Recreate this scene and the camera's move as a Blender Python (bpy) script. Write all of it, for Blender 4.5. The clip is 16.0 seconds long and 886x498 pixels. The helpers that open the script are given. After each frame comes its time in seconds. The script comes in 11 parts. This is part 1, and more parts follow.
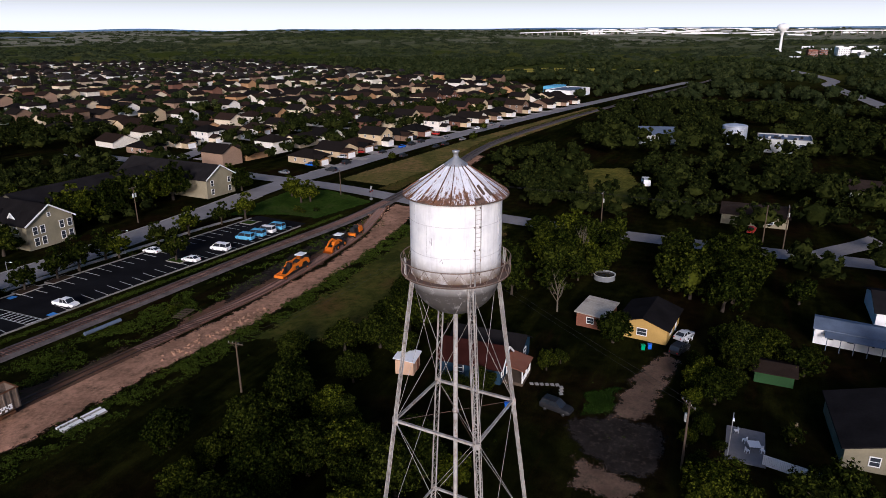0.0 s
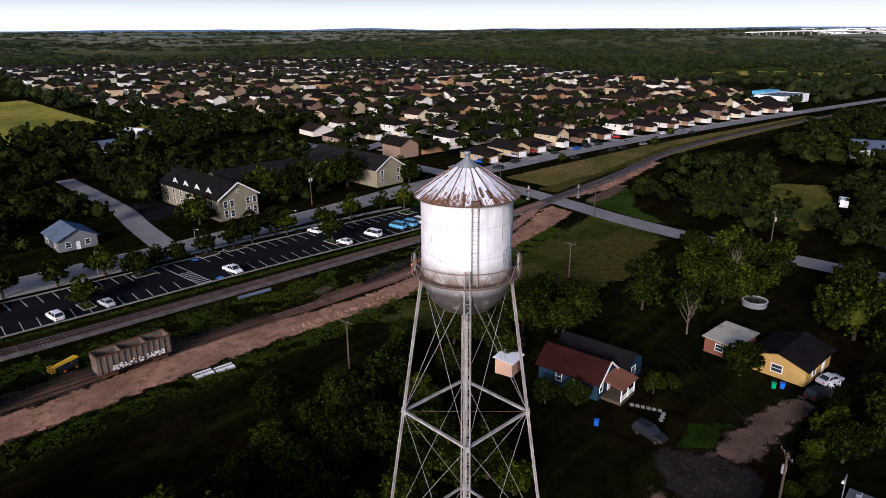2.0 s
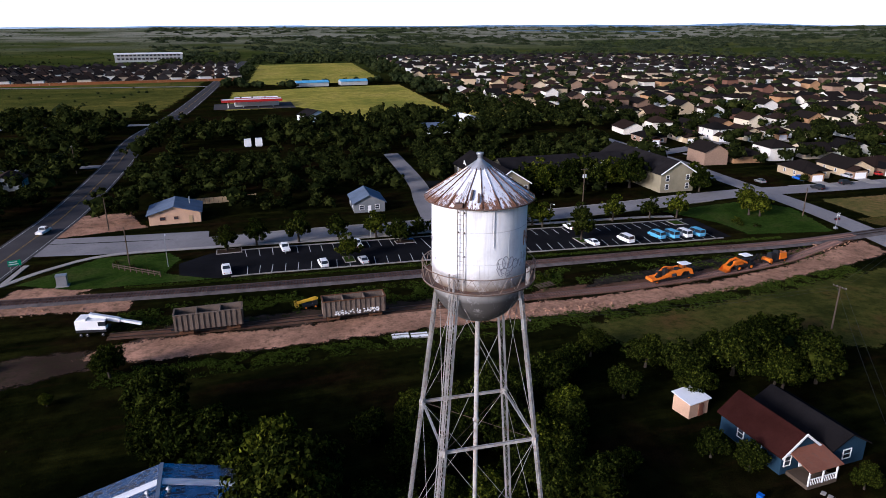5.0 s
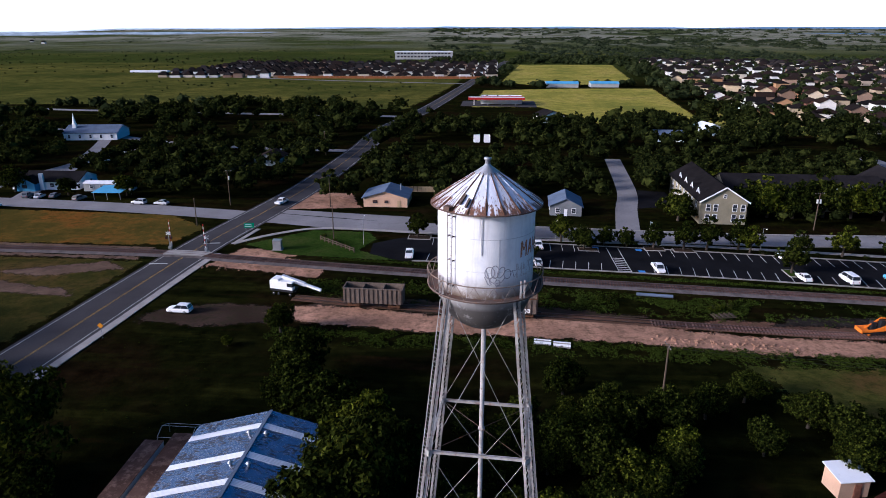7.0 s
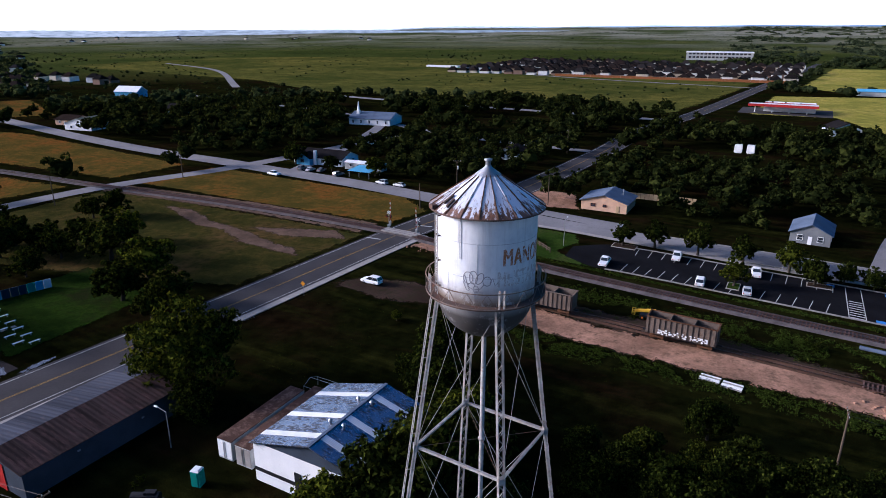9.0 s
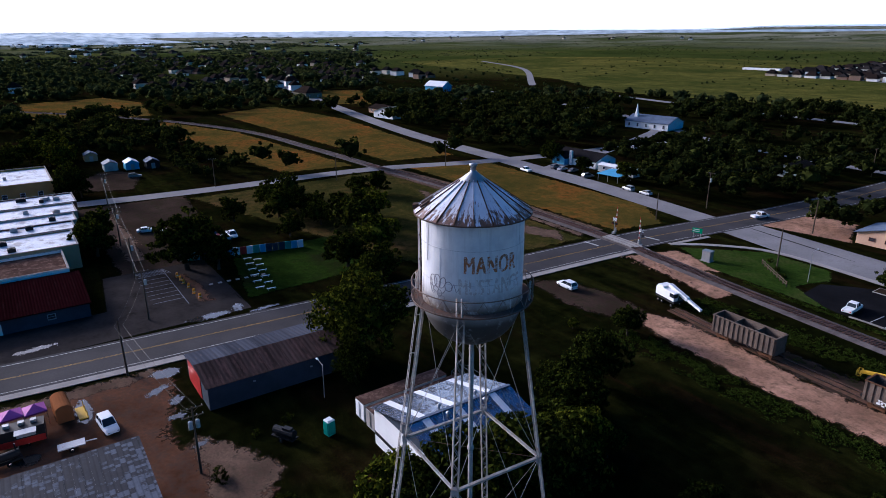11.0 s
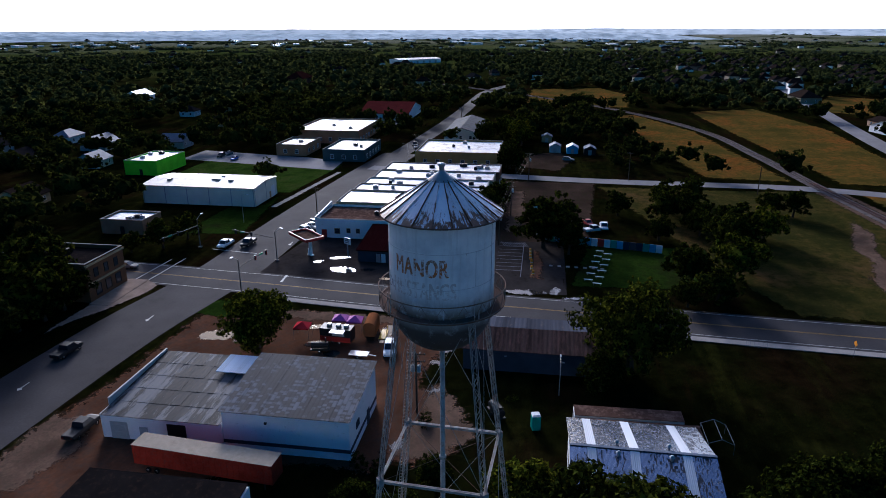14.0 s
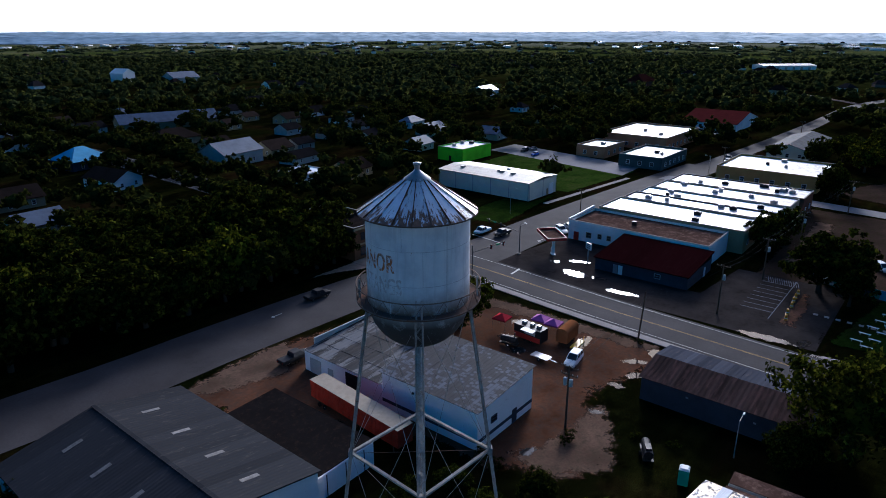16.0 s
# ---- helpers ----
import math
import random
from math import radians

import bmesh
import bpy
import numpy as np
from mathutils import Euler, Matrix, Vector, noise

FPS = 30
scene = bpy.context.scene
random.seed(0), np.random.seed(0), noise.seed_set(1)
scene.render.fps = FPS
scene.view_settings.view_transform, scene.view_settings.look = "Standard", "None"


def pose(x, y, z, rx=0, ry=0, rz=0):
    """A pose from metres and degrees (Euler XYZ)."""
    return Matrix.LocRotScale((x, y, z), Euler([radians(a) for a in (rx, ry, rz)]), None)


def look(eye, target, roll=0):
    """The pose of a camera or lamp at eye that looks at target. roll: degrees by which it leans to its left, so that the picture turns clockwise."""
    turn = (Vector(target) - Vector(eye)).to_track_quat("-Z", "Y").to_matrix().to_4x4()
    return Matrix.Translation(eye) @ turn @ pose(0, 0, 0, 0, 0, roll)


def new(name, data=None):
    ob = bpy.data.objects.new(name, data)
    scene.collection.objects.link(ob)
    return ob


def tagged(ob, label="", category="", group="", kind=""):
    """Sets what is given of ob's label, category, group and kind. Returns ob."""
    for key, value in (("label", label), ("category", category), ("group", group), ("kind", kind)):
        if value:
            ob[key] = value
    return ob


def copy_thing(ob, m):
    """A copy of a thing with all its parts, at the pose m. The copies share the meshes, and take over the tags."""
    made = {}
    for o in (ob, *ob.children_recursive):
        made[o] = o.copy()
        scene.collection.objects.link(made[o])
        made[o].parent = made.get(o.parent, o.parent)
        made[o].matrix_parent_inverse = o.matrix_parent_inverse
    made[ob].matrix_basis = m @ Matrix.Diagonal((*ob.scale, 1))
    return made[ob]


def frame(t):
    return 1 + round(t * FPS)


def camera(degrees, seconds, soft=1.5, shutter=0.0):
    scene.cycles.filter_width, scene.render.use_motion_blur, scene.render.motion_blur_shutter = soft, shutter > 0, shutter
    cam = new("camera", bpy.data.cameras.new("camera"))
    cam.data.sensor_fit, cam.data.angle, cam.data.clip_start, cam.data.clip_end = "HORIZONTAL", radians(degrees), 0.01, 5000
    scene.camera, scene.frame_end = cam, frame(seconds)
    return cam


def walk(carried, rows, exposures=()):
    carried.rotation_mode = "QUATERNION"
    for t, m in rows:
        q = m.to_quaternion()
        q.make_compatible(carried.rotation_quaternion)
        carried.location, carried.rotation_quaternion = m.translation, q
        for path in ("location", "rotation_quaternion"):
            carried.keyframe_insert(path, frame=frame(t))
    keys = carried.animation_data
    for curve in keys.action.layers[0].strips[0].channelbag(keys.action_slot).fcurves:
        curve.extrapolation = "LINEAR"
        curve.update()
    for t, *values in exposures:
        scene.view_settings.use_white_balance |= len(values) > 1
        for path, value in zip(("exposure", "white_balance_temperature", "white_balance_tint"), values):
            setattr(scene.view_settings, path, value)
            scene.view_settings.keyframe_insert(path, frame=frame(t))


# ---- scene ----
cam = camera(68.3, 16.0, 0.9)
PATH = [
    (0, (-40.238, -17.411, 52.112), (-38.513, -16.622, 51.477), -0.3),
    (0.5, (-38.969, -20.139, 52.203), (-37.306, -19.228, 51.569), -0.3),
    (1, (-37.499, -22.877, 52.296), (-35.91, -21.842, 51.662), -0.3),
    (1.5, (-35.805, -25.625, 52.349), (-34.302, -24.47, 51.714), -0.2),
    (2, (-33.654, -28.174, 52.192), (-32.247, -26.902, 51.558), -0.3),
    (2.5, (-31.142, -30.658, 52.192), (-29.843, -29.276, 51.559), -0.3),
    (3, (-28.608, -32.934, 52.225), (-27.431, -31.447, 51.592), -0.2),
    (3.5, (-25.623, -35.003, 52.2), (-24.578, -33.42, 51.566), -0.1),
    (4, (-22.58, -36.827, 52.217), (-21.677, -35.159, 51.583), -0.1),
    (4.2, (-21.183, -37.447, 52.191), (-20.342, -35.747, 51.556), -0.1),
    (6.3, (-5.203, -41.638, 52.149), (-5.09, -39.747, 51.508), -0.0),
    (6.5, (-3.689, -41.767, 52.248), (-3.65, -39.872, 51.61), 0.1),
    (7, (0.546, -41.562, 52.258), (0.391, -39.673, 51.618), 0.1),
    (7.5, (4.753, -40.954, 52.272), (4.402, -39.092, 51.632), 0.1),
    (8, (8.961, -39.755, 52.243), (8.416, -37.941, 51.601), 0.1),
    (8.5, (13.061, -38.272, 52.237), (12.325, -36.527, 51.593), 0.2),
    (9, (17.002, -36.113, 52.142), (16.078, -34.46, 51.497), 0.1),
    (9.2, (18.601, -34.983, 52.068), (17.603, -33.374, 51.425), -0.0),
    (11.3, (32.589, -21.064, 52.277), (30.954, -20.11, 51.631), -0.3),
    (11.5, (33.447, -19.374, 52.204), (31.769, -18.497, 51.557), -0.3),
    (12, (35.407, -14.797, 52.172), (33.634, -14.135, 51.525), -0.2),
    (12.5, (36.786, -9.858, 52.12), (34.944, -9.424, 51.473), -0.2),
    (13, (37.56, -4.712, 52.113), (35.678, -4.511, 51.465), -0.3),
    (13.5, (37.582, 0.652, 52.208), (35.691, 0.607, 51.558), -0.2),
    (14, (36.975, 5.759, 51.987), (35.105, 5.471, 51.34), -0.2),
    (14.5, (35.941, 10.959, 52.006), (34.124, 10.427, 51.36), -0.2),
    (15, (34.206, 15.926, 52.146), (32.474, 15.164, 51.5), -0.1),
    (15.5, (31.674, 20.762, 52.11), (30.057, 19.777, 51.466), -0.1),
    (16, (28.75, 25.206, 51.983), (27.277, 24.016, 51.342), -0.0),
]
walk(cam, [(t, look(eye, target, roll)) for t, eye, target, roll in PATH],
     [(0, -0.34, 5750, 22), (4.2, 0.02, 5500, 22), (7, 0.25, 5300, 25), (9, 0.36, 5250, 25), (11.5, 0.16, 5150, 24), (12.5, 0.03, 5100, 22), (13.5, -0.03, 5100, 21), (15, 0.06, 5100, 19), (16, 0.05, 5100, 18)])

# ---- sky, sun ----
SUN_AZ, SUN_EL = 203.0, 18.0
world = bpy.data.worlds.new("sky")
scene.world = world
world.use_nodes = True
nt = world.node_tree
sky = nt.nodes.new("ShaderNodeTexSky")
sky.sky_type, sky.sun_disc = "NISHITA", False
sky.sun_elevation, sky.sun_rotation = radians(SUN_EL), radians((90 - SUN_AZ) % 360)
sky.dust_density, sky.air_density = 2.0, 1.0
thin = nt.nodes.new("ShaderNodeHueSaturation")
thin.inputs["Saturation"].default_value = 2.0
nt.links.new(sky.outputs[0], thin.inputs["Color"])
# pale haze that thickens towards the horizon, all round
way = nt.nodes.new("ShaderNodeTexCoord")
split = nt.nodes.new("ShaderNodeSeparateXYZ")
nt.links.new(way.outputs["Generated"], split.inputs[0])
haze = nt.nodes.new("ShaderNodeMapRange")
haze.interpolation_type = "SMOOTHSTEP"
for i, v in enumerate((0.0, 0.085, 1.0, 0.0)):
    haze.inputs[i + 1].default_value = v
nt.links.new(split.outputs[2], haze.inputs[0])
veil = nt.nodes.new("ShaderNodeMix")
veil.data_type, veil.blend_type = "RGBA", "ADD"
veil.inputs[7].default_value = (18.0, 19.0, 20.0, 1)
# the haze is thickest on the sun's side
side = nt.nodes.new("ShaderNodeMapRange")
for i, v in enumerate((-0.9, 0.9, 1.0, 0.84)):
    side.inputs[i + 1].default_value = v
nt.links.new(split.outputs[0], side.inputs[0])
thick = nt.nodes.new("ShaderNodeMath")
thick.operation = "MULTIPLY"
nt.links.new(haze.outputs[0], thick.inputs[0])
nt.links.new(side.outputs[0], thick.inputs[1])
nt.links.new(thick.outputs[0], veil.inputs[0])
nt.links.new(thin.outputs[0], veil.inputs[6])
# broad glow of thin cloud round the sun
dot = nt.nodes.new("ShaderNodeVectorMath")
dot.operation = "DOT_PRODUCT"
nt.links.new(way.outputs["Generated"], dot.inputs[0])
dot.inputs[1].default_value = (math.cos(radians(SUN_AZ)) * math.cos(radians(SUN_EL)), math.sin(radians(SUN_AZ)) * math.cos(radians(SUN_EL)), math.sin(radians(SUN_EL)))
lift = nt.nodes.new("ShaderNodeMapRange")
lift.interpolation_type = "SMOOTHERSTEP"
for i, v in enumerate((0.35, 1.0, 0.0, 1.0)):
    lift.inputs[i + 1].default_value = v
nt.links.new(dot.outputs["Value"], lift.inputs[0])
glow = nt.nodes.new("ShaderNodeMix")
glow.data_type, glow.blend_type = "RGBA", "ADD"
glow.inputs[7].default_value = (11.0, 11.0, 11.5, 1)
nt.links.new(lift.outputs[0], glow.inputs[0])
nt.links.new(veil.outputs[2], glow.inputs[6])
nt.links.new(glow.outputs[2], nt.nodes["Background"].inputs[0])
nt.nodes["Background"].inputs[1].default_value = 0.075

sun = new("sun", bpy.data.lights.new("sun", "SUN"))
sun.data.energy, sun.data.angle, sun.data.color = 5.0, radians(14), (1.0, 0.92, 0.79)
az, el = radians(SUN_AZ), radians(SUN_EL)
sun.matrix_world = look((300 * math.cos(az) * math.cos(el), 300 * math.sin(az) * math.cos(el), 300 * math.sin(el)), (0, 0, 0))

rng = random.Random(7)


# ---- mesh helpers ----
class Geo:
    """Collects vertices and faces of one mesh."""

    def __init__(self):
        self.v, self.f, self.m = [], [], []

    def add(self, verts, faces, mat=0):
        n = len(self.v)
        self.v += [tuple(p) for p in verts]
        self.f += [tuple(i + n for i in f) for f in faces]
        self.m += [mat] * len(faces)
        return self

    def box(self, x, y, z, sx, sy, sz, rz=0.0, mat=0, taper=1.0):
        """A box with its base centre at x, y, z."""
        c, s = math.cos(radians(rz)), math.sin(radians(rz))
        vs = []
        for k, t in ((0, 1.0), (sz, taper)):
            for a, b in ((-1, -1), (1, -1), (1, 1), (-1, 1)):
                px, py = a * sx / 2 * t, b * sy / 2 * t
                vs.append((x + c * px - s * py, y + s * px + c * py, z + k))
        return self.add(vs, [(3, 2, 1, 0), (4, 5, 6, 7), (0, 1, 5, 4), (1, 2, 6, 5), (2, 3, 7, 6), (3, 0, 4, 7)], mat)

    def tube(self, p0, p1, r0, r1=None, n=8, mat=0, caps=True):
        p0, p1 = Vector(p0), Vector(p1)
        r1 = r0 if r1 is None else r1
        q = (p1 - p0).to_track_quat("Z", "Y").to_matrix()
        vs = []
        for p, r in ((p0, r0), (p1, r1)):
            for i in range(n):
                a = 2 * math.pi * (i + 0.5) / n
                vs.append(p + q @ Vector((r * math.cos(a), r * math.sin(a), 0)))
        fs = [(i, (i + 1) % n, n + (i + 1) % n, n + i) for i in range(n)]
        if caps:
            fs += [tuple(range(n - 1, -1, -1)), tuple(range(n, 2 * n))]
        return self.add(vs, fs, mat)

    def bar(self, p0, p1, w, h, mat=0):
        """A rectangular bar between two points."""
        p0, p1 = Vector(p0), Vector(p1)
        d = (p1 - p0).normalized()
        up = Vector((0, 0, 1)) if abs(d.z) < 0.95 else Vector((1, 0, 0))
        s = d.cross(up).normalized() * w / 2
        u = s.cross(d).normalized() * h / 2
        vs = [p + a * s + b * u for p in (p0, p1) for a, b in ((-1, -1), (1, -1), (1, 1), (-1, 1))]
        return self.add(vs, [(3, 2, 1, 0), (4, 5, 6, 7), (0, 1, 5, 4), (1, 2, 6, 5), (2, 3, 7, 6), (3, 0, 4, 7)], mat)

    def prism(self, poly, z0, z1, mat=0):
        n = len(poly)
        vs = [(x, y, z0) for x, y in poly] + [(x, y, z1) for x, y in poly]
        fs = [tuple(range(n - 1, -1, -1)), tuple(range(n, 2 * n))]
        return self.add(vs, fs + [(i, (i + 1) % n, n + (i + 1) % n, n + i) for i in range(n)], mat)

    def turned(self, prof, n=24, mat=0, x=0, y=0):
        """A surface of revolution from (radius, height) pairs."""
        vs = [(x + r * math.cos(2 * math.pi * i / n), y + r * math.sin(2 * math.pi * i / n), z) for r, z in prof for i in range(n)]
        fs = [(k * n + i, k * n + (i + 1) % n, (k + 1) * n + (i + 1) % n, (k + 1) * n + i) for k in range(len(prof) - 1) for i in range(n)]
        return self.add(vs, fs, mat)

    def mesh(self, name, mats, smooth=False):
        me = bpy.data.meshes.new(name)
        me.from_pydata(self.v, [], self.f)
        for m in mats if isinstance(mats, (list, tuple)) else [mats]:
            me.materials.append(m)
        me.polygons.foreach_set("material_index", self.m)
        if smooth:
            me.shade_smooth()
        me.update()
        return me


def thing(name, m, label, category, group="", kind=""):
    ob = new(name)
    ob.empty_display_size = 0.2
    ob.matrix_world = m
    return tagged(ob, label, category, group, kind)


def part(name, geo, mats, parent, label="", at=None, smooth=False):
    """One mesh under a thing or a part; geo is a Geo or a ready mesh."""
    me = geo.mesh(name, mats, smooth) if isinstance(geo, Geo) else geo
    ob = new(name, me)
    if parent:
        ob.parent = parent
    if at is not None:
        ob.matrix_basis = at
    return tagged(ob, label)


def setting(name, geo, mats, label, smooth=False, category=""):
    me = geo.mesh(name, mats, smooth) if isinstance(geo, Geo) else geo
    return tagged(new(name, me), label, category or name.rsplit("_", 1)[0].replace("_", " "), "", "structure")


def from_arrays(name, verts, tris, mats, index=None, smooth=False):
    """A triangle mesh straight from arrays."""
    me = bpy.data.meshes.new(name)
    me.vertices.add(len(verts))
    me.vertices.foreach_set("co", np.asarray(verts, np.float32).ravel())
    me.loops.add(3 * len(tris))
    me.loops.foreach_set("vertex_index", np.asarray(tris, np.int32).ravel())
    me.polygons.add(len(tris))
    me.polygons.foreach_set("loop_start", np.arange(0, 3 * len(tris), 3, dtype=np.int32))
    me.polygons.foreach_set("loop_total", np.full(len(tris), 3, dtype=np.int32))
    for m in mats if isinstance(mats, (list, tuple)) else [mats]:
        me.materials.append(m)
    if index is not None:
        me.polygons.foreach_set("material_index", np.asarray(index, np.int32))
    me.polygons.foreach_set("use_smooth", np.full(len(tris), smooth))
    me.update(calc_edges=True)
    me.validate()
    return me


# ---- materials ----
def tree_of(name):
    m = bpy.data.materials.new(name)
    m.use_nodes = True
    return m, m.node_tree.nodes, m.node_tree.links, m.node_tree.nodes["Principled BSDF"]


def noise_of(ns, ls, scale, detail=4, vec=None, rough=0.6):
    n = ns.new("ShaderNodeTexNoise")
    n.inputs["Scale"].default_value, n.inputs["Detail"].default_value = scale, detail
    n.inputs["Roughness"].default_value = rough
    if vec is None:
        vec = ns.new("ShaderNodeNewGeometry").outputs["Position"]
    ls.new(vec, n.inputs["Vector"])
    return n.outputs["Fac"]


def ramp_of(ns, ls, fac, stops):
    r = ns.new("ShaderNodeValToRGB")
    el = r.color_ramp.elements
    while len(el) < len(stops):
        el.new(0.5)
    for e, (p, c) in zip(el, stops):
        e.position, e.color = p, (*c, 1) if len(c) == 3 else c
    ls.new(fac, r.inputs[0])
    return r.outputs[0]


def mix_of(ns, ls, fac, a, b, mode="MIX"):
    m = ns.new("ShaderNodeMix")
    m.data_type, m.blend_type = "RGBA", mode
    for sock, val in ((m.inputs[0], fac), (m.inputs[6], a), (m.inputs[7], b)):
        if isinstance(val, (int, float)):
            sock.default_value = val
        elif isinstance(val, tuple):
            sock.default_value = (*val, 1)
        else:
            ls.new(val, sock)
    return m.outputs[2]


def bump_of(ns, ls, bs, height, strength, dist=0.05):
    b = ns.new("ShaderNodeBump")
    b.inputs["Strength"].default_value, b.inputs["Distance"].default_value = strength, dist
    ls.new(height, b.inputs["Height"])
    ls.new(b.outputs[0], bs.inputs["Normal"])


def grey(v):
    return (v, v, v)


def plain(name, col, rough=0.7, metal=0.0, var=0.25, big=0.3, fine=6.0, bump=0.15, stain=None, amount=0.5, vary=0.0, spec=None):
    """A worn surface: two scales of tone, relief, and stains of another colour."""
    m, ns, ls, bs = tree_of(name)
    a = ramp_of(ns, ls, noise_of(ns, ls, big, 3), [(0.3, grey(1 - var)), (0.7, grey(1.0))])
    f = noise_of(ns, ls, fine, 5)
    b = ramp_of(ns, ls, f, [(0.25, grey(1 - 0.6 * var)), (0.75, grey(1.0))])
    c = mix_of(ns, ls, 1.0, mix_of(ns, ls, 1.0, col, a, "MULTIPLY"), b, "MULTIPLY")
    if vary:
        o = ns.new("ShaderNodeObjectInfo")
        c = mix_of(ns, ls, 1.0, c, ramp_of(ns, ls, o.outputs["Random"], [(0, grey(1 - vary)), (1, grey(1.0))]), "MULTIPLY")
    if stain:
        s = ramp_of(ns, ls, noise_of(ns, ls, big * 4, 8, rough=0.75), [(0.62 - 0.25 * amount, grey(0)), (0.75 - 0.1 * amount, grey(1))])
        c = mix_of(ns, ls, s, c, stain)
    ls.new(c, bs.inputs["Base Color"])
    bs.inputs["Roughness"].default_value, bs.inputs["Metallic"].default_value = rough, metal
    bs.inputs["Specular IOR Level"].default_value = spec if spec is not None else 0.5 if rough < 0.3 else 0.12 if rough < 0.8 else 0.0
    bump_of(ns, ls, bs, f, bump)
    return m


def grass(name, a, b, c, scale=1.0, bump=0.9):
    """Rough grass: broad drifts, patches, tufts and blades of three tones."""
    m, ns, ls, bs = tree_of(name)
    drift = noise_of(ns, ls, 0.05 * scale, 5, rough=0.65)
    tuft = noise_of(ns, ls, 0.45 * scale, 7, rough=0.72)
    blade = noise_of(ns, ls, 4.5 * scale, 6, rough=0.75)
    col = ramp_of(ns, ls, drift, [(0.36, a), (0.5, b), (0.64, c)])
    col = mix_of(ns, ls, ramp_of(ns, ls, tuft, [(0.44, grey(0)), (0.62, grey(0.85))]), col, a)
    col = mix_of(ns, ls, ramp_of(ns, ls, tuft, [(0.3, grey(0.8)), (0.42, grey(0))]), col, c)
    col = mix_of(ns, ls, 1.0, col, ramp_of(ns, ls, blade, [(0.3, grey(0.4)), (0.68, grey(1.15))]), "MULTIPLY")
    ls.new(col, bs.inputs["Base Color"])
    bs.inputs["Roughness"].default_value = 0.95
    bs.inputs["Specular IOR Level"].default_value = 0.0
    bump_of(ns, ls, bs, blade, bump, 0.15)
    return m


def palette(name, cols, rough=0.8, island=False, var=0.3, fine=3.0):
    """A colour of the given ones, picked anew for each object or island."""
    m, ns, ls, bs = tree_of(name)
    src = ns.new("ShaderNodeNewGeometry").outputs["Random Per Island"] if island else ns.new("ShaderNodeObjectInfo").outputs["Random"]
    r = ramp_of(ns, ls, src, [(i / len(cols), c) for i, c in enumerate(cols)])
    r.node.color_ramp.interpolation = "CONSTANT"
    f = noise_of(ns, ls, fine, 4)
    b = ramp_of(ns, ls, f, [(0.3, grey(1 - var)), (0.7, grey(1.0))])
    ls.new(mix_of(ns, ls, 1.0, r, b, "MULTIPLY"), bs.inputs["Base Color"])
    bs.inputs["Roughness"].default_value = rough
    bs.inputs["Specular IOR Level"].default_value = 0.0
    bump_of(ns, ls, bs, f, 0.1)
    return m


def ribbed(name, col, axis=0, pitch=0.35, rough=0.6, metal=0.2, rust=(0.12, 0.05, 0.025), amount=0.3, var=0.35, bright=None, spec=0.0):
    """Sheet metal with ribs across the given axis, tone by sheet, and rust."""
    m, ns, ls, bs = tree_of(name)
    pos = ns.new("ShaderNodeTexCoord").outputs["Object"]
    sep = ns.new("ShaderNodeSeparateXYZ")
    ls.new(pos, sep.inputs[0])
    mul = ns.new("ShaderNodeMath")
    mul.operation = "MULTIPLY"
    ls.new(sep.outputs[axis], mul.inputs[0])
    mul.inputs[1].default_value = 2 * math.pi / pitch
    sn = ns.new("ShaderNodeMath")
    sn.operation = "SINE"
    ls.new(mul.outputs[0], sn.inputs[0])
    st = ns.new("ShaderNodeMath")
    st.operation = "SNAP"
    ls.new(sep.outputs[axis], st.inputs[0])
    st.inputs[1].default_value = pitch * 3
    wn = ns.new("ShaderNodeTexWhiteNoise")
    wn.noise_dimensions = "1D"
    ls.new(st.outputs[0], wn.inputs["W"])
    tone = ramp_of(ns, ls, wn.outputs["Value"], [(0, grey(1 - var)), (1, grey(1))])
    mapn = ns.new("ShaderNodeMapping")
    mapn.inputs["Scale"].default_value = (1, 0.15, 1) if axis == 0 else (0.15, 1, 1)
    ls.new(pos, mapn.inputs["Vector"])
    streak = noise_of(ns, ls, 1.6, 6, mapn.outputs[0], 0.7)
    o = ns.new("ShaderNodeObjectInfo")
    tone = mix_of(ns, ls, 1.0, tone, ramp_of(ns, ls, o.outputs["Random"], [(0, grey(0.7)), (1, grey(1.08))]), "MULTIPLY")
    c = mix_of(ns, ls, 1.0, col, tone, "MULTIPLY")
    c = mix_of(ns, ls, ramp_of(ns, ls, streak, [(0.66 - 0.3 * amount, grey(0)), (0.8 - 0.2 * amount, grey(1))]), c, rust)
    if bright:
        blotch = ramp_of(ns, ls, noise_of(ns, ls, 0.35, 6, mapn.outputs[0], 0.75), [(0.5, grey(0)), (0.54, grey(1))])
        c = mix_of(ns, ls, blotch, c, bright)
    ls.new(c, bs.inputs["Base Color"])
    bs.inputs["Roughness"].default_value, bs.inputs["Metallic"].default_value = rough, metal
    bs.inputs["Specular IOR Level"].default_value = spec
    bump_of(ns, ls, bs, sn.outputs[0], 0.5, 0.03)
    return m


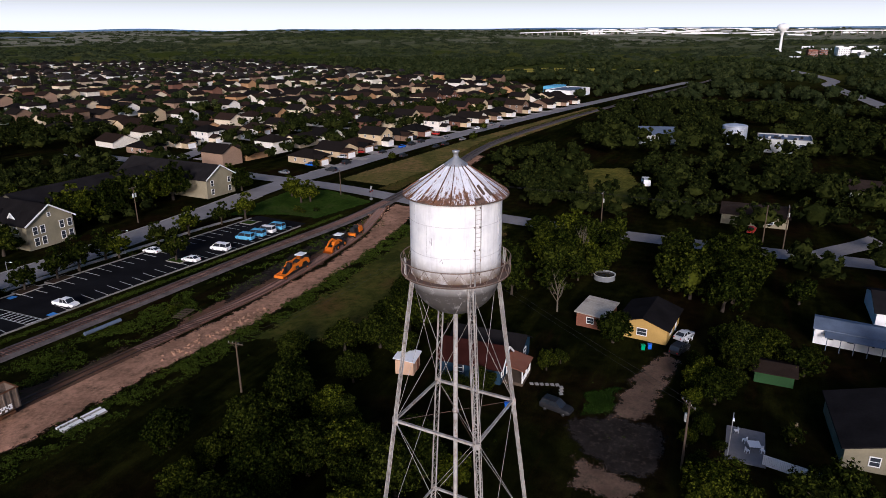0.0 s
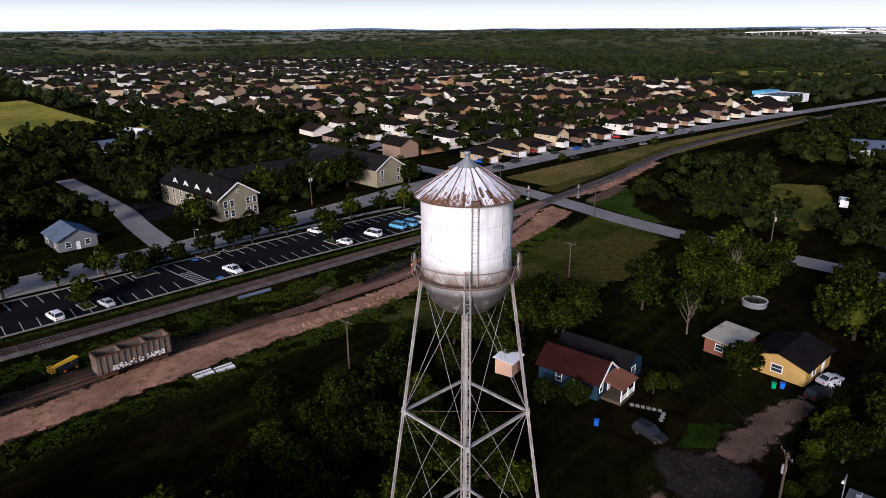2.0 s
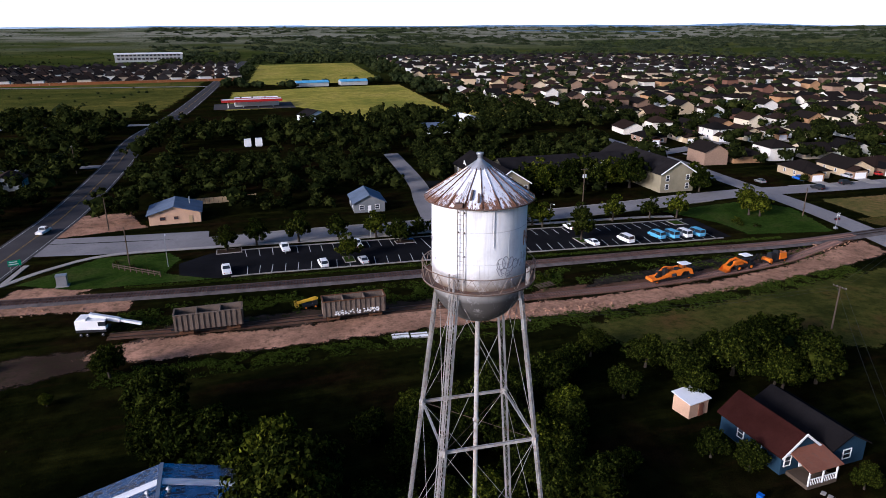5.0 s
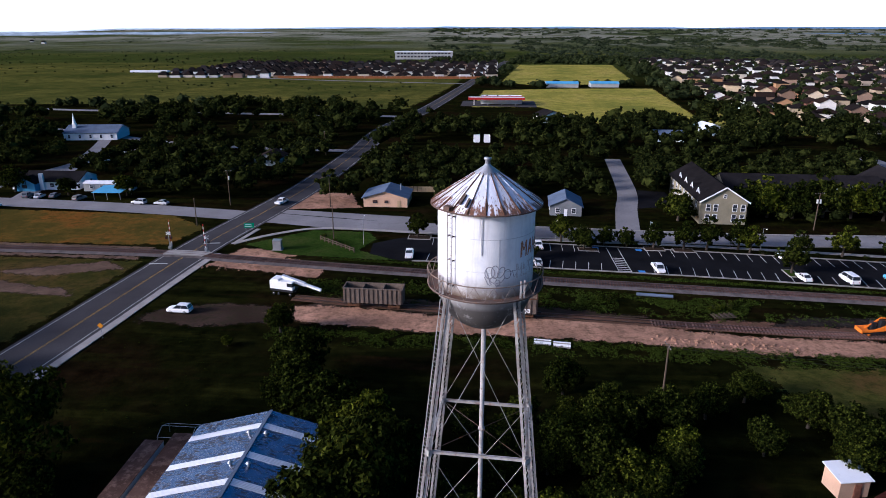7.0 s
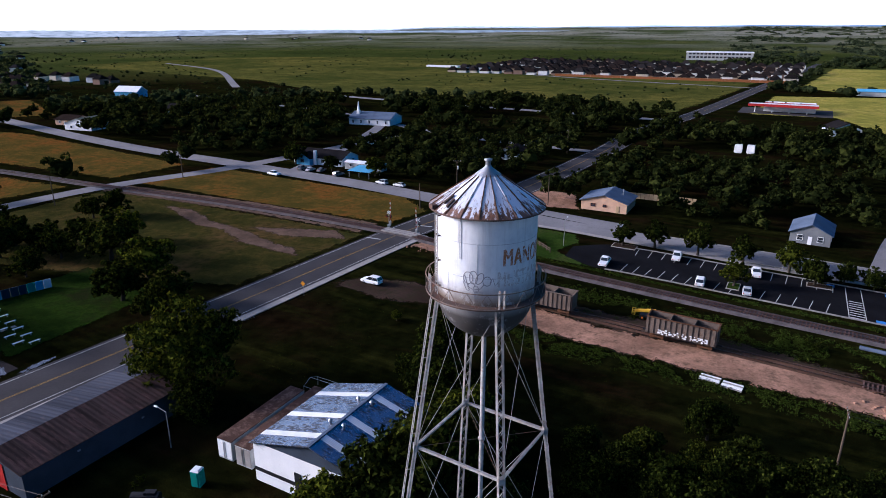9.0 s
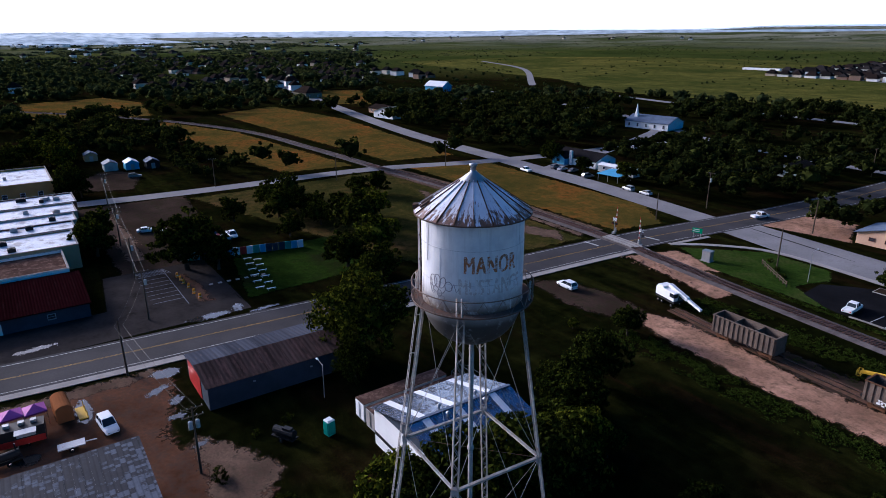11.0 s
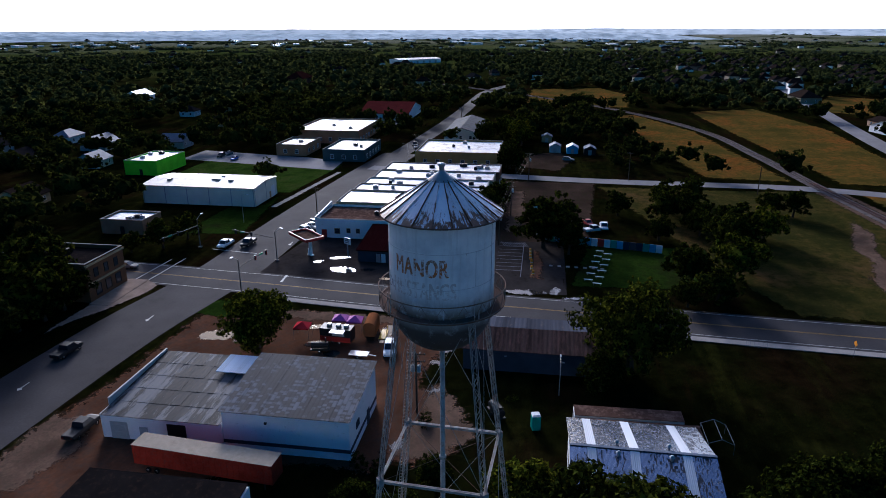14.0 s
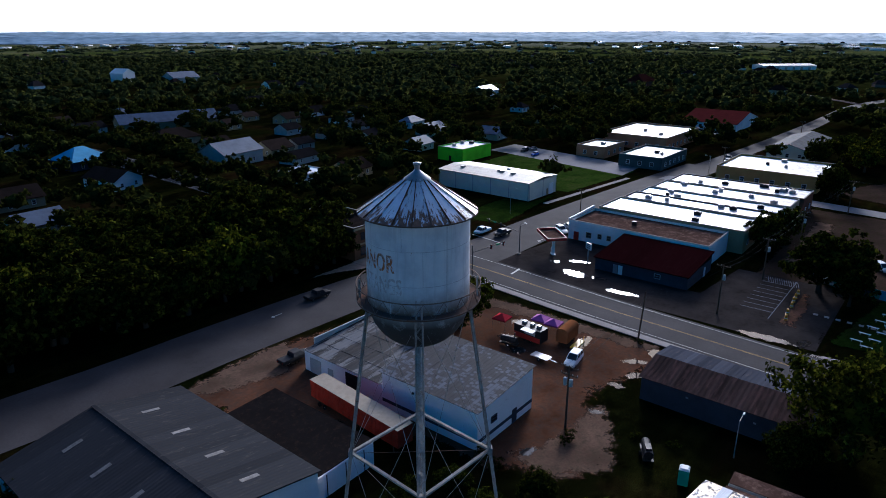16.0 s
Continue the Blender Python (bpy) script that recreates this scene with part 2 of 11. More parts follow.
def patchy_sheet(name, sound, worn, share, gloss=0.3, col=0.32, row=0.8, drift=0.3, metal=0.0, spec=0.4):
    """Roof sheeting whose coat has worn off in dashes, column by column between the purlins."""
    m, ns, ls, bs = tree_of(name)
    pos = ns.new("ShaderNodeTexCoord").outputs["Object"]
    snap = ns.new("ShaderNodeVectorMath")
    snap.operation = "SNAP"
    ls.new(pos, snap.inputs[0])
    snap.inputs[1].default_value = (row, col, 50)
    wn = ns.new("ShaderNodeTexWhiteNoise")
    wn.noise_dimensions = "2D"
    ls.new(snap.outputs[0], wn.inputs["Vector"])
    broad = noise_of(ns, ls, drift, 3, pos)
    edge = noise_of(ns, ls, 3.0, 5, pos, 0.7)
    acc = None
    for src, gain in ((wn.outputs["Value"], 0.42), (broad, 1.1), (edge, 0.3)):
        k = ns.new("ShaderNodeMath")
        k.operation = "MULTIPLY_ADD"
        ls.new(src, k.inputs[0])
        k.inputs[1].default_value = gain
        if acc is None:
            k.inputs[2].default_value = -0.91 + 0.5
        else:
            ls.new(acc, k.inputs[2])
        acc = k.outputs[0]
    mask = ramp_of(ns, ls, acc, [(0.78 - 0.56 * share, grey(0)), (0.84 - 0.56 * share, grey(1))])
    wv = ns.new("ShaderNodeTexWave")
    wv.bands_direction = "Y"
    wv.inputs["Scale"].default_value = 0.314 / col
    ls.new(pos, wv.inputs["Vector"])
    c = mix_of(ns, ls, mask, sound, worn)
    c = mix_of(ns, ls, 1.0, c, ramp_of(ns, ls, noise_of(ns, ls, 0.8, 6, pos, 0.7), [(0.3, grey(0.62)), (0.7, grey(1))]), "MULTIPLY")
    c = mix_of(ns, ls, 1.0, c, ramp_of(ns, ls, wv.outputs["Fac"], [(0.0, grey(0.7)), (0.35, grey(1))]), "MULTIPLY")
    ls.new(c, bs.inputs["Base Color"])
    ls.new(ramp_of(ns, ls, mask, [(0, grey(gloss)), (1, grey(0.75))]), bs.inputs["Roughness"])
    ls.new(ramp_of(ns, ls, mask, [(0, grey(metal)), (1, grey(0))]), bs.inputs["Metallic"])
    bs.inputs["Specular IOR Level"].default_value = spec
    bump_of(ns, ls, bs, wv.outputs["Fac"], 0.25, 0.02)
    return m


def foliage(name, a, b, c, island, through_share=0.16):
    m, ns, ls, bs = tree_of(name)
    src = ns.new("ShaderNodeNewGeometry").outputs["Random Per Island"]
    tone = ramp_of(ns, ls, src, [(0.0, a), (0.55, b), (1.0, c)])
    o = ns.new("ShaderNodeObjectInfo").outputs["Random"]
    if not island:
        tone = mix_of(ns, ls, 1.0, tone, ramp_of(ns, ls, o, [(0, (0.5, 0.55, 0.55)), (0.6, (0.85, 0.85, 0.85)), (0.82, (1.2, 1.15, 0.9)), (1, (2.0, 1.85, 1.0))]), "MULTIPLY")
    f = noise_of(ns, ls, 1.2, 4)
    tone = mix_of(ns, ls, 1.0, tone, ramp_of(ns, ls, f, [(0.3, grey(0.5)), (0.7, grey(1.1))]), "MULTIPLY")
    ls.new(tone, bs.inputs["Base Color"])
    bs.inputs["Roughness"].default_value = 0.75
    bs.inputs["Specular IOR Level"].default_value = 0.0
    # thin leaves let some light through
    thru = ns.new("ShaderNodeBsdfTranslucent")
    ls.new(mix_of(ns, ls, 1.0, tone, (1.45, 1.28, 0.85), "MULTIPLY"), thru.inputs["Color"])
    both = ns.new("ShaderNodeMixShader")
    both.inputs[0].default_value = through_share
    ls.new(bs.outputs[0], both.inputs[1])
    ls.new(thru.outputs[0], both.inputs[2])
    ls.new(both.outputs[0], ns["Material Output"].inputs["Surface"])
    return m


M = {}
M["leaf"] = foliage("leaves", (0.006, 0.01, 0.0025), (0.015, 0.022, 0.004), (0.078, 0.094, 0.013), False, 0.27)
M["wood_leaf"] = foliage("woodland_leaves", (0.008, 0.0115, 0.0035), (0.0165, 0.023, 0.006), (0.05, 0.06, 0.013), True, 0.32)
# far and hill leaves are made paler, haze put into their colour
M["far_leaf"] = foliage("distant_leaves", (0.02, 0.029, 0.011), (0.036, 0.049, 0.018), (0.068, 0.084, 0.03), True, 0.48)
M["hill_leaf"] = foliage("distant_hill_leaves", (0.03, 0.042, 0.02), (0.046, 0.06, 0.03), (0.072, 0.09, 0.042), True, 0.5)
M["weedleaf"] = foliage("rank_weed_leaves", (0.014, 0.024, 0.004), (0.036, 0.055, 0.008), (0.075, 0.10, 0.016), True)
M["bark"] = plain("bark", (0.06, 0.048, 0.038), 0.9, fine=9, bump=0.6)
M["barewood"] = plain("bare_grey_wood", (0.13, 0.11, 0.085), 0.9, fine=10)
M["pole"] = plain("weathered_pole_wood", (0.10, 0.075, 0.055), 0.9, fine=12)
M["asphalt"] = plain("worn_asphalt", (0.072, 0.066, 0.067), 0.9, var=0.4, big=0.12, fine=3, stain=(0.046, 0.042, 0.042), amount=0.6, spec=0.05)
M["lightroad"] = plain("pale_concrete_street", (0.26, 0.245, 0.245), 0.95, var=0.3, big=0.1, fine=2, stain=(0.15, 0.14, 0.135), amount=0.5, spec=0.05)
M["blacktop"] = plain("fresh_blacktop", (0.014, 0.014, 0.016), 0.95, var=0.4, big=0.15, fine=3)
M["concrete"] = plain("concrete", (0.38, 0.35, 0.32), 0.9, var=0.3, big=0.4, stain=(0.2, 0.18, 0.16), amount=0.3)
M["linefaint"] = plain("worn_bay_paint", (0.25, 0.26, 0.3), 0.8, var=0.4, fine=5)
M["linewhite"] = plain("road_paint_white", (0.62, 0.61, 0.58), 0.7, var=0.35, fine=5)
M["lineyellow"] = plain("road_paint_yellow", (0.42, 0.25, 0.05), 0.7, var=0.4, fine=5)
M["lineblue"] = plain("bay_paint_blue", (0.05, 0.22, 0.6), 0.7)
M["rust"] = plain("rusted_steel", (0.14, 0.07, 0.04), 0.85, 0.3, fine=8)
M["orangerust"] = plain("orange_stained_boards", (0.26, 0.10, 0.04), 0.85, fine=5)
M["rail"] = plain("rail_steel", (0.16, 0.11, 0.09), 0.45, 0.7)
M["tie"] = plain("sleeper_timber", (0.2, 0.12, 0.10), 0.9, vary=0.5, fine=7)
M["ballast"] = plain("grey_ballast", (0.15, 0.128, 0.122), 0.95, var=0.5, big=0.5, fine=9, bump=0.5)
M["dirt"] = plain("pale_pink_dirt", (0.6, 0.325, 0.21), 0.95, var=0.55, big=0.12, fine=1.8, bump=0.5, stain=(0.1, 0.065, 0.04), amount=0.85)
M["browndirt"] = plain("brown_soil", (0.062, 0.04, 0.03), 0.95, var=0.5, big=0.12, fine=2.0, stain=(0.022, 0.021, 0.01), amount=0.65)
M["drivesoil"] = plain("worn_driveway_soil", (0.2, 0.125, 0.088), 0.95, var=0.6, big=0.2, fine=2.0, stain=(0.06, 0.045, 0.03), amount=0.8)
M["felt"] = plain("black_roof_felt", (0.014, 0.012, 0.012), 0.95, stain=(0.03, 0.02, 0.016), amount=0.4)
M["darkmud"] = plain("dark_wet_mud", (0.03, 0.025, 0.022), 0.9, var=0.5, big=0.3, fine=2.0, stain=(0.06, 0.045, 0.036), amount=0.4)
M["lotmud"] = plain("muddy_old_paving", (0.05, 0.043, 0.04), 0.85, var=0.5, big=0.2, fine=1.5, stain=(0.035, 0.03, 0.028), amount=0.7)
M["redsoil"] = plain("reddish_track_soil", (0.17, 0.088, 0.06), 0.95, var=0.5, big=0.18, fine=1.5, stain=(0.045, 0.036, 0.02), amount=0.75)
M["yardmud"] = plain("wet_reddish_yard_mud", (0.14, 0.066, 0.038), 0.9, var=0.6, big=0.14, fine=1.6, stain=(0.05, 0.036, 0.028), amount=0.7)
M["lawn"] = grass("green_lawn", (0.02, 0.038, 0.006), (0.036, 0.066, 0.01), (0.056, 0.07, 0.017), 2.5)
M["meadow"] = grass("yellow_dry_meadow", (0.19, 0.19, 0.035), (0.38, 0.32, 0.055), (0.46, 0.35, 0.085), 0.35)
M["scrub"] = grass("olive_green_pasture", (0.046, 0.056, 0.012), (0.1, 0.096, 0.02), (0.165, 0.136, 0.028), 0.16)
M["drygrass"] = grass("orange_brown_dry_grass", (0.064, 0.053, 0.012), (0.132, 0.08, 0.017), (0.22, 0.08, 0.017), 0.9)
M["weeds"] = plain("rank_weeds", (0.04, 0.068, 0.018), 0.95, var=0.5, big=0.5, fine=4)
M["white"] = plain("white_paint", (0.8, 0.8, 0.8), 0.5, var=0.12, stain=(0.4, 0.38, 0.36), amount=0.1)
def roof_coat(name, col, soil, streak, sheen=0.24):
    """White roof coating with run-off streaks, grey ponding and patched laps."""
    m, ns, ls, bs = tree_of(name)
    pos = ns.new("ShaderNodeTexCoord").outputs["Object"]
    mp = ns.new("ShaderNodeMapping")
    mp.inputs["Scale"].default_value = (1.1, 0.06, 1)
    ls.new(pos, mp.inputs["Vector"])
    run = ramp_of(ns, ls, noise_of(ns, ls, 1.0, 7, mp.outputs[0], 0.7), [(0.42, grey(0)), (0.62, grey(0.8))])
    pond = ramp_of(ns, ls, noise_of(ns, ls, 0.22, 7, pos, 0.72), [(0.52, grey(0)), (0.6, grey(0.9))])
    c = mix_of(ns, ls, pond, mix_of(ns, ls, run, col, streak), soil)
    fine = noise_of(ns, ls, 2.5, 5, pos)
    c = mix_of(ns, ls, 1.0, c, ramp_of(ns, ls, fine, [(0.3, grey(0.72)), (0.7, grey(1))]), "MULTIPLY")
    ls.new(c, bs.inputs["Base Color"])
    ls.new(ramp_of(ns, ls, pond, [(0, grey(sheen)), (1, grey(0.55))]), bs.inputs["Roughness"])
    bs.inputs["Specular IOR Level"].default_value = 0.5
    bump_of(ns, ls, bs, fine, 0.2, 0.03)
    return m


M["whiteroof"] = roof_coat("white_roof_coating", (0.68, 0.71, 0.78), (0.22, 0.21, 0.22), (0.36, 0.4, 0.49), 0.36)
M["creamroof"] = roof_coat("cream_roof_coating", (0.5, 0.44, 0.35), (0.26, 0.22, 0.17), (0.38, 0.33, 0.26), 0.6)
M["ochre"] = plain("ochre_brick", (0.5, 0.31, 0.11), 0.9, var=0.3, fine=5, stain=(0.34, 0.2, 0.09), amount=0.4)
M["palewall"] = plain("pale_panel_siding", (0.74, 0.71, 0.6), 0.7, var=0.15, stain=(0.5, 0.46, 0.38), amount=0.2)
M["slateroof"] = plain("weathered_slate_blue_sheet", (0.075, 0.085, 0.11), 0.85, var=0.5, big=0.3, fine=1.5, stain=(0.06, 0.07, 0.05), amount=0.5, spec=0.05)
M["pinkwalk"] = plain("pinkish_concrete_walk", (0.36, 0.27, 0.21), 0.9, var=0.35, big=0.4, fine=3, stain=(0.2, 0.16, 0.13), amount=0.4)
M["mast"] = plain("dull_mast_steel", (0.13, 0.12, 0.115), 0.7, 0.2, var=0.3)
M["brownroof"] = plain("rusty_flat_roof", (0.11, 0.065, 0.05), 0.9, var=0.5, big=0.2, fine=1.0, stain=(0.2, 0.13, 0.1), amount=0.5)
M["glass"] = plain("window_glass", (0.03, 0.036, 0.045), 0.08, var=0.1, bump=0.0)
M["carglass"] = plain("car_glass", (0.02, 0.024, 0.03), 0.06, var=0.1, bump=0.0)
M["tyre"] = plain("tyre_rubber", (0.02, 0.02, 0.02), 0.85)
M["chrome"] = plain("bright_metal", (0.6, 0.6, 0.62), 0.25, 0.9, var=0.1)
M["steel"] = plain("galvanised_steel", (0.42, 0.43, 0.45), 0.45, 0.6, var=0.3, stain=(0.2, 0.12, 0.08), amount=0.15)
M["black"] = plain("black_paint", (0.02, 0.02, 0.022), 0.5)
M["red"] = plain("red_paint", (0.42, 0.03, 0.025), 0.45)
M["redlamp"] = plain("red_lens", (0.4, 0.02, 0.02), 0.2)
M["orange"] = plain("orange_machine_paint", (0.85, 0.21, 0.015), 0.45, var=0.3, stain=(0.2, 0.07, 0.02), amount=0.25)
M["yellow"] = plain("yellow_paint", (0.7, 0.42, 0.03), 0.45, var=0.25)
M["green"] = plain("green_sign", (0.0, 0.30, 0.14), 0.4)
M["teal"] = plain("teal_plastic", (0.02, 0.30, 0.24), 0.45)
M["blue"] = plain("blue_plastic", (0.02, 0.14, 0.62), 0.4)
M["skyblue"] = plain("sky_blue_paint", (0.12, 0.42, 0.66), 0.35)
M["purple"] = plain("magenta_canvas", (0.5, 0.12, 0.42), 0.7)
M["brick"] = plain("red_brown_brick", (0.24, 0.10, 0.065), 0.9, var=0.35, fine=5, stain=(0.14, 0.08, 0.06), amount=0.4)
M["warmbrick"] = plain("warm_tan_brick", (0.46, 0.22, 0.12), 0.9, var=0.3, fine=5, stain=(0.28, 0.15, 0.1), amount=0.4)
M["sandstone"] = plain("brown_sandstone", (0.2, 0.1, 0.055), 0.9, var=0.35, fine=4, stain=(0.11, 0.06, 0.038), amount=0.4)
M["tanroof"] = plain("tan_roof_coating", (0.46, 0.39, 0.3), 0.92, var=0.35, big=0.15, fine=1.5, stain=(0.28, 0.23, 0.17), amount=0.5, spec=0.03)
M["trailerred"] = plain("dull_red_trailer_paint", (0.3, 0.035, 0.02), 0.85, var=0.4, big=0.5, fine=4, stain=(0.1, 0.04, 0.03), amount=0.4)
M["olivegrass"] = grass("rough_olive_grass", (0.033, 0.038, 0.009), (0.082, 0.079, 0.018), (0.1, 0.062, 0.021), 1.2)
M["vergegrass"] = grass("sunlit_verge_grass", (0.08, 0.08, 0.022), (0.16, 0.125, 0.038), (0.26, 0.155, 0.065), 1.0)
M["darklawn"] = grass("shaggy_dark_lawn", (0.012, 0.024, 0.004), (0.024, 0.046, 0.006), (0.02, 0.022, 0.008), 2.0)
M["tanwall"] = plain("tan_stucco", (0.46, 0.33, 0.19), 0.85)
M["peach"] = plain("peach_stucco", (0.62, 0.40, 0.27), 0.85, stain=(0.4, 0.26, 0.18), amount=0.3)
M["yellowwall"] = plain("yellow_painted_siding", (0.48, 0.31, 0.1), 0.8)
M["greige"] = plain("greige_siding", (0.27, 0.24, 0.165), 0.85, fine=4)
M["darkgreen"] = plain("dark_green_siding", (0.03, 0.075, 0.03), 0.8)
M["weedyfield"] = grass("dark_weedy_grass", (0.026, 0.029, 0.008), (0.058, 0.048, 0.012), (0.11, 0.066, 0.024), 0.8)
M["navy"] = plain("dark_blue_siding", (0.045, 0.06, 0.085), 0.75, var=0.35)
M["tealgrey"] = plain("teal_grey_stucco", (0.06, 0.1, 0.11), 0.85)
M["bluewall"] = plain("slate_blue_siding", (0.02, 0.045, 0.075), 0.85)
M["cottagegrey"] = plain("dull_grey_siding", (0.19, 0.2, 0.21), 0.8, var=0.25)
M["greywall"] = plain("pale_grey_metal_siding", (0.42, 0.43, 0.42), 0.6, var=0.2)
M["lime"] = plain("lime_green_paint", (0.22, 0.78, 0.03), 0.85)
M["redmetal"] = plain("dark_red_metal_roof", (0.11, 0.022, 0.02), 0.9, var=0.25)
M["shingle"] = plain("dark_shingles", (0.022, 0.02, 0.021), 0.9, var=0.4, big=0.3, fine=4, vary=0.35)
M["brownshingle"] = plain("brown_shingles", (0.045, 0.032, 0.026), 0.9, var=0.35, big=0.3, fine=4, vary=0.4)
M["redshingle"] = plain("red_brown_roof", (0.036, 0.012, 0.010), 0.9, var=0.35, big=0.3, fine=4)
M["bluetin"] = plain("blue_grey_tin", (0.12, 0.155, 0.22), 0.7, 0.0, var=0.35, spec=0.2)
M["puddle"] = plain("still_water", (0.03, 0.027, 0.025), 0.03, var=0.1, bump=0.0)
M["canvas"] = plain("red_canvas", (0.5, 0.04, 0.05), 0.8)
M["gallery"] = plain("balcony_steel", (0.13, 0.095, 0.08), 0.85, 0.0, stain=(0.16, 0.07, 0.04), amount=0.5)
M["housewall"] = palette("house_walls", [(0.72, 0.62, 0.46), (0.46, 0.36, 0.23), (0.74, 0.69, 0.6), (0.17, 0.085, 0.06), (0.62, 0.51, 0.36), (0.2, 0.13, 0.09), (0.76, 0.72, 0.66), (0.42, 0.24, 0.12), (0.58, 0.45, 0.28), (0.3, 0.2, 0.14)])
M["farwall"] = palette("distant_house_walls", [(0.74, 0.72, 0.68), (0.42, 0.34, 0.25), (0.24, 0.16, 0.12), (0.8, 0.79, 0.77), (0.62, 0.55, 0.44)], island=True)
M["houseroof"] = palette("house_roofs", [(0.016, 0.013, 0.012), (0.024, 0.016, 0.013), (0.011, 0.010, 0.010), (0.03, 0.019, 0.015), (0.016, 0.013, 0.012)], 0.9)
M["farroof"] = palette("distant_house_roofs", [(0.014, 0.012, 0.011), (0.022, 0.016, 0.014), (0.012, 0.011, 0.011), (0.03, 0.026, 0.025)], 0.85, island=True)
CARCOL = {"white": (0.75, 0.75, 0.76), "silver": (0.45, 0.46, 0.48), "black": (0.004, 0.0045, 0.006), "red": (0.35, 0.02, 0.02), "blue": (0.03, 0.10, 0.28), "grey": (0.16, 0.165, 0.17), "lime": (0.45, 0.6, 0.02)}
for key, col in CARCOL.items():
    M["car_" + key] = plain("car_paint_" + key, col, 0.22, var=0.06, bump=0.0, spec=0.02 if key in ("black", "grey") else 0.5)


def sheet_ground():
    m, ns, ls, bs = tree_of("rough_grass_ground")
    big = ramp_of(ns, ls, noise_of(ns, ls, 0.035, 5), [(0.32, (0.0045, 0.007, 0.0015)), (0.5, (0.009, 0.01, 0.0025)), (0.62, (0.015, 0.0095, 0.004)), (0.8, (0.011, 0.0065, 0.003))])
    mid = ramp_of(ns, ls, noise_of(ns, ls, 0.4, 5), [(0.3, grey(0.3)), (0.7, grey(1.0))])
    f = noise_of(ns, ls, 5, 5)
    fin = ramp_of(ns, ls, f, [(0.3, grey(0.6)), (0.7, grey(1.1))])
    # mown strips and worn brown earth, drawn out along the railway
    here = ns.new("ShaderNodeNewGeometry").outputs["Position"]
    strip = ns.new("ShaderNodeMapping")
    strip.inputs["Scale"].default_value = (0.02, 0.16, 1)
    ls.new(here, strip.inputs["Vector"])
    band = noise_of(ns, ls, 1.0, 6, strip.outputs[0], 0.65)
    big = mix_of(ns, ls, ramp_of(ns, ls, band, [(0.5, grey(0)), (0.66, grey(0.7))]), big, (0.028, 0.029, 0.006))
    big = mix_of(ns, ls, ramp_of(ns, ls, band, [(0.3, grey(0.8)), (0.42, grey(0))]), big, (0.024, 0.013, 0.006))
    # open pasture far out
    reach = ns.new("ShaderNodeVectorMath")
    reach.operation = "LENGTH"
    ls.new(here, reach.inputs[0])
    far_out = ns.new("ShaderNodeMapRange")
    far_out.inputs[1].default_value, far_out.inputs[2].default_value = 650, 1000
    ls.new(reach.outputs["Value"], far_out.inputs[0])
    pasture = ramp_of(ns, ls, noise_of(ns, ls, 0.004, 6), [(0.35, (0.045, 0.06, 0.014)), (0.5, (0.072, 0.09, 0.02)), (0.68, (0.14, 0.138, 0.034))])
    big = mix_of(ns, ls, far_out.outputs[0], big, pasture)
    # dry fields beyond 1.5 km, paled further to stand in for haze
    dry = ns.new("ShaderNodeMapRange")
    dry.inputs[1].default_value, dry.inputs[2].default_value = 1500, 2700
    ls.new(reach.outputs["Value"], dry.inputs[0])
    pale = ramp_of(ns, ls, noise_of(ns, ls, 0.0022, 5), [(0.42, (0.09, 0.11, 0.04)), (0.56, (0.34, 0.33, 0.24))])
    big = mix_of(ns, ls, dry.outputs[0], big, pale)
    ls.new(mix_of(ns, ls, 1.0, mix_of(ns, ls, 1.0, big, mid, "MULTIPLY"), fin, "MULTIPLY"), bs.inputs["Base Color"])
    bs.inputs["Roughness"].default_value = 0.95
    bs.inputs["Specular IOR Level"].default_value = 0.0
    bump_of(ns, ls, bs, f, 0.6, 0.1)
    return m


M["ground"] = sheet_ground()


# ---- the ground, out to the horizon ----
def smooth(a, b, v):
    t = min(1.0, max(0.0, (v - a) / (b - a)))
    return t * t * (3 - 2 * t)


def height_at(x, y):
    """Flat near the town, rising to low hills east and north, level to the west."""
    r = math.hypot(x, y)
    if r < 1000:
        return 0.0
    a = math.degrees(math.atan2(y, x)) % 360
    east = 1 - smooth(95, 150, a) if a < 250 else smooth(290, 350, a)
    top = 14 + 40 * east
    h = top * smooth(1100, 4700, r) + 9 * smooth(1100, 3000, r) * (noise.noise(Vector((x, y, 0)) / 600) + 0.3 * noise.noise(Vector((x, y, 5)) / 180))
    hx, hy = 2350 * math.cos(radians(31)), 2350 * math.sin(radians(31))
    d = math.hypot((x - hx) / 620, (y - hy) / 420)
    return max(0.0, h + 34 * math.exp(-d * d))


def ground_sheet():
    rings = [0, 60, 140, 300, 600, 1000, 1200, 1400, 1600, 1800, 2000, 2200, 2400, 2600, 2800, 3000, 3250, 3500, 3800, 4100, 4400, 4650, 4850]
    n = 144
    g = Geo()
    vs = [(r * math.cos(2 * math.pi * i / n), r * math.sin(2 * math.pi * i / n), height_at(r * math.cos(2 * math.pi * i / n), r * math.sin(2 * math.pi * i / n)) - 0.02) for r in rings[1:] for i in range(n)]
    vs.append((0, 0, -0.02))
    fs = [(len(vs) - 1, i, (i + 1) % n) for i in range(n)]
    for k in range(len(rings) - 2):
        fs += [(k * n + i, (k + 1) * n + i, (k + 1) * n + (i + 1) % n, k * n + (i + 1) % n) for i in range(n)]
    g.add(vs, fs)
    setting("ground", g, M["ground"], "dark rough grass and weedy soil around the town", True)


ground_sheet()


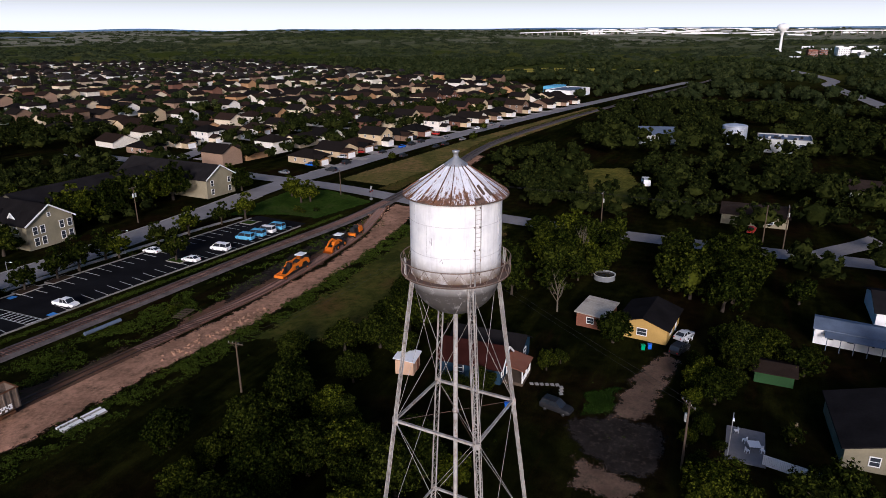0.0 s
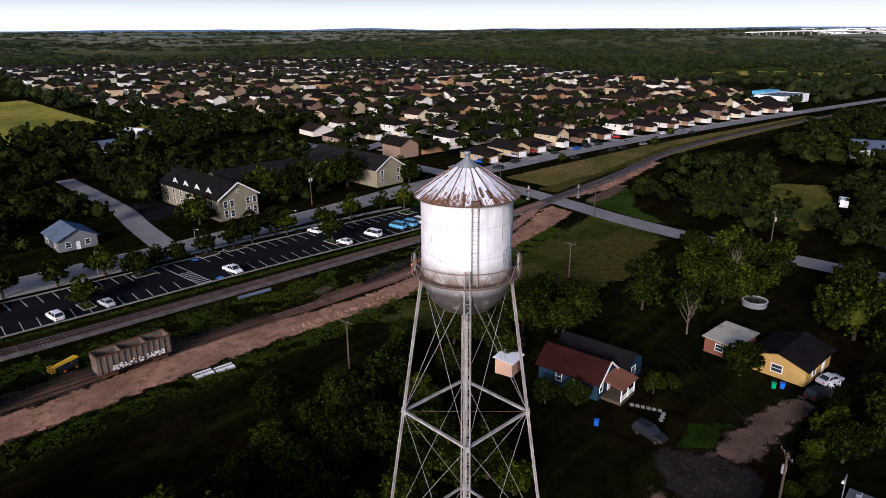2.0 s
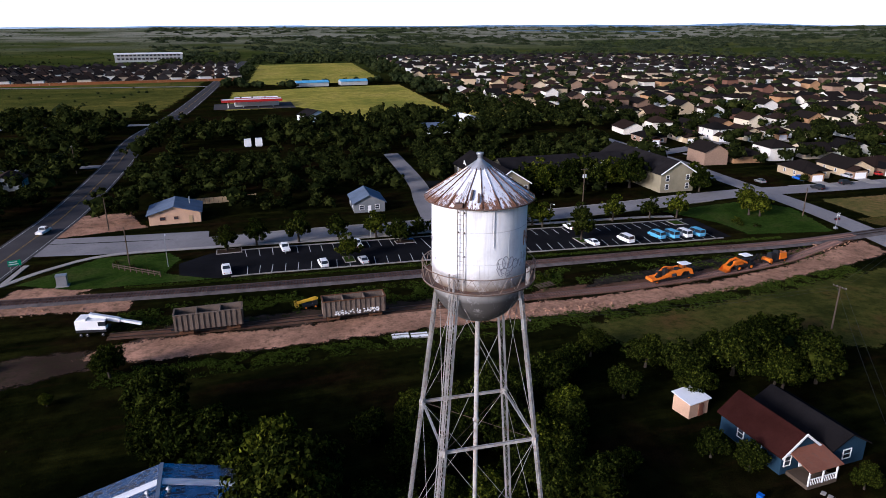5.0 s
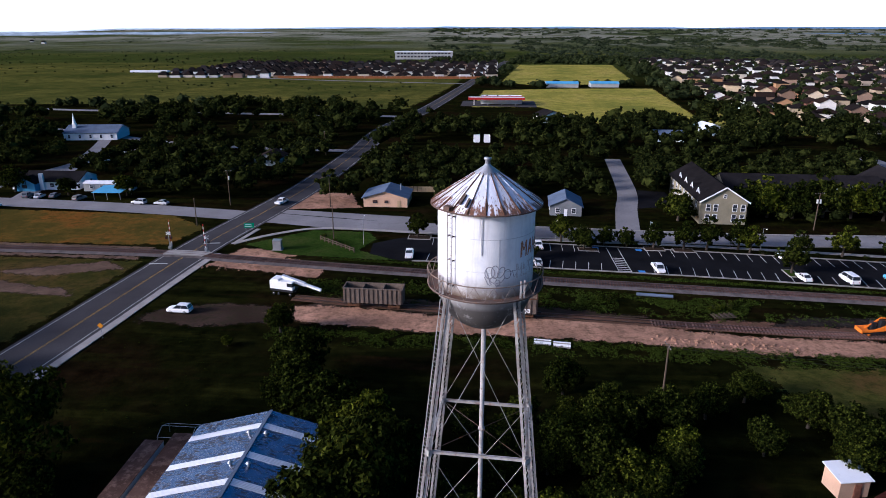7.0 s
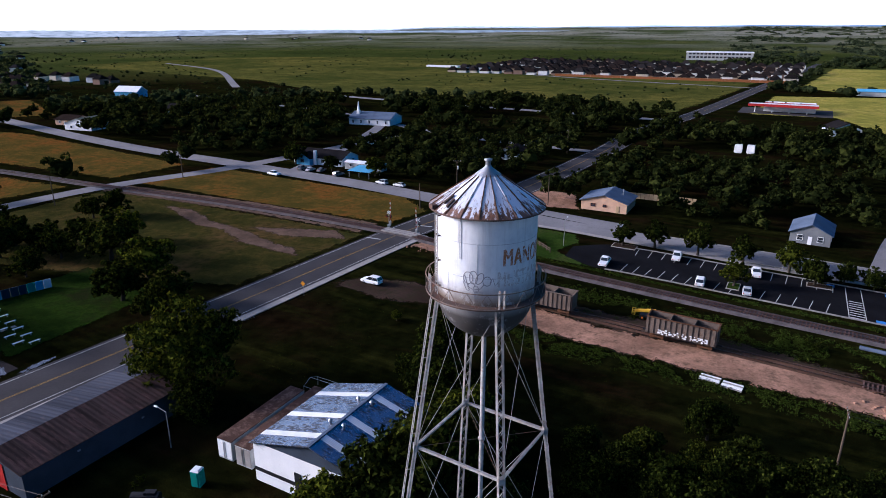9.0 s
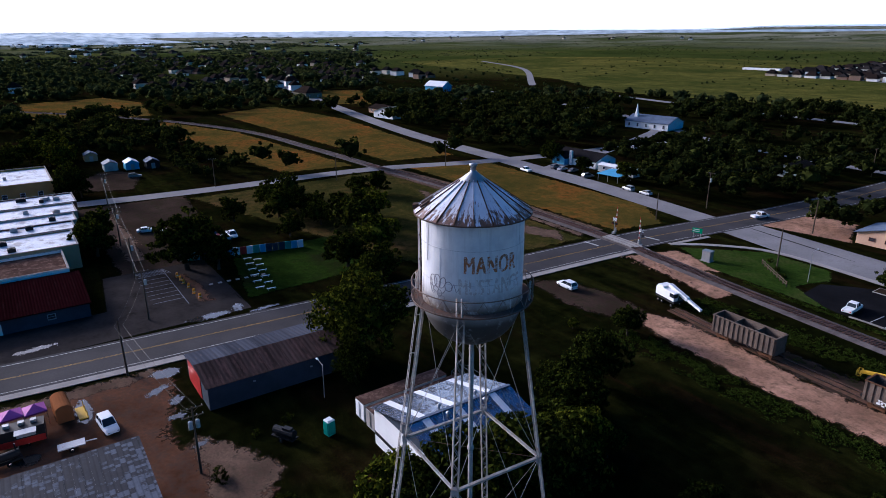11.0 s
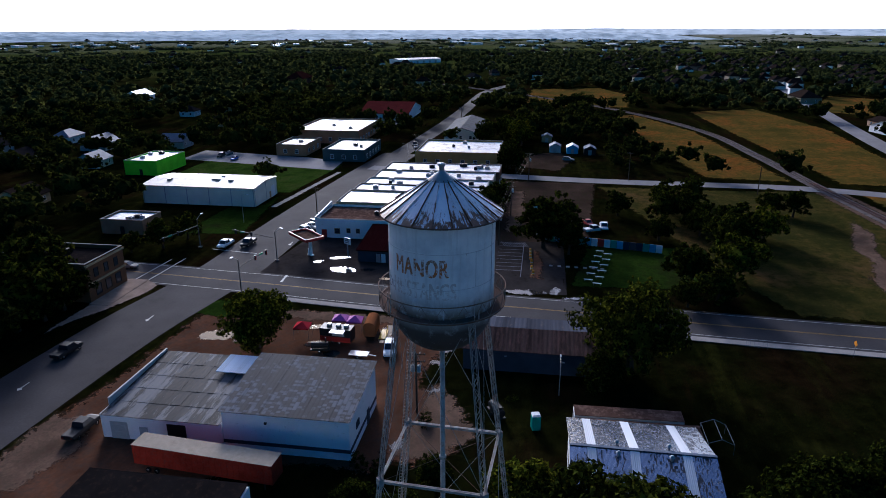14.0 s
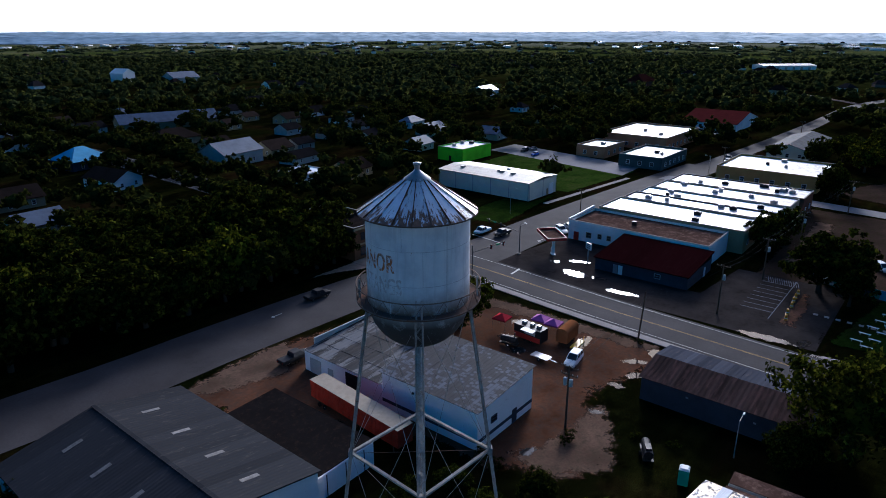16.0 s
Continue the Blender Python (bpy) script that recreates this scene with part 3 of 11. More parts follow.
def catmull(pts, step=6.0):
    """A smooth line through the given points."""
    p = [Vector((*q, 0)) for q in pts]
    p = [2 * p[0] - p[1]] + p + [2 * p[-1] - p[-2]]
    out = []
    for i in range(1, len(p) - 2):
        n = max(2, int((p[i + 1] - p[i]).length / step))
        for k in range(n):
            t = k / n
            out.append(0.5 * (2 * p[i] + (p[i + 1] - p[i - 1]) * t + (2 * p[i - 1] - 5 * p[i] + 4 * p[i + 1] - p[i + 2]) * t * t + (3 * p[i] - p[i - 1] - 3 * p[i + 1] + p[i + 2]) * t ** 3))
    out.append(p[-2])
    return out


def sides(line):
    """The unit normal to the left at each point of a line."""
    out = []
    for i in range(len(line)):
        d = line[min(i + 1, len(line) - 1)] - line[max(i - 1, 0)]
        out.append(Vector((-d.y, d.x, 0)).normalized())
    return out


def strip(g, line, a, b, z0, z1=None, mat=0, thick=0.0, dash=None):
    """A band along a line between the offsets a and b (left positive), its edges at z0 and z1."""
    z1 = z0 if z1 is None else z1
    nor = sides(line)
    rows = [(p + n * a, p + n * b) for p, n in zip(line, nor)]
    for i in range(len(rows) - 1):
        if dash and i % dash[0] >= dash[1]:
            continue
        (p, q), (r, s) = rows[i], rows[i + 1]
        g.add([(p.x, p.y, z0), (q.x, q.y, z1), (s.x, s.y, z1), (r.x, r.y, z0)], [(0, 1, 2, 3) if b < a else (3, 2, 1, 0)], mat)
        if thick:
            for e, f, z in ((p, r, z0), (s, q, z1)):
                g.add([(e.x, e.y, z), (f.x, f.y, z), (f.x, f.y, z - thick), (e.x, e.y, z - thick)], [(0, 1, 2, 3), (3, 2, 1, 0)], mat)


ROADS = {}


def road(name, pts, width, mat, label, z=0.04, kerbs=(), lines=()):
    line = catmull(pts)
    ROADS[name] = ([(p.x, p.y) for p in line], width)
    g = Geo()
    strip(g, line, width / 2, -width / 2, z)
    ob = setting(name, g, M[mat], label)
    for k, (off, col, w, dash) in enumerate(lines):
        gl = Geo()
        strip(gl, line, off + w / 2, off - w / 2, z + 0.012, dash=dash)
        part("lane_marking", gl, M[col], ob)
    for s, w, x0, x1 in kerbs:
        sub = [p for p in line if x0 <= p.x <= x1]
        if len(sub) > 2:
            gk = Geo()
            a, b = (width / 2 + w, width / 2) if s > 0 else (-width / 2, -width / 2 - w)
            strip(gk, sub, a, b, 0.17, thick=0.2)
            part("kerb", gk, M["concrete"], ob)
    return line


main_line = road("road_main", [(-100, -420), (-95, -250), (-90, -120), (-86, -60), (-82.5, -25), (-80, 10), (-77, 50), (-73.5, 105), (-68, 145), (-64, 180), (-61, 250), (-60, 320), (-44, 445), (-15, 800), (26, 1320), (10, 1800), (60, 2600)], 11.5, "asphalt", "worn grey two-lane asphalt road with yellow centre line", 0.05,
     lines=[(0.13, "lineyellow", 0.1, None), (-0.13, "lineyellow", 0.1, None), (4.9, "linewhite", 0.12, None), (-4.9, "linewhite", 0.12, None)])
road("road_parsons", [(-236, -54.5), (-190, -58.5), (-130, -62), (-90, -63), (-60, -67.5), (-28, -69.5), (5, -71), (120, -82), (300, -120)], 15, "asphalt", "wide worn grey downtown street", 0.04)
road("road_downtown", [(-600, -22), (-545, -37), (-500, -43.5), (-440, -45), (-370, -46.5), (-300, -50), (-232, -55)], 8.6, "asphalt", "straight narrow asphalt street out of town", 0.045)
road("road_frontage", [(-700, 230), (-311, 161), (-180, 149), (-120, 144.5), (-75, 138.5), (-35, 131.5), (12, 129), (60, 127), (100, 128), (140, 131), (175, 128), (257, 121), (427, 94), (700, 40)], 9.5, "lightroad", "pale concrete street along the railway", 0.045,
     kerbs=[(1, 0.5, -20, 130), (-1, 0.5, -25, 128), (1, 0.4, 160, 420)])
road("road_east", [(158, 260), (156, 190), (152, 150), (149, 112), (143.6, 84), (136.8, 58), (133, 35), (131, 0), (131, -45), (133, -130)], 8, "lightroad", "pale narrow street crossing the railway", 0.05)
road("road_west", [(-206, -60), (-197, -4), (-193.5, 35), (-191.5, 93), (-178, 140), (-170, 190), (-165, 260)], 7.5, "lightroad", "pale narrow residential street", 0.05)
road("road_drive", [(37, 133), (40.5, 155), (45, 180), (49.4, 237)], 6.5, "lightroad", "pale driveway between hedges", 0.055)
road("road_woods", [(133, -38), (170, -62), (300, -120)], 6, "lightroad", "pale lane between the woods", 0.035)
road("road_highway", [(420, -110), (545, -102), (700, -88), (844, -88), (1400, 40)], 12, "lightroad", "pale highway through distant woods", 0.04)
road("road_north", [(-420, 330), (-250, 300), (-160, 262), (-111, 250.5), (-61, 246)], 6, "lightroad", "pale side street among trees", 0.035)
road("road_side", [(-152, 150), (-168, 205), (-190, 262), (-215, 305)], 6, "lightroad", "pale side street between gardens", 0.042)
road("road_field", [(-300, 698), (-193, 661), (-56, 633), (-28, 628)], 6, "lightroad", "pale lane across the green field", 0.05)
road("road_northwest", [(-330, 387), (-238, 378), (-52, 368)], 8, "lightroad", "pale street beyond the trees", 0.04)
road("road_farwest", [(-440, 400), (-640, 560), (-830, 640)], 7, "lightroad", "pale lane in the distance", 0.05)
road("road_subdivision", [(158, 200), (200, 215), (225, 240), (260, 248), (470, 200)], 8, "lightroad", "pale residential street among houses", 0.045)


def jitter_poly(pts, amount, step=4.0, seed=1):
    """A closed outline with uneven edges."""
    r = random.Random(seed)
    out = []
    for i in range(len(pts)):
        a, b = Vector(pts[i]), Vector(pts[(i + 1) % len(pts)])
        n = max(1, int((b - a).length / step))
        for k in range(n):
            p = a.lerp(b, k / n)
            out.append((p.x + r.uniform(-amount, amount), p.y + r.uniform(-amount, amount)))
    return out


SOFT = {}
PAVED = ("lightroad", "asphalt", "lotmud")


def ragged(mat, amp):
    """A ground cover that thins out over an uneven margin, by its metres from the outline."""
    key = (mat, round(amp, 2))
    if key not in SOFT:
        m = M[mat].copy()
        m.name = M[mat].name + "_ragged"
        ns, ls = m.node_tree.nodes, m.node_tree.links
        at = ns.new("ShaderNodeAttribute")
        at.attribute_name = "margin"
        acc = at.outputs["Fac"]
        for scale, gain in ((0.42 / amp, 4.6 * amp), (2.6 / amp, 2.4 * amp)):
            n = ns.new("ShaderNodeMath")
            n.operation = "MULTIPLY_ADD"
            ls.new(noise_of(ns, ls, scale, 5, rough=0.7), n.inputs[0])
            n.inputs[1].default_value, n.inputs[2].default_value = gain, -0.5 * gain
            add = ns.new("ShaderNodeMath")
            ls.new(acc, add.inputs[0])
            ls.new(n.outputs[0], add.inputs[1])
            acc = add.outputs[0]
        fade = ns.new("ShaderNodeMapRange")
        fade.interpolation_type = "SMOOTHSTEP"
        fade.inputs[1].default_value, fade.inputs[2].default_value = -0.35 * amp, 0.35 * amp
        ls.new(acc, fade.inputs[0])
        ls.new(fade.outputs[0], ns["Principled BSDF"].inputs["Alpha"])
        SOFT[key] = m
    return SOFT[key]


def patch(name, pts, mat, label, z=0.02, amount=0.8, step=4.0, seed=1):
    """A stretch of ground cover within an outline, with ragged margins."""
    amp = 0.12 if mat in PAVED else 0.35 + 0.75 * amount
    P = np.array(pts, float)
    Q = np.roll(P, -1, 0)
    lo, hi = P.min(0) - 2.2 * amp, P.max(0) + 2.2 * amp
    cell = min(12.0, max(0.6, (hi - lo).max() / 110))
    nx, ny = [int(math.ceil(v / cell)) + 1 for v in hi - lo]
    gx, gy = np.meshgrid(lo[0] + cell * np.arange(nx), lo[1] + cell * np.arange(ny), indexing="ij")
    X, Y = gx.ravel(), gy.ravel()
    best, odd = np.full(X.shape, 1e9), np.zeros(X.shape, bool)
    for (ax, ay), (bx, by) in zip(P, Q):
        dx, dy = bx - ax, by - ay
        t = np.clip(((X - ax) * dx + (Y - ay) * dy) / (dx * dx + dy * dy), 0, 1)
        best = np.minimum(best, np.hypot(X - ax - t * dx, Y - ay - t * dy))
        if ay != by:
            odd ^= ((ay > Y) != (by > Y)) & (X < dx * (Y - ay) / dy + ax)
    d = np.where(odd, best, -best)
    a = (np.arange(nx - 1)[:, None] * ny + np.arange(ny - 1)[None, :]).ravel()
    quad = np.stack([a, a + ny, a + ny + 1, a + 1], 1)
    quad = quad[d[quad].max(1) > -2.2 * amp]
    used, back = np.unique(quad, return_inverse=True)
    quad = back.reshape(quad.shape)
    tris = np.concatenate([quad[:, :3], quad[:, [0, 2, 3]]])
    me = from_arrays(name, np.stack([X[used], Y[used], np.full(len(used), z)], 1), tris, ragged(mat, amp))
    me.attributes.new("margin", "FLOAT", "POINT").data.foreach_set("value", d[used].astype(np.float32))
    return tagged(new(name, me), label, name.rsplit("_", 1)[0], "", "structure")


def rect(x0, x1, y0, y1):
    return [(x0, y0), (x1, y0), (x1, y1), (x0, y1)]


patch("dirt_track", [(-44, 70.5), (-33, 67.4), (-22, 66.4), (-10, 65.4), (8, 65.0), (23, 64.4), (34, 63.2), (46, 62.0), (62, 61.8), (88, 62.8), (113, 66.0), (134, 70.5), (136, 80), (118, 75), (101, 70.2), (80, 67.6), (62, 68.4), (49, 68.2), (38, 69.4), (28, 71.8), (18, 74.2), (8, 73.4), (-10, 72.6), (-22, 74.6), (-34, 75.6), (-41, 74)], "dirt", "pale pink dirt track beside the railway", 0.03, 0.9, 3)
patch("verge_grass", [(46, 46), (62, 41), (78, 36), (98, 31), (124, 38), (141, 47), (138, 64), (112, 62), (66, 57.5), (42, 58)], "olivegrass", "rough olive grass along the track", 0.024, 2.0, 4, 37)
patch("dirt_verge", [(148, 75), (160, 76.5), (176, 78), (178, 75), (162, 71), (149, 71)], "drivesoil", "pale dirt strip beyond the street", 0.035, 0.9, 3, 38)
patch("soil_parking", [(-68, 66), (-54, 64), (-41, 67), (-43, 74), (-52, 75), (-62, 73)], "browndirt", "worn brown soil beside the track", 0.026, 1.2, 3, 36)
patch("soil_track", [(-36, 75.5), (-20, 75), (-10, 73), (12, 73.5), (24, 74), (30, 75.5), (16, 78), (2, 79.5), (-14, 80), (-30, 81)], "browndirt", "dark rutted soil round the wagons", 0.028, 1.2, 3, 2)
patch("soil_spur", [(34, 71), (52, 69.5), (72, 68.8), (96, 70.8), (118, 75), (134, 80.5), (126, 81.5), (104, 77), (84, 74.6), (60, 74.2), (44, 75.4)], "redsoil", "reddish brown soil under the spur", 0.027, 1.0, 3, 3)
patch("mud_machines", [(52, 73.2), (70, 74), (96, 75.4), (108, 78.6), (96, 80.4), (76, 79), (58, 77.6)], "darkmud", "black churned soil beside the machines", 0.033, 1.2, 3, 49)
patch("verge_crossing", [(-66, 96), (-50, 93), (-38, 90), (-38, 99), (-50, 103), (-40, 108), (-62, 109)], "dirt", "pale gravel verge at the crossing", 0.026, 0.6, 2.5, 3)
patch("lawn_corner", [(-63, 112), (-48, 126), (-33, 125), (-30, 119), (-33, 110), (-22, 103), (-50, 105)], "lawn", "small green lawn by the crossing", 0.03, 0.3, 3, 4)
patch("lawn_east", [(104, 120), (138, 122), (144, 110), (136, 88), (112, 93), (112, 104)], "lawn", "green lawn beside the car park", 0.03, 0.4, 3, 5)
patch("lawn_park", [(-122, 18), (-122, 46), (-95, 44), (-93, 13)], "darklawn", "dark shaggy lawn by the road", 0.03, 0.5, 3, 6)
patch("field_dry", [(-188, 108), (-100, 109), (-82, 110), (-79, 126), (-95, 137), (-184, 140)], "drygrass", "orange brown dry grass field", 0.025, 1.0, 5, 7)
patch("field_weedy", [(-185, 25), (-96, 50), (-84, 55), (-82, 98), (-186, 97)], "weedyfield", "weedy olive grass field", 0.02, 1.2, 5, 8)
patch("soil_pale", [(-152, 92), (-140, 86.5), (-128, 82), (-117, 82), (-106, 77), (-94, 76), (-86, 75.5), (-88, 79), (-100, 81), (-112, 85), (-126, 86.5), (-140, 92)], "drivesoil", "pale worn soil in the field", 0.04, 1.2, 3, 9)
patch("gravel_west", [(-190, 94), (-150, 97), (-125, 98.8), (-84, 98.6), (-84, 100.6), (-125, 101), (-150, 99.4), (-190, 96)], "drivesoil", "pale gravel shoulder of the railway", 0.032, 0.7, 3, 43)
patch("gravel_north", [(-190, 101), (-150, 104.5), (-125, 106), (-84, 106), (-84, 107.8), (-125, 108.2), (-150, 106.6), (-190, 103)], "drivesoil", "pale gravel shoulder of the railway", 0.032, 0.5, 3, 44)
patch("soil_corner", [(-84, 92), (-100, 86), (-112, 88), (-100, 93), (-90, 97)], "drivesoil", "bare pale soil beside the crossing", 0.034, 1.2, 3, 45)
patch("field_west", [(-201, 108), (-198, 138), (-330, 152), (-420, 140), (-400, 96), (-316, 100)], "drygrass", "orange brown dry field by the railway", 0.025, 1.5, 6, 10)
patch("field_southwest", [(-205, 64), (-202, 92), (-316, 82), (-380, 60), (-380, 40), (-300, 50)], "drygrass", "dry grass beside the curving railway", 0.025, 1.5, 6, 11)
patch("field_east", [(160, 116), (260, 108), (430, 82), (430, 70), (300, 84), (190, 92), (158, 95)], "vergegrass", "dry grass strip along the street", 0.025, 0.5, 5, 12)
patch("verge_rail", [(152, 95.5), (190, 93), (262, 99), (430, 80), (430, 74), (345, 88), (262, 95.5), (200, 90.5), (152, 88)], "olivegrass", "green and brown verge along the railway", 0.026, 1.0, 4, 56)
patch("gravel_east", [(150, 80.5), (168, 76.5), (190, 79.5), (225, 84), (225, 87), (190, 83.4), (168, 81.6), (150, 84)], "dirt", "pale pink gravel beside the railway", 0.031, 1.0, 3, 57)
patch("verge_woods", [(147, 74), (158, 72), (176, 75), (166, 66), (152, 60), (141, 44), (139, 50)], "lawn", "green verge between the lane and the woods", 0.027, 1.0, 3, 58)
patch("meadow_near", [(-18, 425), (30, 428), (60, 345), (122, 352), (142, 590), (60, 582), (-12, 556)], "meadow", "yellow dry meadow", 0.06, 2, 12, 13)
patch("meadow_far", [(4, 660), (32, 1000), (172, 1010), (138, 640), (30, 620)], "meadow", "yellow dry meadow in the distance", 0.06, 3, 15, 14)
patch("pasture_north", [(-900, 520), (-480, 470), (-356, 408), (-160, 440), (-62, 402), (-50, 520), (-16, 990), (-300, 990), (-900, 980)], "scrub", "wide green pasture", 0.03, 4, 20, 15)
patch("pasture_subdivision", [(108, 330), (190, 300), (150, 420), (135, 400)], "meadow", "yellow grass slope by the houses", 0.06, 2, 8, 16)
patch("clearing_east", [(158, 12), (164, 25), (214, 38), (223, 22), (178, 9)], "scrub", "grassy clearing in the woods", 0.03, 2, 6, 17)
patch("yard_mud", [(-73, -57), (-72, -8), (-64, -8), (-52, -12), (-34, -4), (-28, -14), (-28, -24), (-10, -60), (-28, -60), (-47, -58)], "yardmud", "wet reddish mud yard", 0.03, 1.7, 2.4, 18)
patch("gravel_yard", [(-50, -9), (-44, -4), (-37, -2), (-32, -6), (-32, -13), (-38, -10)], "drivesoil", "pale washed gravel at the edge of the yard", 0.034, 1.4, 2, 46)
patch("gravel_kerb", [(-73, -58), (-73, -10), (-70.5, -10), (-69, -30), (-70, -58)], "drivesoil", "pale gravel along the footway", 0.034, 1.0, 2, 47)
# pale soil colour stands in for wet mud reflecting the sky
patch("mud_drive", [(-34, -61), (-24, -61), (-12, -59), (-20, -54), (-28, -52), (-33, -55)], "drivesoil", "mud beside the street, paled for its sky reflection", 0.034, 1.2, 2, 48)
patch("yard_station", [(-131, -52), (-88, -56), (-88, 12), (-122, 12), (-122, -10), (-102, -12), (-102, -36), (-120, -37)], "lotmud", "cracked patchy forecourt paving", 0.03, 0.5, 4, 19)
patch("soil_lot", [(-216, -6), (-232, -2), (-246, 6), (-247, 14), (-228, 17), (-209, 12)], "browndirt", "worn pinkish soil before the sheds", 0.032, 1.0, 3, 50)
patch("kerb_lawn", [(-196, -68.5), (-196, -70.2), (-145, -75.2), (-145, -73.4)], "concrete", "pale kerb walk along the lawn", 0.06, 0.1, 4, 51)
patch("pavement_corner", [(-56, -81.2), (-62, -79.6), (-68, -76.6), (-77, -73.8), (-81, -73.8), (-83.4, -77), (-83.6, -86), (-81.6, -86), (-81.4, -81.2)], "pinkwalk", "broad pinkish corner pavement", 0.1, 0.1, 2, 52)
patch("verge_corner", [(-75.6, -60), (-69, -58.6), (-67.6, -53), (-71, -48.5), (-76, -50)], "darklawn", "dark grass verge at the corner", 0.036, 0.5, 2, 53)
patch("gravel_alley", [(-176, -4), (-150, -3.5), (-130, -3), (-130, 0.5), (-150, 1.5), (-176, 0)], "drivesoil", "pale gravel lane behind the shops", 0.03, 1.2, 3, 60)
patch("soil_barrels", [(-115, 3.4), (-97, 3.2), (-96, 6.5), (-106, 7), (-115, 5.6)], "redsoil", "reddish soil beside the parking bays", 0.037, 0.8, 2, 61)
patch("yard_alley", [(-190, -8), (-120, -6), (-120, 18), (-190, 24)], "browndirt", "brown dirt back lot", 0.025, 0.8, 4, 20)
patch("driveway_dirt", [(43, -6), (40, -1), (38, 0), (33.6, -3.5), (30, -8), (32, -13), (38, -13.5), (42.5, -12.4)], "darkmud", "dark wet mud at the end of the driveway", 0.031, 1.0, 2, 22)
patch("driveway_end", [(31, -3.6), (30, -9), (28.2, -12), (24.5, -9), (26, -4.5)], "drivesoil", "pale churned soil below the driveway", 0.033, 1.2, 2, 54)
patch("lawn_drive", [(47.5, -0.6), (51, -5), (43.4, -5.6), (41.4, -2)], "darklawn", "small green lawn beside the driveway", 0.029, 1.0, 2, 55)
patch("driveway_pale", [(66, -10.6), (64, -12.3), (53.1, -11.3), (43.8, -10.3), (42.0, -5.6), (50.8, -6.2), (60.1, -7.9)], "drivesoil", "pale worn dirt of the driveway", 0.034, 1.1, 1.6, 21)
patch("lot_apartments", [(44, 156), (57.6, 161), (57.6, 179), (48.6, 181)], "blacktop", "small black car park beside the apartments", 0.045, 0.2, 3, 59)
patch("yard_oldlot", [(-66, 168), (-47, 168), (-42, 153), (-40, 150), (-64, 146)], "dirt", "pale gravel lot beside the house", 0.035, 0.6, 3, 23)
patch("forecourt_house", [(-64, 146), (-24, 141), (-24, 134.5), (-66, 142)], "lightroad", "broad pale concrete apron", 0.048, 0.3, 4, 24)
patch("parking_downtown", [(-232, -142), (-212, -142), (-199, -73), (-216, -74), (-222, -90), (-226, -112)], "lightroad", "worn asphalt parking area", 0.04, 0.4, 6, 25)
patch("lawn_downtown", [(-212, -130), (-162, -128), (-163, -76), (-208, -72)], "lawn", "olive green lawn behind the kerb", 0.03, 0.5, 5, 26)
patch("lawn_metal", [(-162, -78), (-118, -72), (-116, -88), (-143, -88), (-143, -79)], "darklawn", "green verge before the metal building", 0.03, 0.5, 4, 27)
patch("field_townwest", [(-425, -8), (-418, 60), (-505, 70), (-560, 52), (-545, -5)], "drygrass", "dry yellow field beyond the town", 0.03, 2, 10, 31)
patch("field_northwest", [(-415, 172), (-390, 204), (-492, 246), (-512, 220)], "drygrass", "dry yellow field among trees", 0.03, 2, 10, 32)
patch("lot_redhall", [(-333, -100), (-322, -98), (-322, -70), (-333, -72)], "lightroad", "pale parking strip before the hall", 0.04, 0.4, 6, 34)
patch("gas_forecourt", [(-26, 430), (28, 427), (28, 468), (-26, 466)], "asphalt", "pale petrol station forecourt", 0.065, 0.5, 8, 28)

patch("meadow_strip", [(745, 285), (850, 205), (850, 60), (915, 55), (915, 250), (800, 320)], "meadow", "pale yellow field between distant woods", 0.08, 3, 15, 41)
patch("meadow_glade", [(742, 540), (762, 420), (800, 430), (790, 560)], "meadow", "small yellow field between distant woods", 0.08, 3, 15, 42)
# puddles on the yard and at the kerbs
for k, (x, y, a, b, rz) in enumerate([(-70.3, -8.1, 1.6, 2.1, 0), (-91.8, -24.6, 0.8, 3.4, 4), (-95.7, -37.4, 1.5, 3.2, -8), (-96.5, -32, 0.7, 1.6, 10), (-88.4, 3.6, 1.2, 4.4, 2), (-33.8, -11.4, 0.8, 1.3, 60), (-65.5, -10.3, 0.7, 2.2, 30), (-65.6, -20.4, 3.8, 1.1, 2), (-57.0, -27.6, 1.2, 1.5, 10), (-61, -8.5, 0.8, 1.4, 60), (-56.5, -9.5, 0.7, 1.2, 0), (-60.8, -49.6, 2.0, 3.6, 10), (-89.5, 9.5, 1.0, 2.2, 80), (-100, -45, 0.6, 1.2, 40), (-48, -8.5, 0.5, 1.2, 30), (-60.0, -32.0, 0.9, 1.6, 30), (-103.5, -40.5, 0.7, 2.4, 20), (-86.4, 14, 0.6, 3.0, 5), (-59.2, -45.0, 0.7, 1.3, 0), (-66.5, -33.5, 1.0, 1.6, 0)]):
    c, s = math.cos(radians(rz)), math.sin(radians(rz))
    ring = [(x + c * a * math.cos(t) - s * b * math.sin(t), y + s * a * math.cos(t) + c * b * math.sin(t)) for t in [2 * math.pi * i / 14 for i in range(14)]]
    ob = patch("water_%d" % (k + 1), ring, "puddle", "shallow puddle mirroring the pale sky", 0.062, 0.25)
    ob.name = "water_%d" % (k + 1)

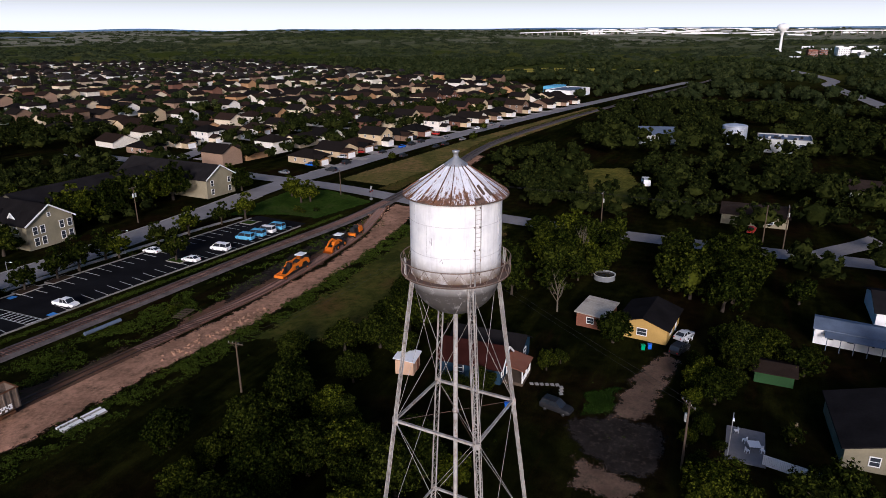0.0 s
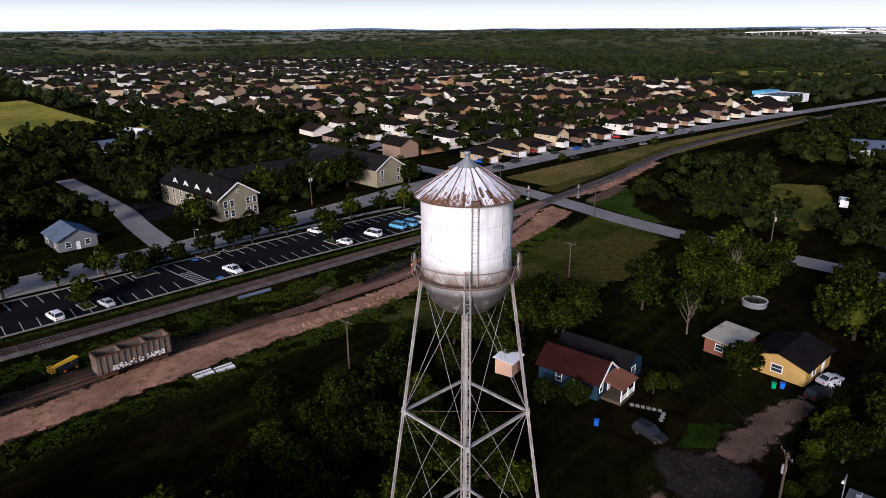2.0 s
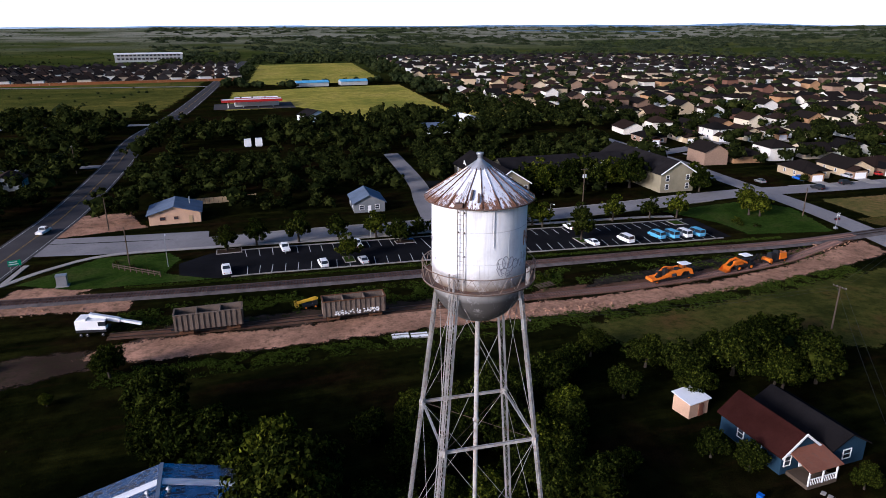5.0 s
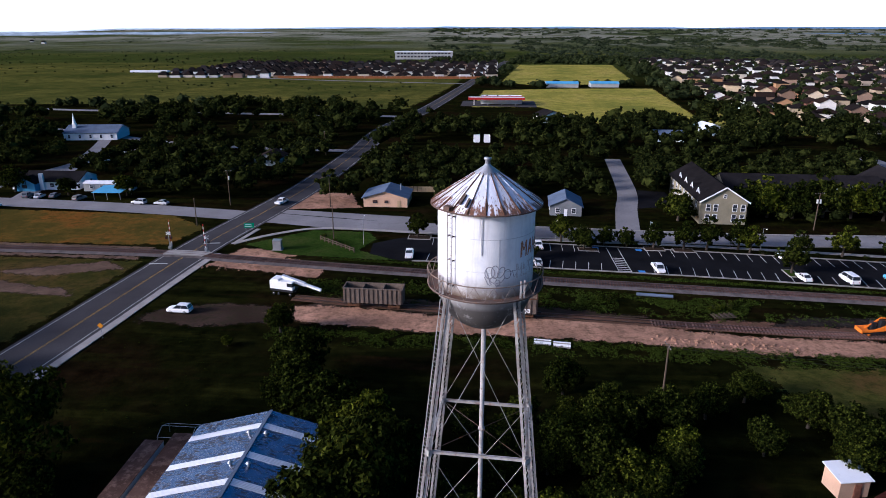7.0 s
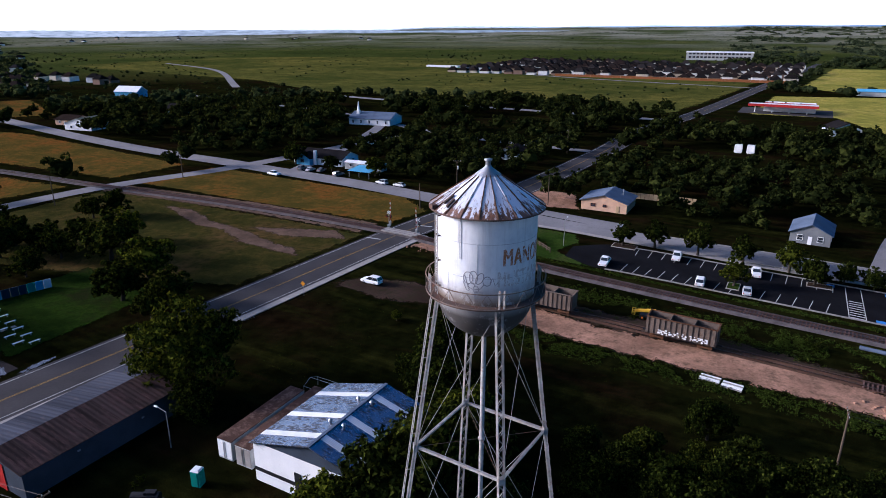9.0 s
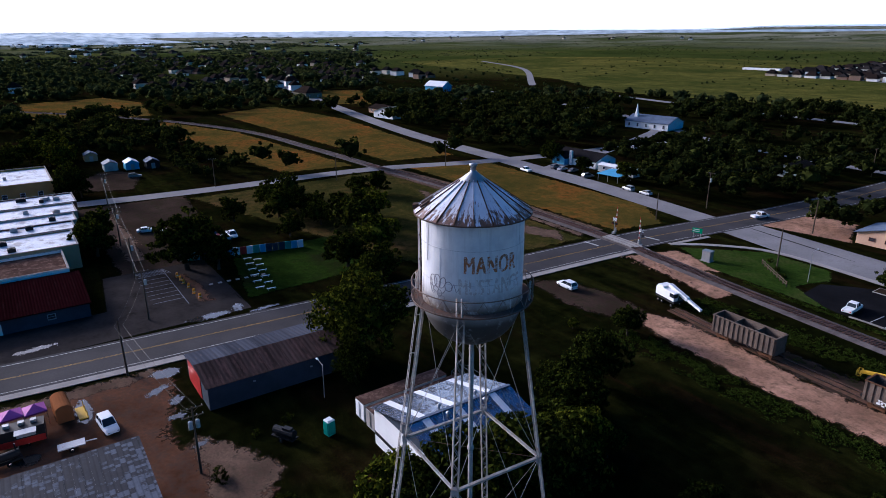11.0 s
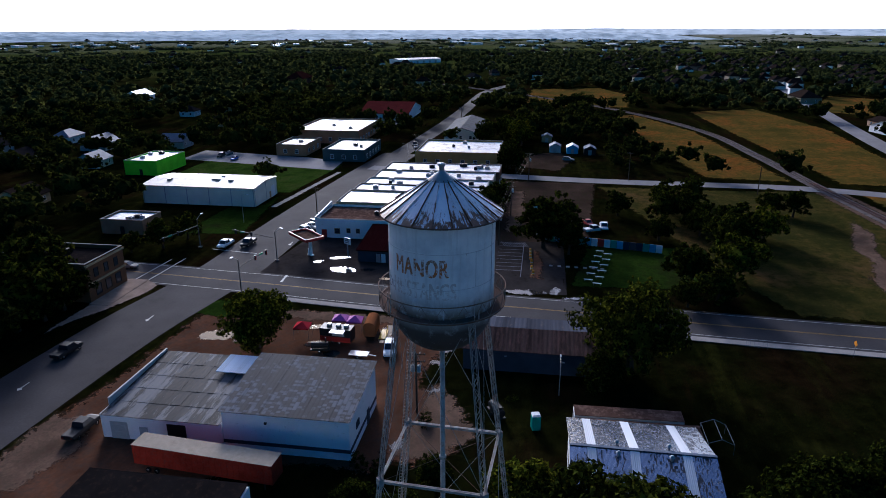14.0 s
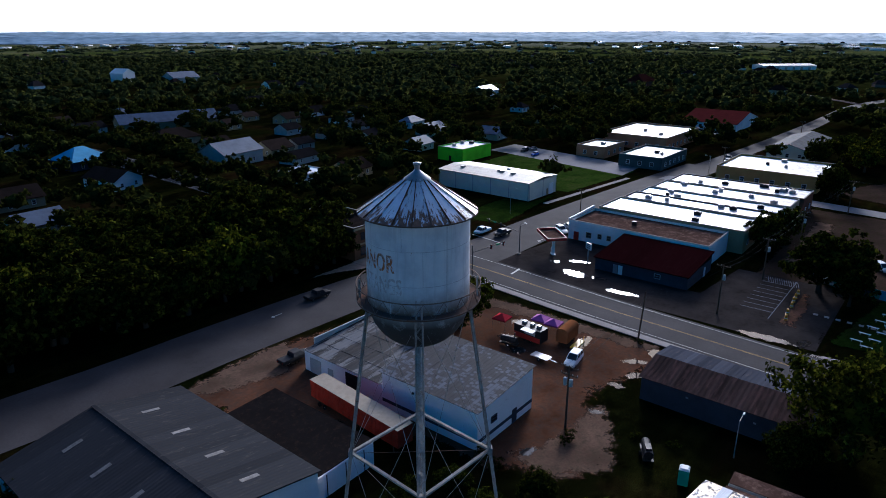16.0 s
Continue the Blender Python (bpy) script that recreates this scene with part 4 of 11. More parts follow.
# ---- railway ----
RAIL = [(-620, -120), (-480, 0), (-394, 57), (-316, 87), (-250, 94.5), (-189, 98.5), (-125, 103.5), (-75, 103.2), (-63, 101.3), (-14, 95.4), (39, 90.8), (80, 87.5), (110, 84), (135, 83.5), (190, 86), (260, 92), (345, 85), (430, 72), (800, 10)]
rail_line = catmull(RAIL, 2.0)
track = thing("railway_track", pose(0, 0, 0), "single rusty railway line on timber sleepers and ballast", "railway", kind="structure")
g = Geo()
strip(g, rail_line, 2.6, 1.5, 0.0, 0.28)
strip(g, rail_line, 1.5, -1.5, 0.28)
strip(g, rail_line, -1.5, -2.6, 0.28, 0.0)
part("ballast_bed", g, M["ballast"], track)
for off in (0.75, -0.75):
    g = Geo()
    strip(g, rail_line, off + 0.045, off - 0.045, 0.55, thick=0.2)
    part("rail", g, M["rail"], track)
spur_line = catmull([(-40, 79), (-20, 76.5), (10, 74.5), (40, 72), (62, 70.4), (85, 71.3), (104, 73.4), (122, 78.5), (136, 83.2)], 1.5)
g = Geo()
strip(g, spur_line, 1.6, -1.6, 0.055)
part("spur_bed", g, M["redsoil"], track)
for off in (0.75, -0.75):
    g = Geo()
    strip(g, spur_line, off + 0.04, off - 0.04, 0.3, thick=0.16)
    part("spur_rail", g, M["rail"], track)
TIES = []
acc = 0.0
for line, lo, hi, zt in ((rail_line, -200, 150, 0.30), (spur_line, 30, 130, 0.08)):
    acc = 0.0
    for p, q in zip(line, line[1:]):
        d = (q - p).length
        while acc < d:
            c = p.lerp(q, acc / d)
            if lo < c.x < hi and not (-79 < c.x < -68 and zt > 0.2) and not (137 < c.x < 151):
                TIES.append((c.x, c.y, zt, math.degrees(math.atan2((q - p).y, (q - p).x))))
            acc += 0.62
        acc -= d
g = Geo()
strip(g, [p for p in rail_line if -80 < p.x < -67], 1.6, -1.6, 0.5, thick=0.4)
part("crossing_deck", g, M["concrete"], track)

# ---- car park ----
lot_line = catmull([(-30, 111.5), (-15, 112.3), (11, 110.3), (43, 107.8), (70, 105), (92, 102.5), (107, 101.5)], 3)


def lot_half(x):
    return 9.6 if x > -22 else 4.0 + 0.7 * max(0, x + 30)


g = Geo()
nor = sides(lot_line)
pts = [p + n * min(9.3, lot_half(p.x)) for p, n in zip(lot_line, nor)] + [p - n * min(9.0, lot_half(p.x)) for p, n in reversed(list(zip(lot_line, nor)))]
rim = [(p.x, p.y, 0.05) for p in pts]
nn = len(lot_line)
g.add(rim, [(i, 2 * nn - 1 - i, 2 * nn - 2 - i, i + 1) for i in range(nn - 1)])
lot = setting("pavement_lot", g, M["blacktop"], "fresh black car park with white stall lines")
g = Geo()
for off in (9.0, -9.2):
    sub = [p for p in lot_line if -20 < p.x < 106]
    strip(g, sub, off + 0.2, off - 0.2, 0.2, thick=0.2)
part("kerb", g, M["concrete"], lot)
for off, side in ((-8.6, 1), (8.6, -1)):
    acc, step = 0.0, 2.95
    for p, q in zip(lot_line, lot_line[1:]):
        d = (q - p).length
        while acc < d:
            c = p.lerp(q, acc / d)
            if -17 < c.x < 104 and not (27.5 < c.x < 36 and True):
                n = Vector((-(q - p).y, (q - p).x, 0)).normalized()
                t = (q - p).normalized()
                a, b = c + n * off, c + n * (off + side * 5.0) + t * 0.25
                gl = Geo()
                gl.bar((a.x, a.y, 0.06), (b.x, b.y, 0.06), 0.13, 0.012)
                part("stall_line", gl, M["linewhite"], lot)
            acc += step
        acc -= d
g = Geo()
for i in range(8):
    g.bar((29.2, 100.5 + i * 1.25, 0.062), (31.8, 100.2 + i * 1.25, 0.062), 0.28, 0.012)
for x in (29.1, 31.9):
    g.bar((x, 100, 0.062), (x - 0.4, 117, 0.062), 0.15, 0.012)
part("crosswalk", g, M["linewhite"], lot)
for x, y in ((34.2, 100.4), (36.5, 116), (26, 116.8)):
    g = Geo()
    g.box(x, y, 0.055, 1.5, 1.5, 0.012)
    part("bay_marking", g, M["lineblue"], lot)
for x, y, sx, sy in ((8, 106.2, 2.6, 4.2), (67.5, 102, 2.6, 4.6), (24, 115.2, 5, 2.6), (40.5, 117, 5, 3), (47.5, 116.5, 5, 3), (-19, 121.4, 6, 3.4), (100.5, 108, 3.5, 4)):
    g = Geo()
    g.box(x, y, 0.0, sx, sy, 0.2)
    g.box(x, y, 0.2, sx - 0.4, sy - 0.4, 0.03, mat=1)
    part("planting_island", g, [M["concrete"], M["browndirt"] if sy < 4 else M["lawn"]], lot)

# stop bars, crosswalk bars and turn arrows
g = Geo()
for x, y, L, rz in ((-77.5, 96, 4.2, 5), (-71.5, 112, 4.2, 10), (-88.6, -48.6, 4.0, 5)):
    g.box(x, y, 0.064, L, 0.5, 0.01, rz)
for x, y, L, rz in ((-104.2, -67.5, 12.4, 82), (-89.7, -80.0, 13.6, -4), (-90.4, -77.0, 14.6, -3)):
    g.box(x, y, 0.064, L, 0.22, 0.01, rz)
for x, y in ((-65.6, -65.9), (-112, -56), (-112, -66), (-40, -71)):
    g.box(x, y, 0.064, 2.2, 0.18, 0.01)
    g.box(x + 0.9, y, 0.064, 0.7, 0.6, 0.01, 45)
part("stop_line", g, M["linewhite"], bpy.data.objects["road_main"])
g = Geo()
strip(g, [p for p in main_line if -55 < p.y < 106], -5.9, -7.6, 0.14, thick=0.14)
strip(g, [p for p in main_line if 107 < p.y < 130], -6.4, -7.6, 0.14, thick=0.14)
setting("pavement_walk", g, M["concrete"], "pale concrete footway along the road")
g = Geo()
walk_line = catmull([(-66, 112), (-58, 121), (-46, 127.5), (-20, 125.8), (10, 122.6), (50, 120.4), (90, 116.5), (104, 114)], 3)
strip(g, walk_line, 0.8, -0.8, 0.12, thick=0.12)
setting("pavement_path", g, M["concrete"], "pale concrete path beside the car park")


# ---- the water tower ----
def tank_paint(name, grime_shade_col, grime_shade_hi, grime_shade_lo, amount):
    m, ns, ls, bs = tree_of(name)
    pos = ns.new("ShaderNodeTexCoord").outputs["Object"]
    base = ramp_of(ns, ls, noise_of(ns, ls, 0.9, 5, pos), [(0.3, (0.58, 0.585, 0.61)), (0.5, (0.7, 0.705, 0.72)), (0.7, (0.78, 0.775, 0.77))])
    mp = ns.new("ShaderNodeMapping")
    mp.inputs["Scale"].default_value = (2.2, 2.2, 0.16)
    ls.new(pos, mp.inputs["Vector"])
    run = ramp_of(ns, ls, noise_of(ns, ls, 1.6, 7, mp.outputs[0], 0.7), [(0.5, grey(0)), (0.72, grey(0.5))])
    c = mix_of(ns, ls, run, base, (0.44, 0.42, 0.42))
    spot = ramp_of(ns, ls, noise_of(ns, ls, 2.6, 9, pos, 0.75), [(0.68, grey(0)), (0.715, grey(1))])
    c = mix_of(ns, ls, spot, c, (0.24, 0.14, 0.09))
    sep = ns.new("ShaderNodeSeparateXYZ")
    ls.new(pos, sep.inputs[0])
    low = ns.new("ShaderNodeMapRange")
    low.inputs[1].default_value, low.inputs[2].default_value, low.inputs[3].default_value, low.inputs[4].default_value = grime_shade_hi, grime_shade_lo, 0.0, 1.0
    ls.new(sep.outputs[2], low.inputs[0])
    grime_shade = mix_of(ns, ls, 1.0, low.outputs[0], ramp_of(ns, ls, noise_of(ns, ls, 1.3, 7, pos, 0.75), [(0.6 - 0.35 * amount, grey(0)), (0.75 - 0.2 * amount, grey(0.97))]), "MULTIPLY")
    c = mix_of(ns, ls, grime_shade, c, grime_shade_col)
    ls.new(c, bs.inputs["Base Color"])
    bs.inputs["Roughness"].default_value = 0.5
    bs.inputs["Specular IOR Level"].default_value = 0.15
    bump_of(ns, ls, bs, noise_of(ns, ls, 5, 5, pos), 0.12)
    return m


PAN = 20


def roof_paint():
    """Pale paint that has peeled to rust along the seams and the rim."""
    m, ns, ls, bs = tree_of("peeling_roof_paint")
    pos = ns.new("ShaderNodeTexCoord").outputs["Object"]

    def math_of(op, a, b=None):
        n = ns.new("ShaderNodeMath")
        n.operation = op
        for k, v in enumerate((a, b)):
            if v is not None:
                if isinstance(v, (int, float)):
                    n.inputs[k].default_value = v
                else:
                    ls.new(v, n.inputs[k])
        return n.outputs[0]

    sep = ns.new("ShaderNodeSeparateXYZ")
    ls.new(pos, sep.inputs[0])
    ang = math_of("ARCTAN2", sep.outputs[1], sep.outputs[0])
    lane = math_of("MULTIPLY", ang, PAN / (2 * math.pi))
    off = math_of("FRACT", math_of("ADD", lane, 50.0))
    near_seam = math_of("MULTIPLY", math_of("ABSOLUTE", math_of("SUBTRACT", off, 0.5)), 2.0)
    which = math_of("FLOOR", math_of("ADD", lane, 50.0))
    wn = ns.new("ShaderNodeTexWhiteNoise")
    wn.noise_dimensions = "1D"
    ls.new(which, wn.inputs["W"])
    com = ns.new("ShaderNodeCombineXYZ")
    ls.new(math_of("MULTIPLY", ang, 3.2), com.inputs[0])
    ls.new(sep.outputs[2], com.inputs[1])
    mp = ns.new("ShaderNodeMapping")
    mp.inputs["Scale"].default_value = (2.2, 0.9, 1)
    ls.new(com.outputs[0], mp.inputs["Vector"])
    base = ramp_of(ns, ls, noise_of(ns, ls, 1.0, 5, pos), [(0.3, (0.64, 0.66, 0.74)), (0.7, (0.82, 0.83, 0.89))])
    base = mix_of(ns, ls, 1.0, base, ramp_of(ns, ls, wn.outputs["Value"], [(0, grey(0.72)), (1, grey(1))]), "MULTIPLY")
    wear = noise_of(ns, ls, 2.6, 10, mp.outputs[0], 0.76)
    bias = math_of("ADD", wear, math_of("MULTIPLY", math_of("POWER", near_seam, 14.0), 0.2))
    bias = math_of("ADD", bias, math_of("MULTIPLY", wn.outputs["Value"], -0.08))
    rimk = ns.new("ShaderNodeMapRange")
    rimk.inputs[1].default_value, rimk.inputs[2].default_value, rimk.inputs[3].default_value, rimk.inputs[4].default_value = 42.5, 41.6, 0.0, 0.15
    ls.new(sep.outputs[2], rimk.inputs[0])
    bias = math_of("ADD", bias, rimk.outputs[0])
    peel = ramp_of(ns, ls, bias, [(0.545, grey(0)), (0.575, grey(1))])
    rusty = ramp_of(ns, ls, noise_of(ns, ls, 4.0, 5, pos), [(0.3, (0.055, 0.032, 0.025)), (0.7, (0.22, 0.1, 0.05))])
    ls.new(mix_of(ns, ls, peel, base, rusty), bs.inputs["Base Color"])
    bs.inputs["Roughness"].default_value = 0.42
    bs.inputs["Specular IOR Level"].default_value = 0.4
    bump_of(ns, ls, bs, peel, 0.25, 0.02)
    return m


R, ZB, ZT = 3.2, 35.75, 41.65
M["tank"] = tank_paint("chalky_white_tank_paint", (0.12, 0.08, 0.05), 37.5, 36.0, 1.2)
# bowl colour holds real grime plus the painted shade of its underside
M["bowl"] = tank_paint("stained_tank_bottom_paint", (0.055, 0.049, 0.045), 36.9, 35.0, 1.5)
M["tankroof"] = roof_paint()
M["legpaint"] = plain("grey_white_leg_paint", (0.5, 0.48, 0.46), 0.8, 0.0, var=0.45, big=0.8, fine=5, stain=(0.17, 0.09, 0.055), amount=0.5)
M["hoop"] = plain("rusty_white_rail_paint", (0.25, 0.2, 0.17), 0.85, var=0.4, big=1.0, fine=6, stain=(0.16, 0.08, 0.05), amount=0.55)
M["seam"] = plain("weathered_seam", (0.58, 0.58, 0.6), 0.6, var=0.25, big=1.2, fine=5, stain=(0.66, 0.66, 0.67), amount=0.5)
def flaked(name, a, b, under, share):
    """Old paint that has flaked off down to the coat below it."""
    m, ns, ls, bs = tree_of(name)
    pos = ns.new("ShaderNodeTexCoord").outputs["Object"]
    tone = mix_of(ns, ls, ramp_of(ns, ls, noise_of(ns, ls, 0.9, 4, pos), [(0.4, grey(0)), (0.6, grey(1))]), a, b)
    chip = ramp_of(ns, ls, noise_of(ns, ls, 2.4, 10, pos, 0.78), [(0.62 - share, grey(0)), (0.66 - share, grey(1))])
    ls.new(mix_of(ns, ls, chip, tone, under), bs.inputs["Base Color"])
    bs.inputs["Roughness"].default_value = 0.7
    bs.inputs["Specular IOR Level"].default_value = 0.1
    return m


M["lettering"] = flaked("flaking_orange_letter_paint", (0.5, 0.15, 0.04), (0.26, 0.15, 0.09), (0.62, 0.6, 0.61), 0.1)
M["ghost"] = flaked("flaking_grey_letter_paint", (0.46, 0.42, 0.4), (0.52, 0.48, 0.46), (0.7, 0.69, 0.69), 0.12)
M["spray"] = plain("grey_spray_paint", (0.33, 0.32, 0.35), 0.7, stain=(0.6, 0.6, 0.62), amount=0.3)


def polar(r, a, z):
    return Vector((r * math.cos(a), r * math.sin(a), z))


tower = thing("water_tower", pose(0, 0, 0), "tall white steel water tower with rusty conical roof on lattice legs", "water tower")
g = Geo()
g.turned([(R, ZB + 0.1), (R, ZT)], 96)
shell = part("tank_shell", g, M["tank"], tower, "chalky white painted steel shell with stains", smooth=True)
for z in (37.75, 39.9):
    g = Geo()
    g.turned([(R, z - 0.02), (R + 0.012, z - 0.015), (R + 0.012, z + 0.015), (R, z + 0.02)], 96)
    part("plate_seam", g, M["seam"], shell)
for k in range(3):
    for a0, z0, z1 in ((10, ZB + 0.1, 37.75), (46, 37.75, 39.9), (24, 39.9, ZT)):
        a = radians(120 * k + a0)
        g = Geo()
        g.bar(polar(R, a, z0), polar(R, a, z1), 0.03, 0.02)
        part("vertical_seam", g, M["seam"], shell)
g = Geo()
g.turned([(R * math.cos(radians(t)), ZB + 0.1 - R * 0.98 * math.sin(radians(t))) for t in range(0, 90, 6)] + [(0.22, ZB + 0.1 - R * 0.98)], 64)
part("bowl_bottom", g, M["bowl"], tower, "dirty hemispherical tank bottom with shade painted in", smooth=True)
g = Geo()
g.turned([(R, ZB + 0.06), (R + 0.03, ZB + 0.07), (R + 0.03, ZB + 0.13), (R, ZB + 0.14)], 64)
part("girder_ring", g, M["gallery"], tower)
# roof sheets with standing seams
RE, ZA, RA = 3.66, 43.72, 0.42
for k in range(PAN):
    a0, a1 = 2 * math.pi * k / PAN, 2 * math.pi * (k + 1) / PAN
    sheet = Geo()
    dz = 0.012 * math.sin(k * 2.4)
    am = (a0 + a1) / 2
    q = [polar(RE, a0, ZT - 0.06), polar(RE * 1.004, am, ZT - 0.075), polar(RE, a1, ZT - 0.06 + dz), polar(RA, a1, ZA), polar(RA, a0, ZA)]
    sheet.add(q + [p - Vector((0, 0, 0.05)) for p in q], [(0, 1, 2, 3, 4), (9, 8, 7, 6, 5), (5, 6, 1, 0), (6, 7, 2, 1), (8, 9, 4, 3)])
    part("roof_sheet", sheet, M["tankroof"], tower)
    rib = Geo()
    rib.bar(polar(RE, a0, ZT - 0.03), polar(RA, a0, ZA + 0.03), 0.045, 0.06)
    part("roof_seam", rib, M["rust"] if k % 3 else M["tankroof"], tower)
g = Geo()
g.turned([(RE, ZT - 0.16), (RE + 0.02, ZT - 0.15), (RE + 0.02, ZT - 0.07), (RE - 0.05, ZT - 0.05)], 60)
g.turned([(R, ZT - 0.1), (RE, ZT - 0.14)], 60)
part("eave_ring", g, M["gallery"], tower)
g = Geo()
g.turned([(0.84, ZA - 0.24), (0.82, ZA - 0.2), (0.24, ZA + 0.22), (0.17, ZA + 0.34)], 24)
part("roof_cap", g, M["steel"], tower, smooth=True)
g = Geo()
g.turned([(0.17, ZA + 0.3), (0.17, ZA + 0.58), (0.24, ZA + 0.6), (0.25, ZA + 0.72), (0.0, ZA + 0.76)], 20)
part("roof_vent", g, M["steel"], tower, "short steel roof vent with a flat cap", smooth=True)
# ladder up the shell and over the eave, brackets, hatches on the roof
LA = radians(-131)
ca, sa = math.cos(LA), math.sin(LA)
side = Vector((-sa, ca, 0))
lad = None
for s in (-0.2, 0.2):
    g = Geo()
    g.bar(polar(R + 0.2, LA, 36.0) + side * s, polar(R + 0.2, LA, ZT - 0.05) + side * s, 0.045, 0.06)
    rail = part("ladder_rail", g, M["legpaint"], tower)
    lad = lad or rail
for k in range(18):
    g = Geo()
    z = 36.2 + 0.305 * k
    g.tube(polar(R + 0.2, LA, z) - side * 0.2, polar(R + 0.2, LA, z) + side * 0.2, 0.014, n=6)
    part("rung", g, M["legpaint"], lad)
for z in (36.6, 38.3, 39.9, 41.2):
    for s in (-0.2, 0.2):
        g = Geo()
        g.bar(polar(R - 0.01, LA, z) + side * s, polar(R + 0.22, LA, z) + side * s, 0.04, 0.09)
        part("ladder_bracket", g, M["gallery"], lad)
slope = (ZA - ZT) / (RE - RA)
g = Geo()
p = polar(RE - 0.1, LA, ZT + 0.08)
g.box(p.x, p.y, p.z - 0.1, 0.34, 0.5, 0.26, math.degrees(LA))
part("eave_bracket", g, M["gallery"], tower)
for a, r0, r1 in ((-121, 3.15, 2.45), (-112, 3.3, 2.7)):
    a = radians(a)
    g = Geo()
    g.bar(polar(r0, a, ZT + (RE - r0) * slope + 0.06), polar(r1, a, ZT + (RE - r1) * slope + 0.06), 0.13, 0.14)
    part("roof_hatch", g, M["gallery"], tower, "narrow dark slot cover on the roof")
for a in (-128, -134):
    g = Geo()
    g.bar(polar(RE, radians(a), ZT + 0.06), polar(1.9, radians(a - (a + 131) * 0.6), ZT + (RE - 1.9) * slope + 0.1), 0.035, 0.035)
    part("roof_ladder_rail", g, M["legpaint"], tower)
for a, z0 in ((72, ZB + 0.3), (-94, 38.9)):
    g = Geo()
    g.tube(polar(R + 0.05, radians(a), z0), polar(R + 0.05, radians(a), ZT - 0.1), 0.025, n=6)
    part("conduit", g, M["seam"], tower)
# balcony round the tank
RG, ZF = 3.9, 35.95
g = Geo()
g.turned([(R + 0.02, ZF), (RG, ZF), (RG, ZF - 0.05), (R + 0.02, ZF - 0.05)], 60)
part("balcony_floor", g, M["gallery"], tower, "rusty steel plate balcony floor")
for z, w in ((ZF + 0.06, 0.03), (ZF + 1.05, 0.036)):
    g = Geo()
    g.turned([(RG + w * math.cos(k * math.pi / 3), z - w * math.sin(k * math.pi / 3)) for k in range(7)], 60)
    part("balcony_rail", g, M["hoop"], tower)
for k in range(20):
    a, b = 2 * math.pi * k / 20, 2 * math.pi * (k + 1) / 20
    for lo, hi in ((a, (a + b) / 2), (b, (a + b) / 2)):
        g = Geo()
        g.bar(polar(RG, lo, ZF + 0.06), polar(RG, hi, ZF + 1.04), 0.035, 0.02)
        part("balcony_brace", g, M["hoop"], tower)
# four lattice legs, struts and tie rods
LEG0, RT, RB, ZL = 41.3, 3.12, 8.2, 36.1


def leg_at(k, z):
    return polar(RT + (RB - RT) * (ZL - z) / ZL, radians(LEG0 + 90 * k), z)


HALF, DEEP = 0.21, 0.085
LOW = Geo()
for k in range(4):
    a = radians(LEG0 + 90 * k)
    out, tan = Vector((math.cos(a), math.sin(a), 0)), Vector((-math.sin(a), math.cos(a), 0))
    ob = None
    for s in (-HALF, HALF):
        leg = Geo()
        for o, w, d in ((0, 0.02, 2 * DEEP), ):
            leg.bar(leg_at(k, 0.3) + tan * s, leg_at(k, ZL) + tan * s, w, d)
        for o in (-DEEP, DEEP):
            leg.bar(leg_at(k, 0.3) + tan * s * 0.85 + out * o, leg_at(k, ZL) + tan * s * 0.85 + out * o, 0.04, 0.02)
        ch = part("leg_channel", leg, M["legpaint"], ob or tower, "pale lattice steel leg")
        ob = ob or ch
        stub = Geo()
        q = polar(RG - 0.2, a, ZL - 0.4) + tan * s * 0.75
        stub.bar(q, q + Vector((0, 0, 1.45)), 0.05, 0.12)
        part("leg_head", stub, M["legpaint"], ob)
    n = 66
    for o in (-DEEP - 0.015, DEEP + 0.015):
        for i in range(n):
            z0, z1 = 0.4 + i * (ZL - 0.6) / n, 0.4 + (i + 1) * (ZL - 0.6) / n
            s = HALF if i % 2 else -HALF
            bar = Geo() if z0 > 17.5 else LOW
            bar.bar(leg_at(k, z0) + tan * s + out * o, leg_at(k, z1) - tan * s + out * o, 0.045, 0.015)
            if bar is not LOW:
                part("lacing_bar", bar, M["legpaint"], ob)
    foot = Geo()
    p = leg_at(k, 0)
    foot.box(p.x, p.y, -0.1, 1.3, 1.3, 0.5, math.degrees(a), taper=0.75)
    part("footing", foot, M["concrete"], tower)
tagged(part("lower_lacing", LOW, M["legpaint"], tower), kind="stuff")
a = radians(LEG0 + 180)
out, tan = Vector((math.cos(a), math.sin(a), 0)), Vector((-math.sin(a), math.cos(a), 0))
g = Geo()
for s in (-0.19, 0.19):
    g.bar(leg_at(2, 1.5) + out * 0.42 + tan * s, leg_at(2, ZL - 0.6) + out * 0.42 + tan * s, 0.03, 0.06)
for i in range(108):
    p = leg_at(2, 1.7 + 0.31 * i) + out * 0.42
    g.bar(p - tan * 0.19, p + tan * 0.19, 0.025, 0.025)
for i in range(12):
    p = leg_at(2, 2.2 + 2.9 * i)
    g.bar(p, p + out * 0.42, 0.05, 0.05)
part("leg_ladder", g, M["legpaint"], tower, "pale steel ladder up one leg")
STRUTS = (24.3, 12.2)
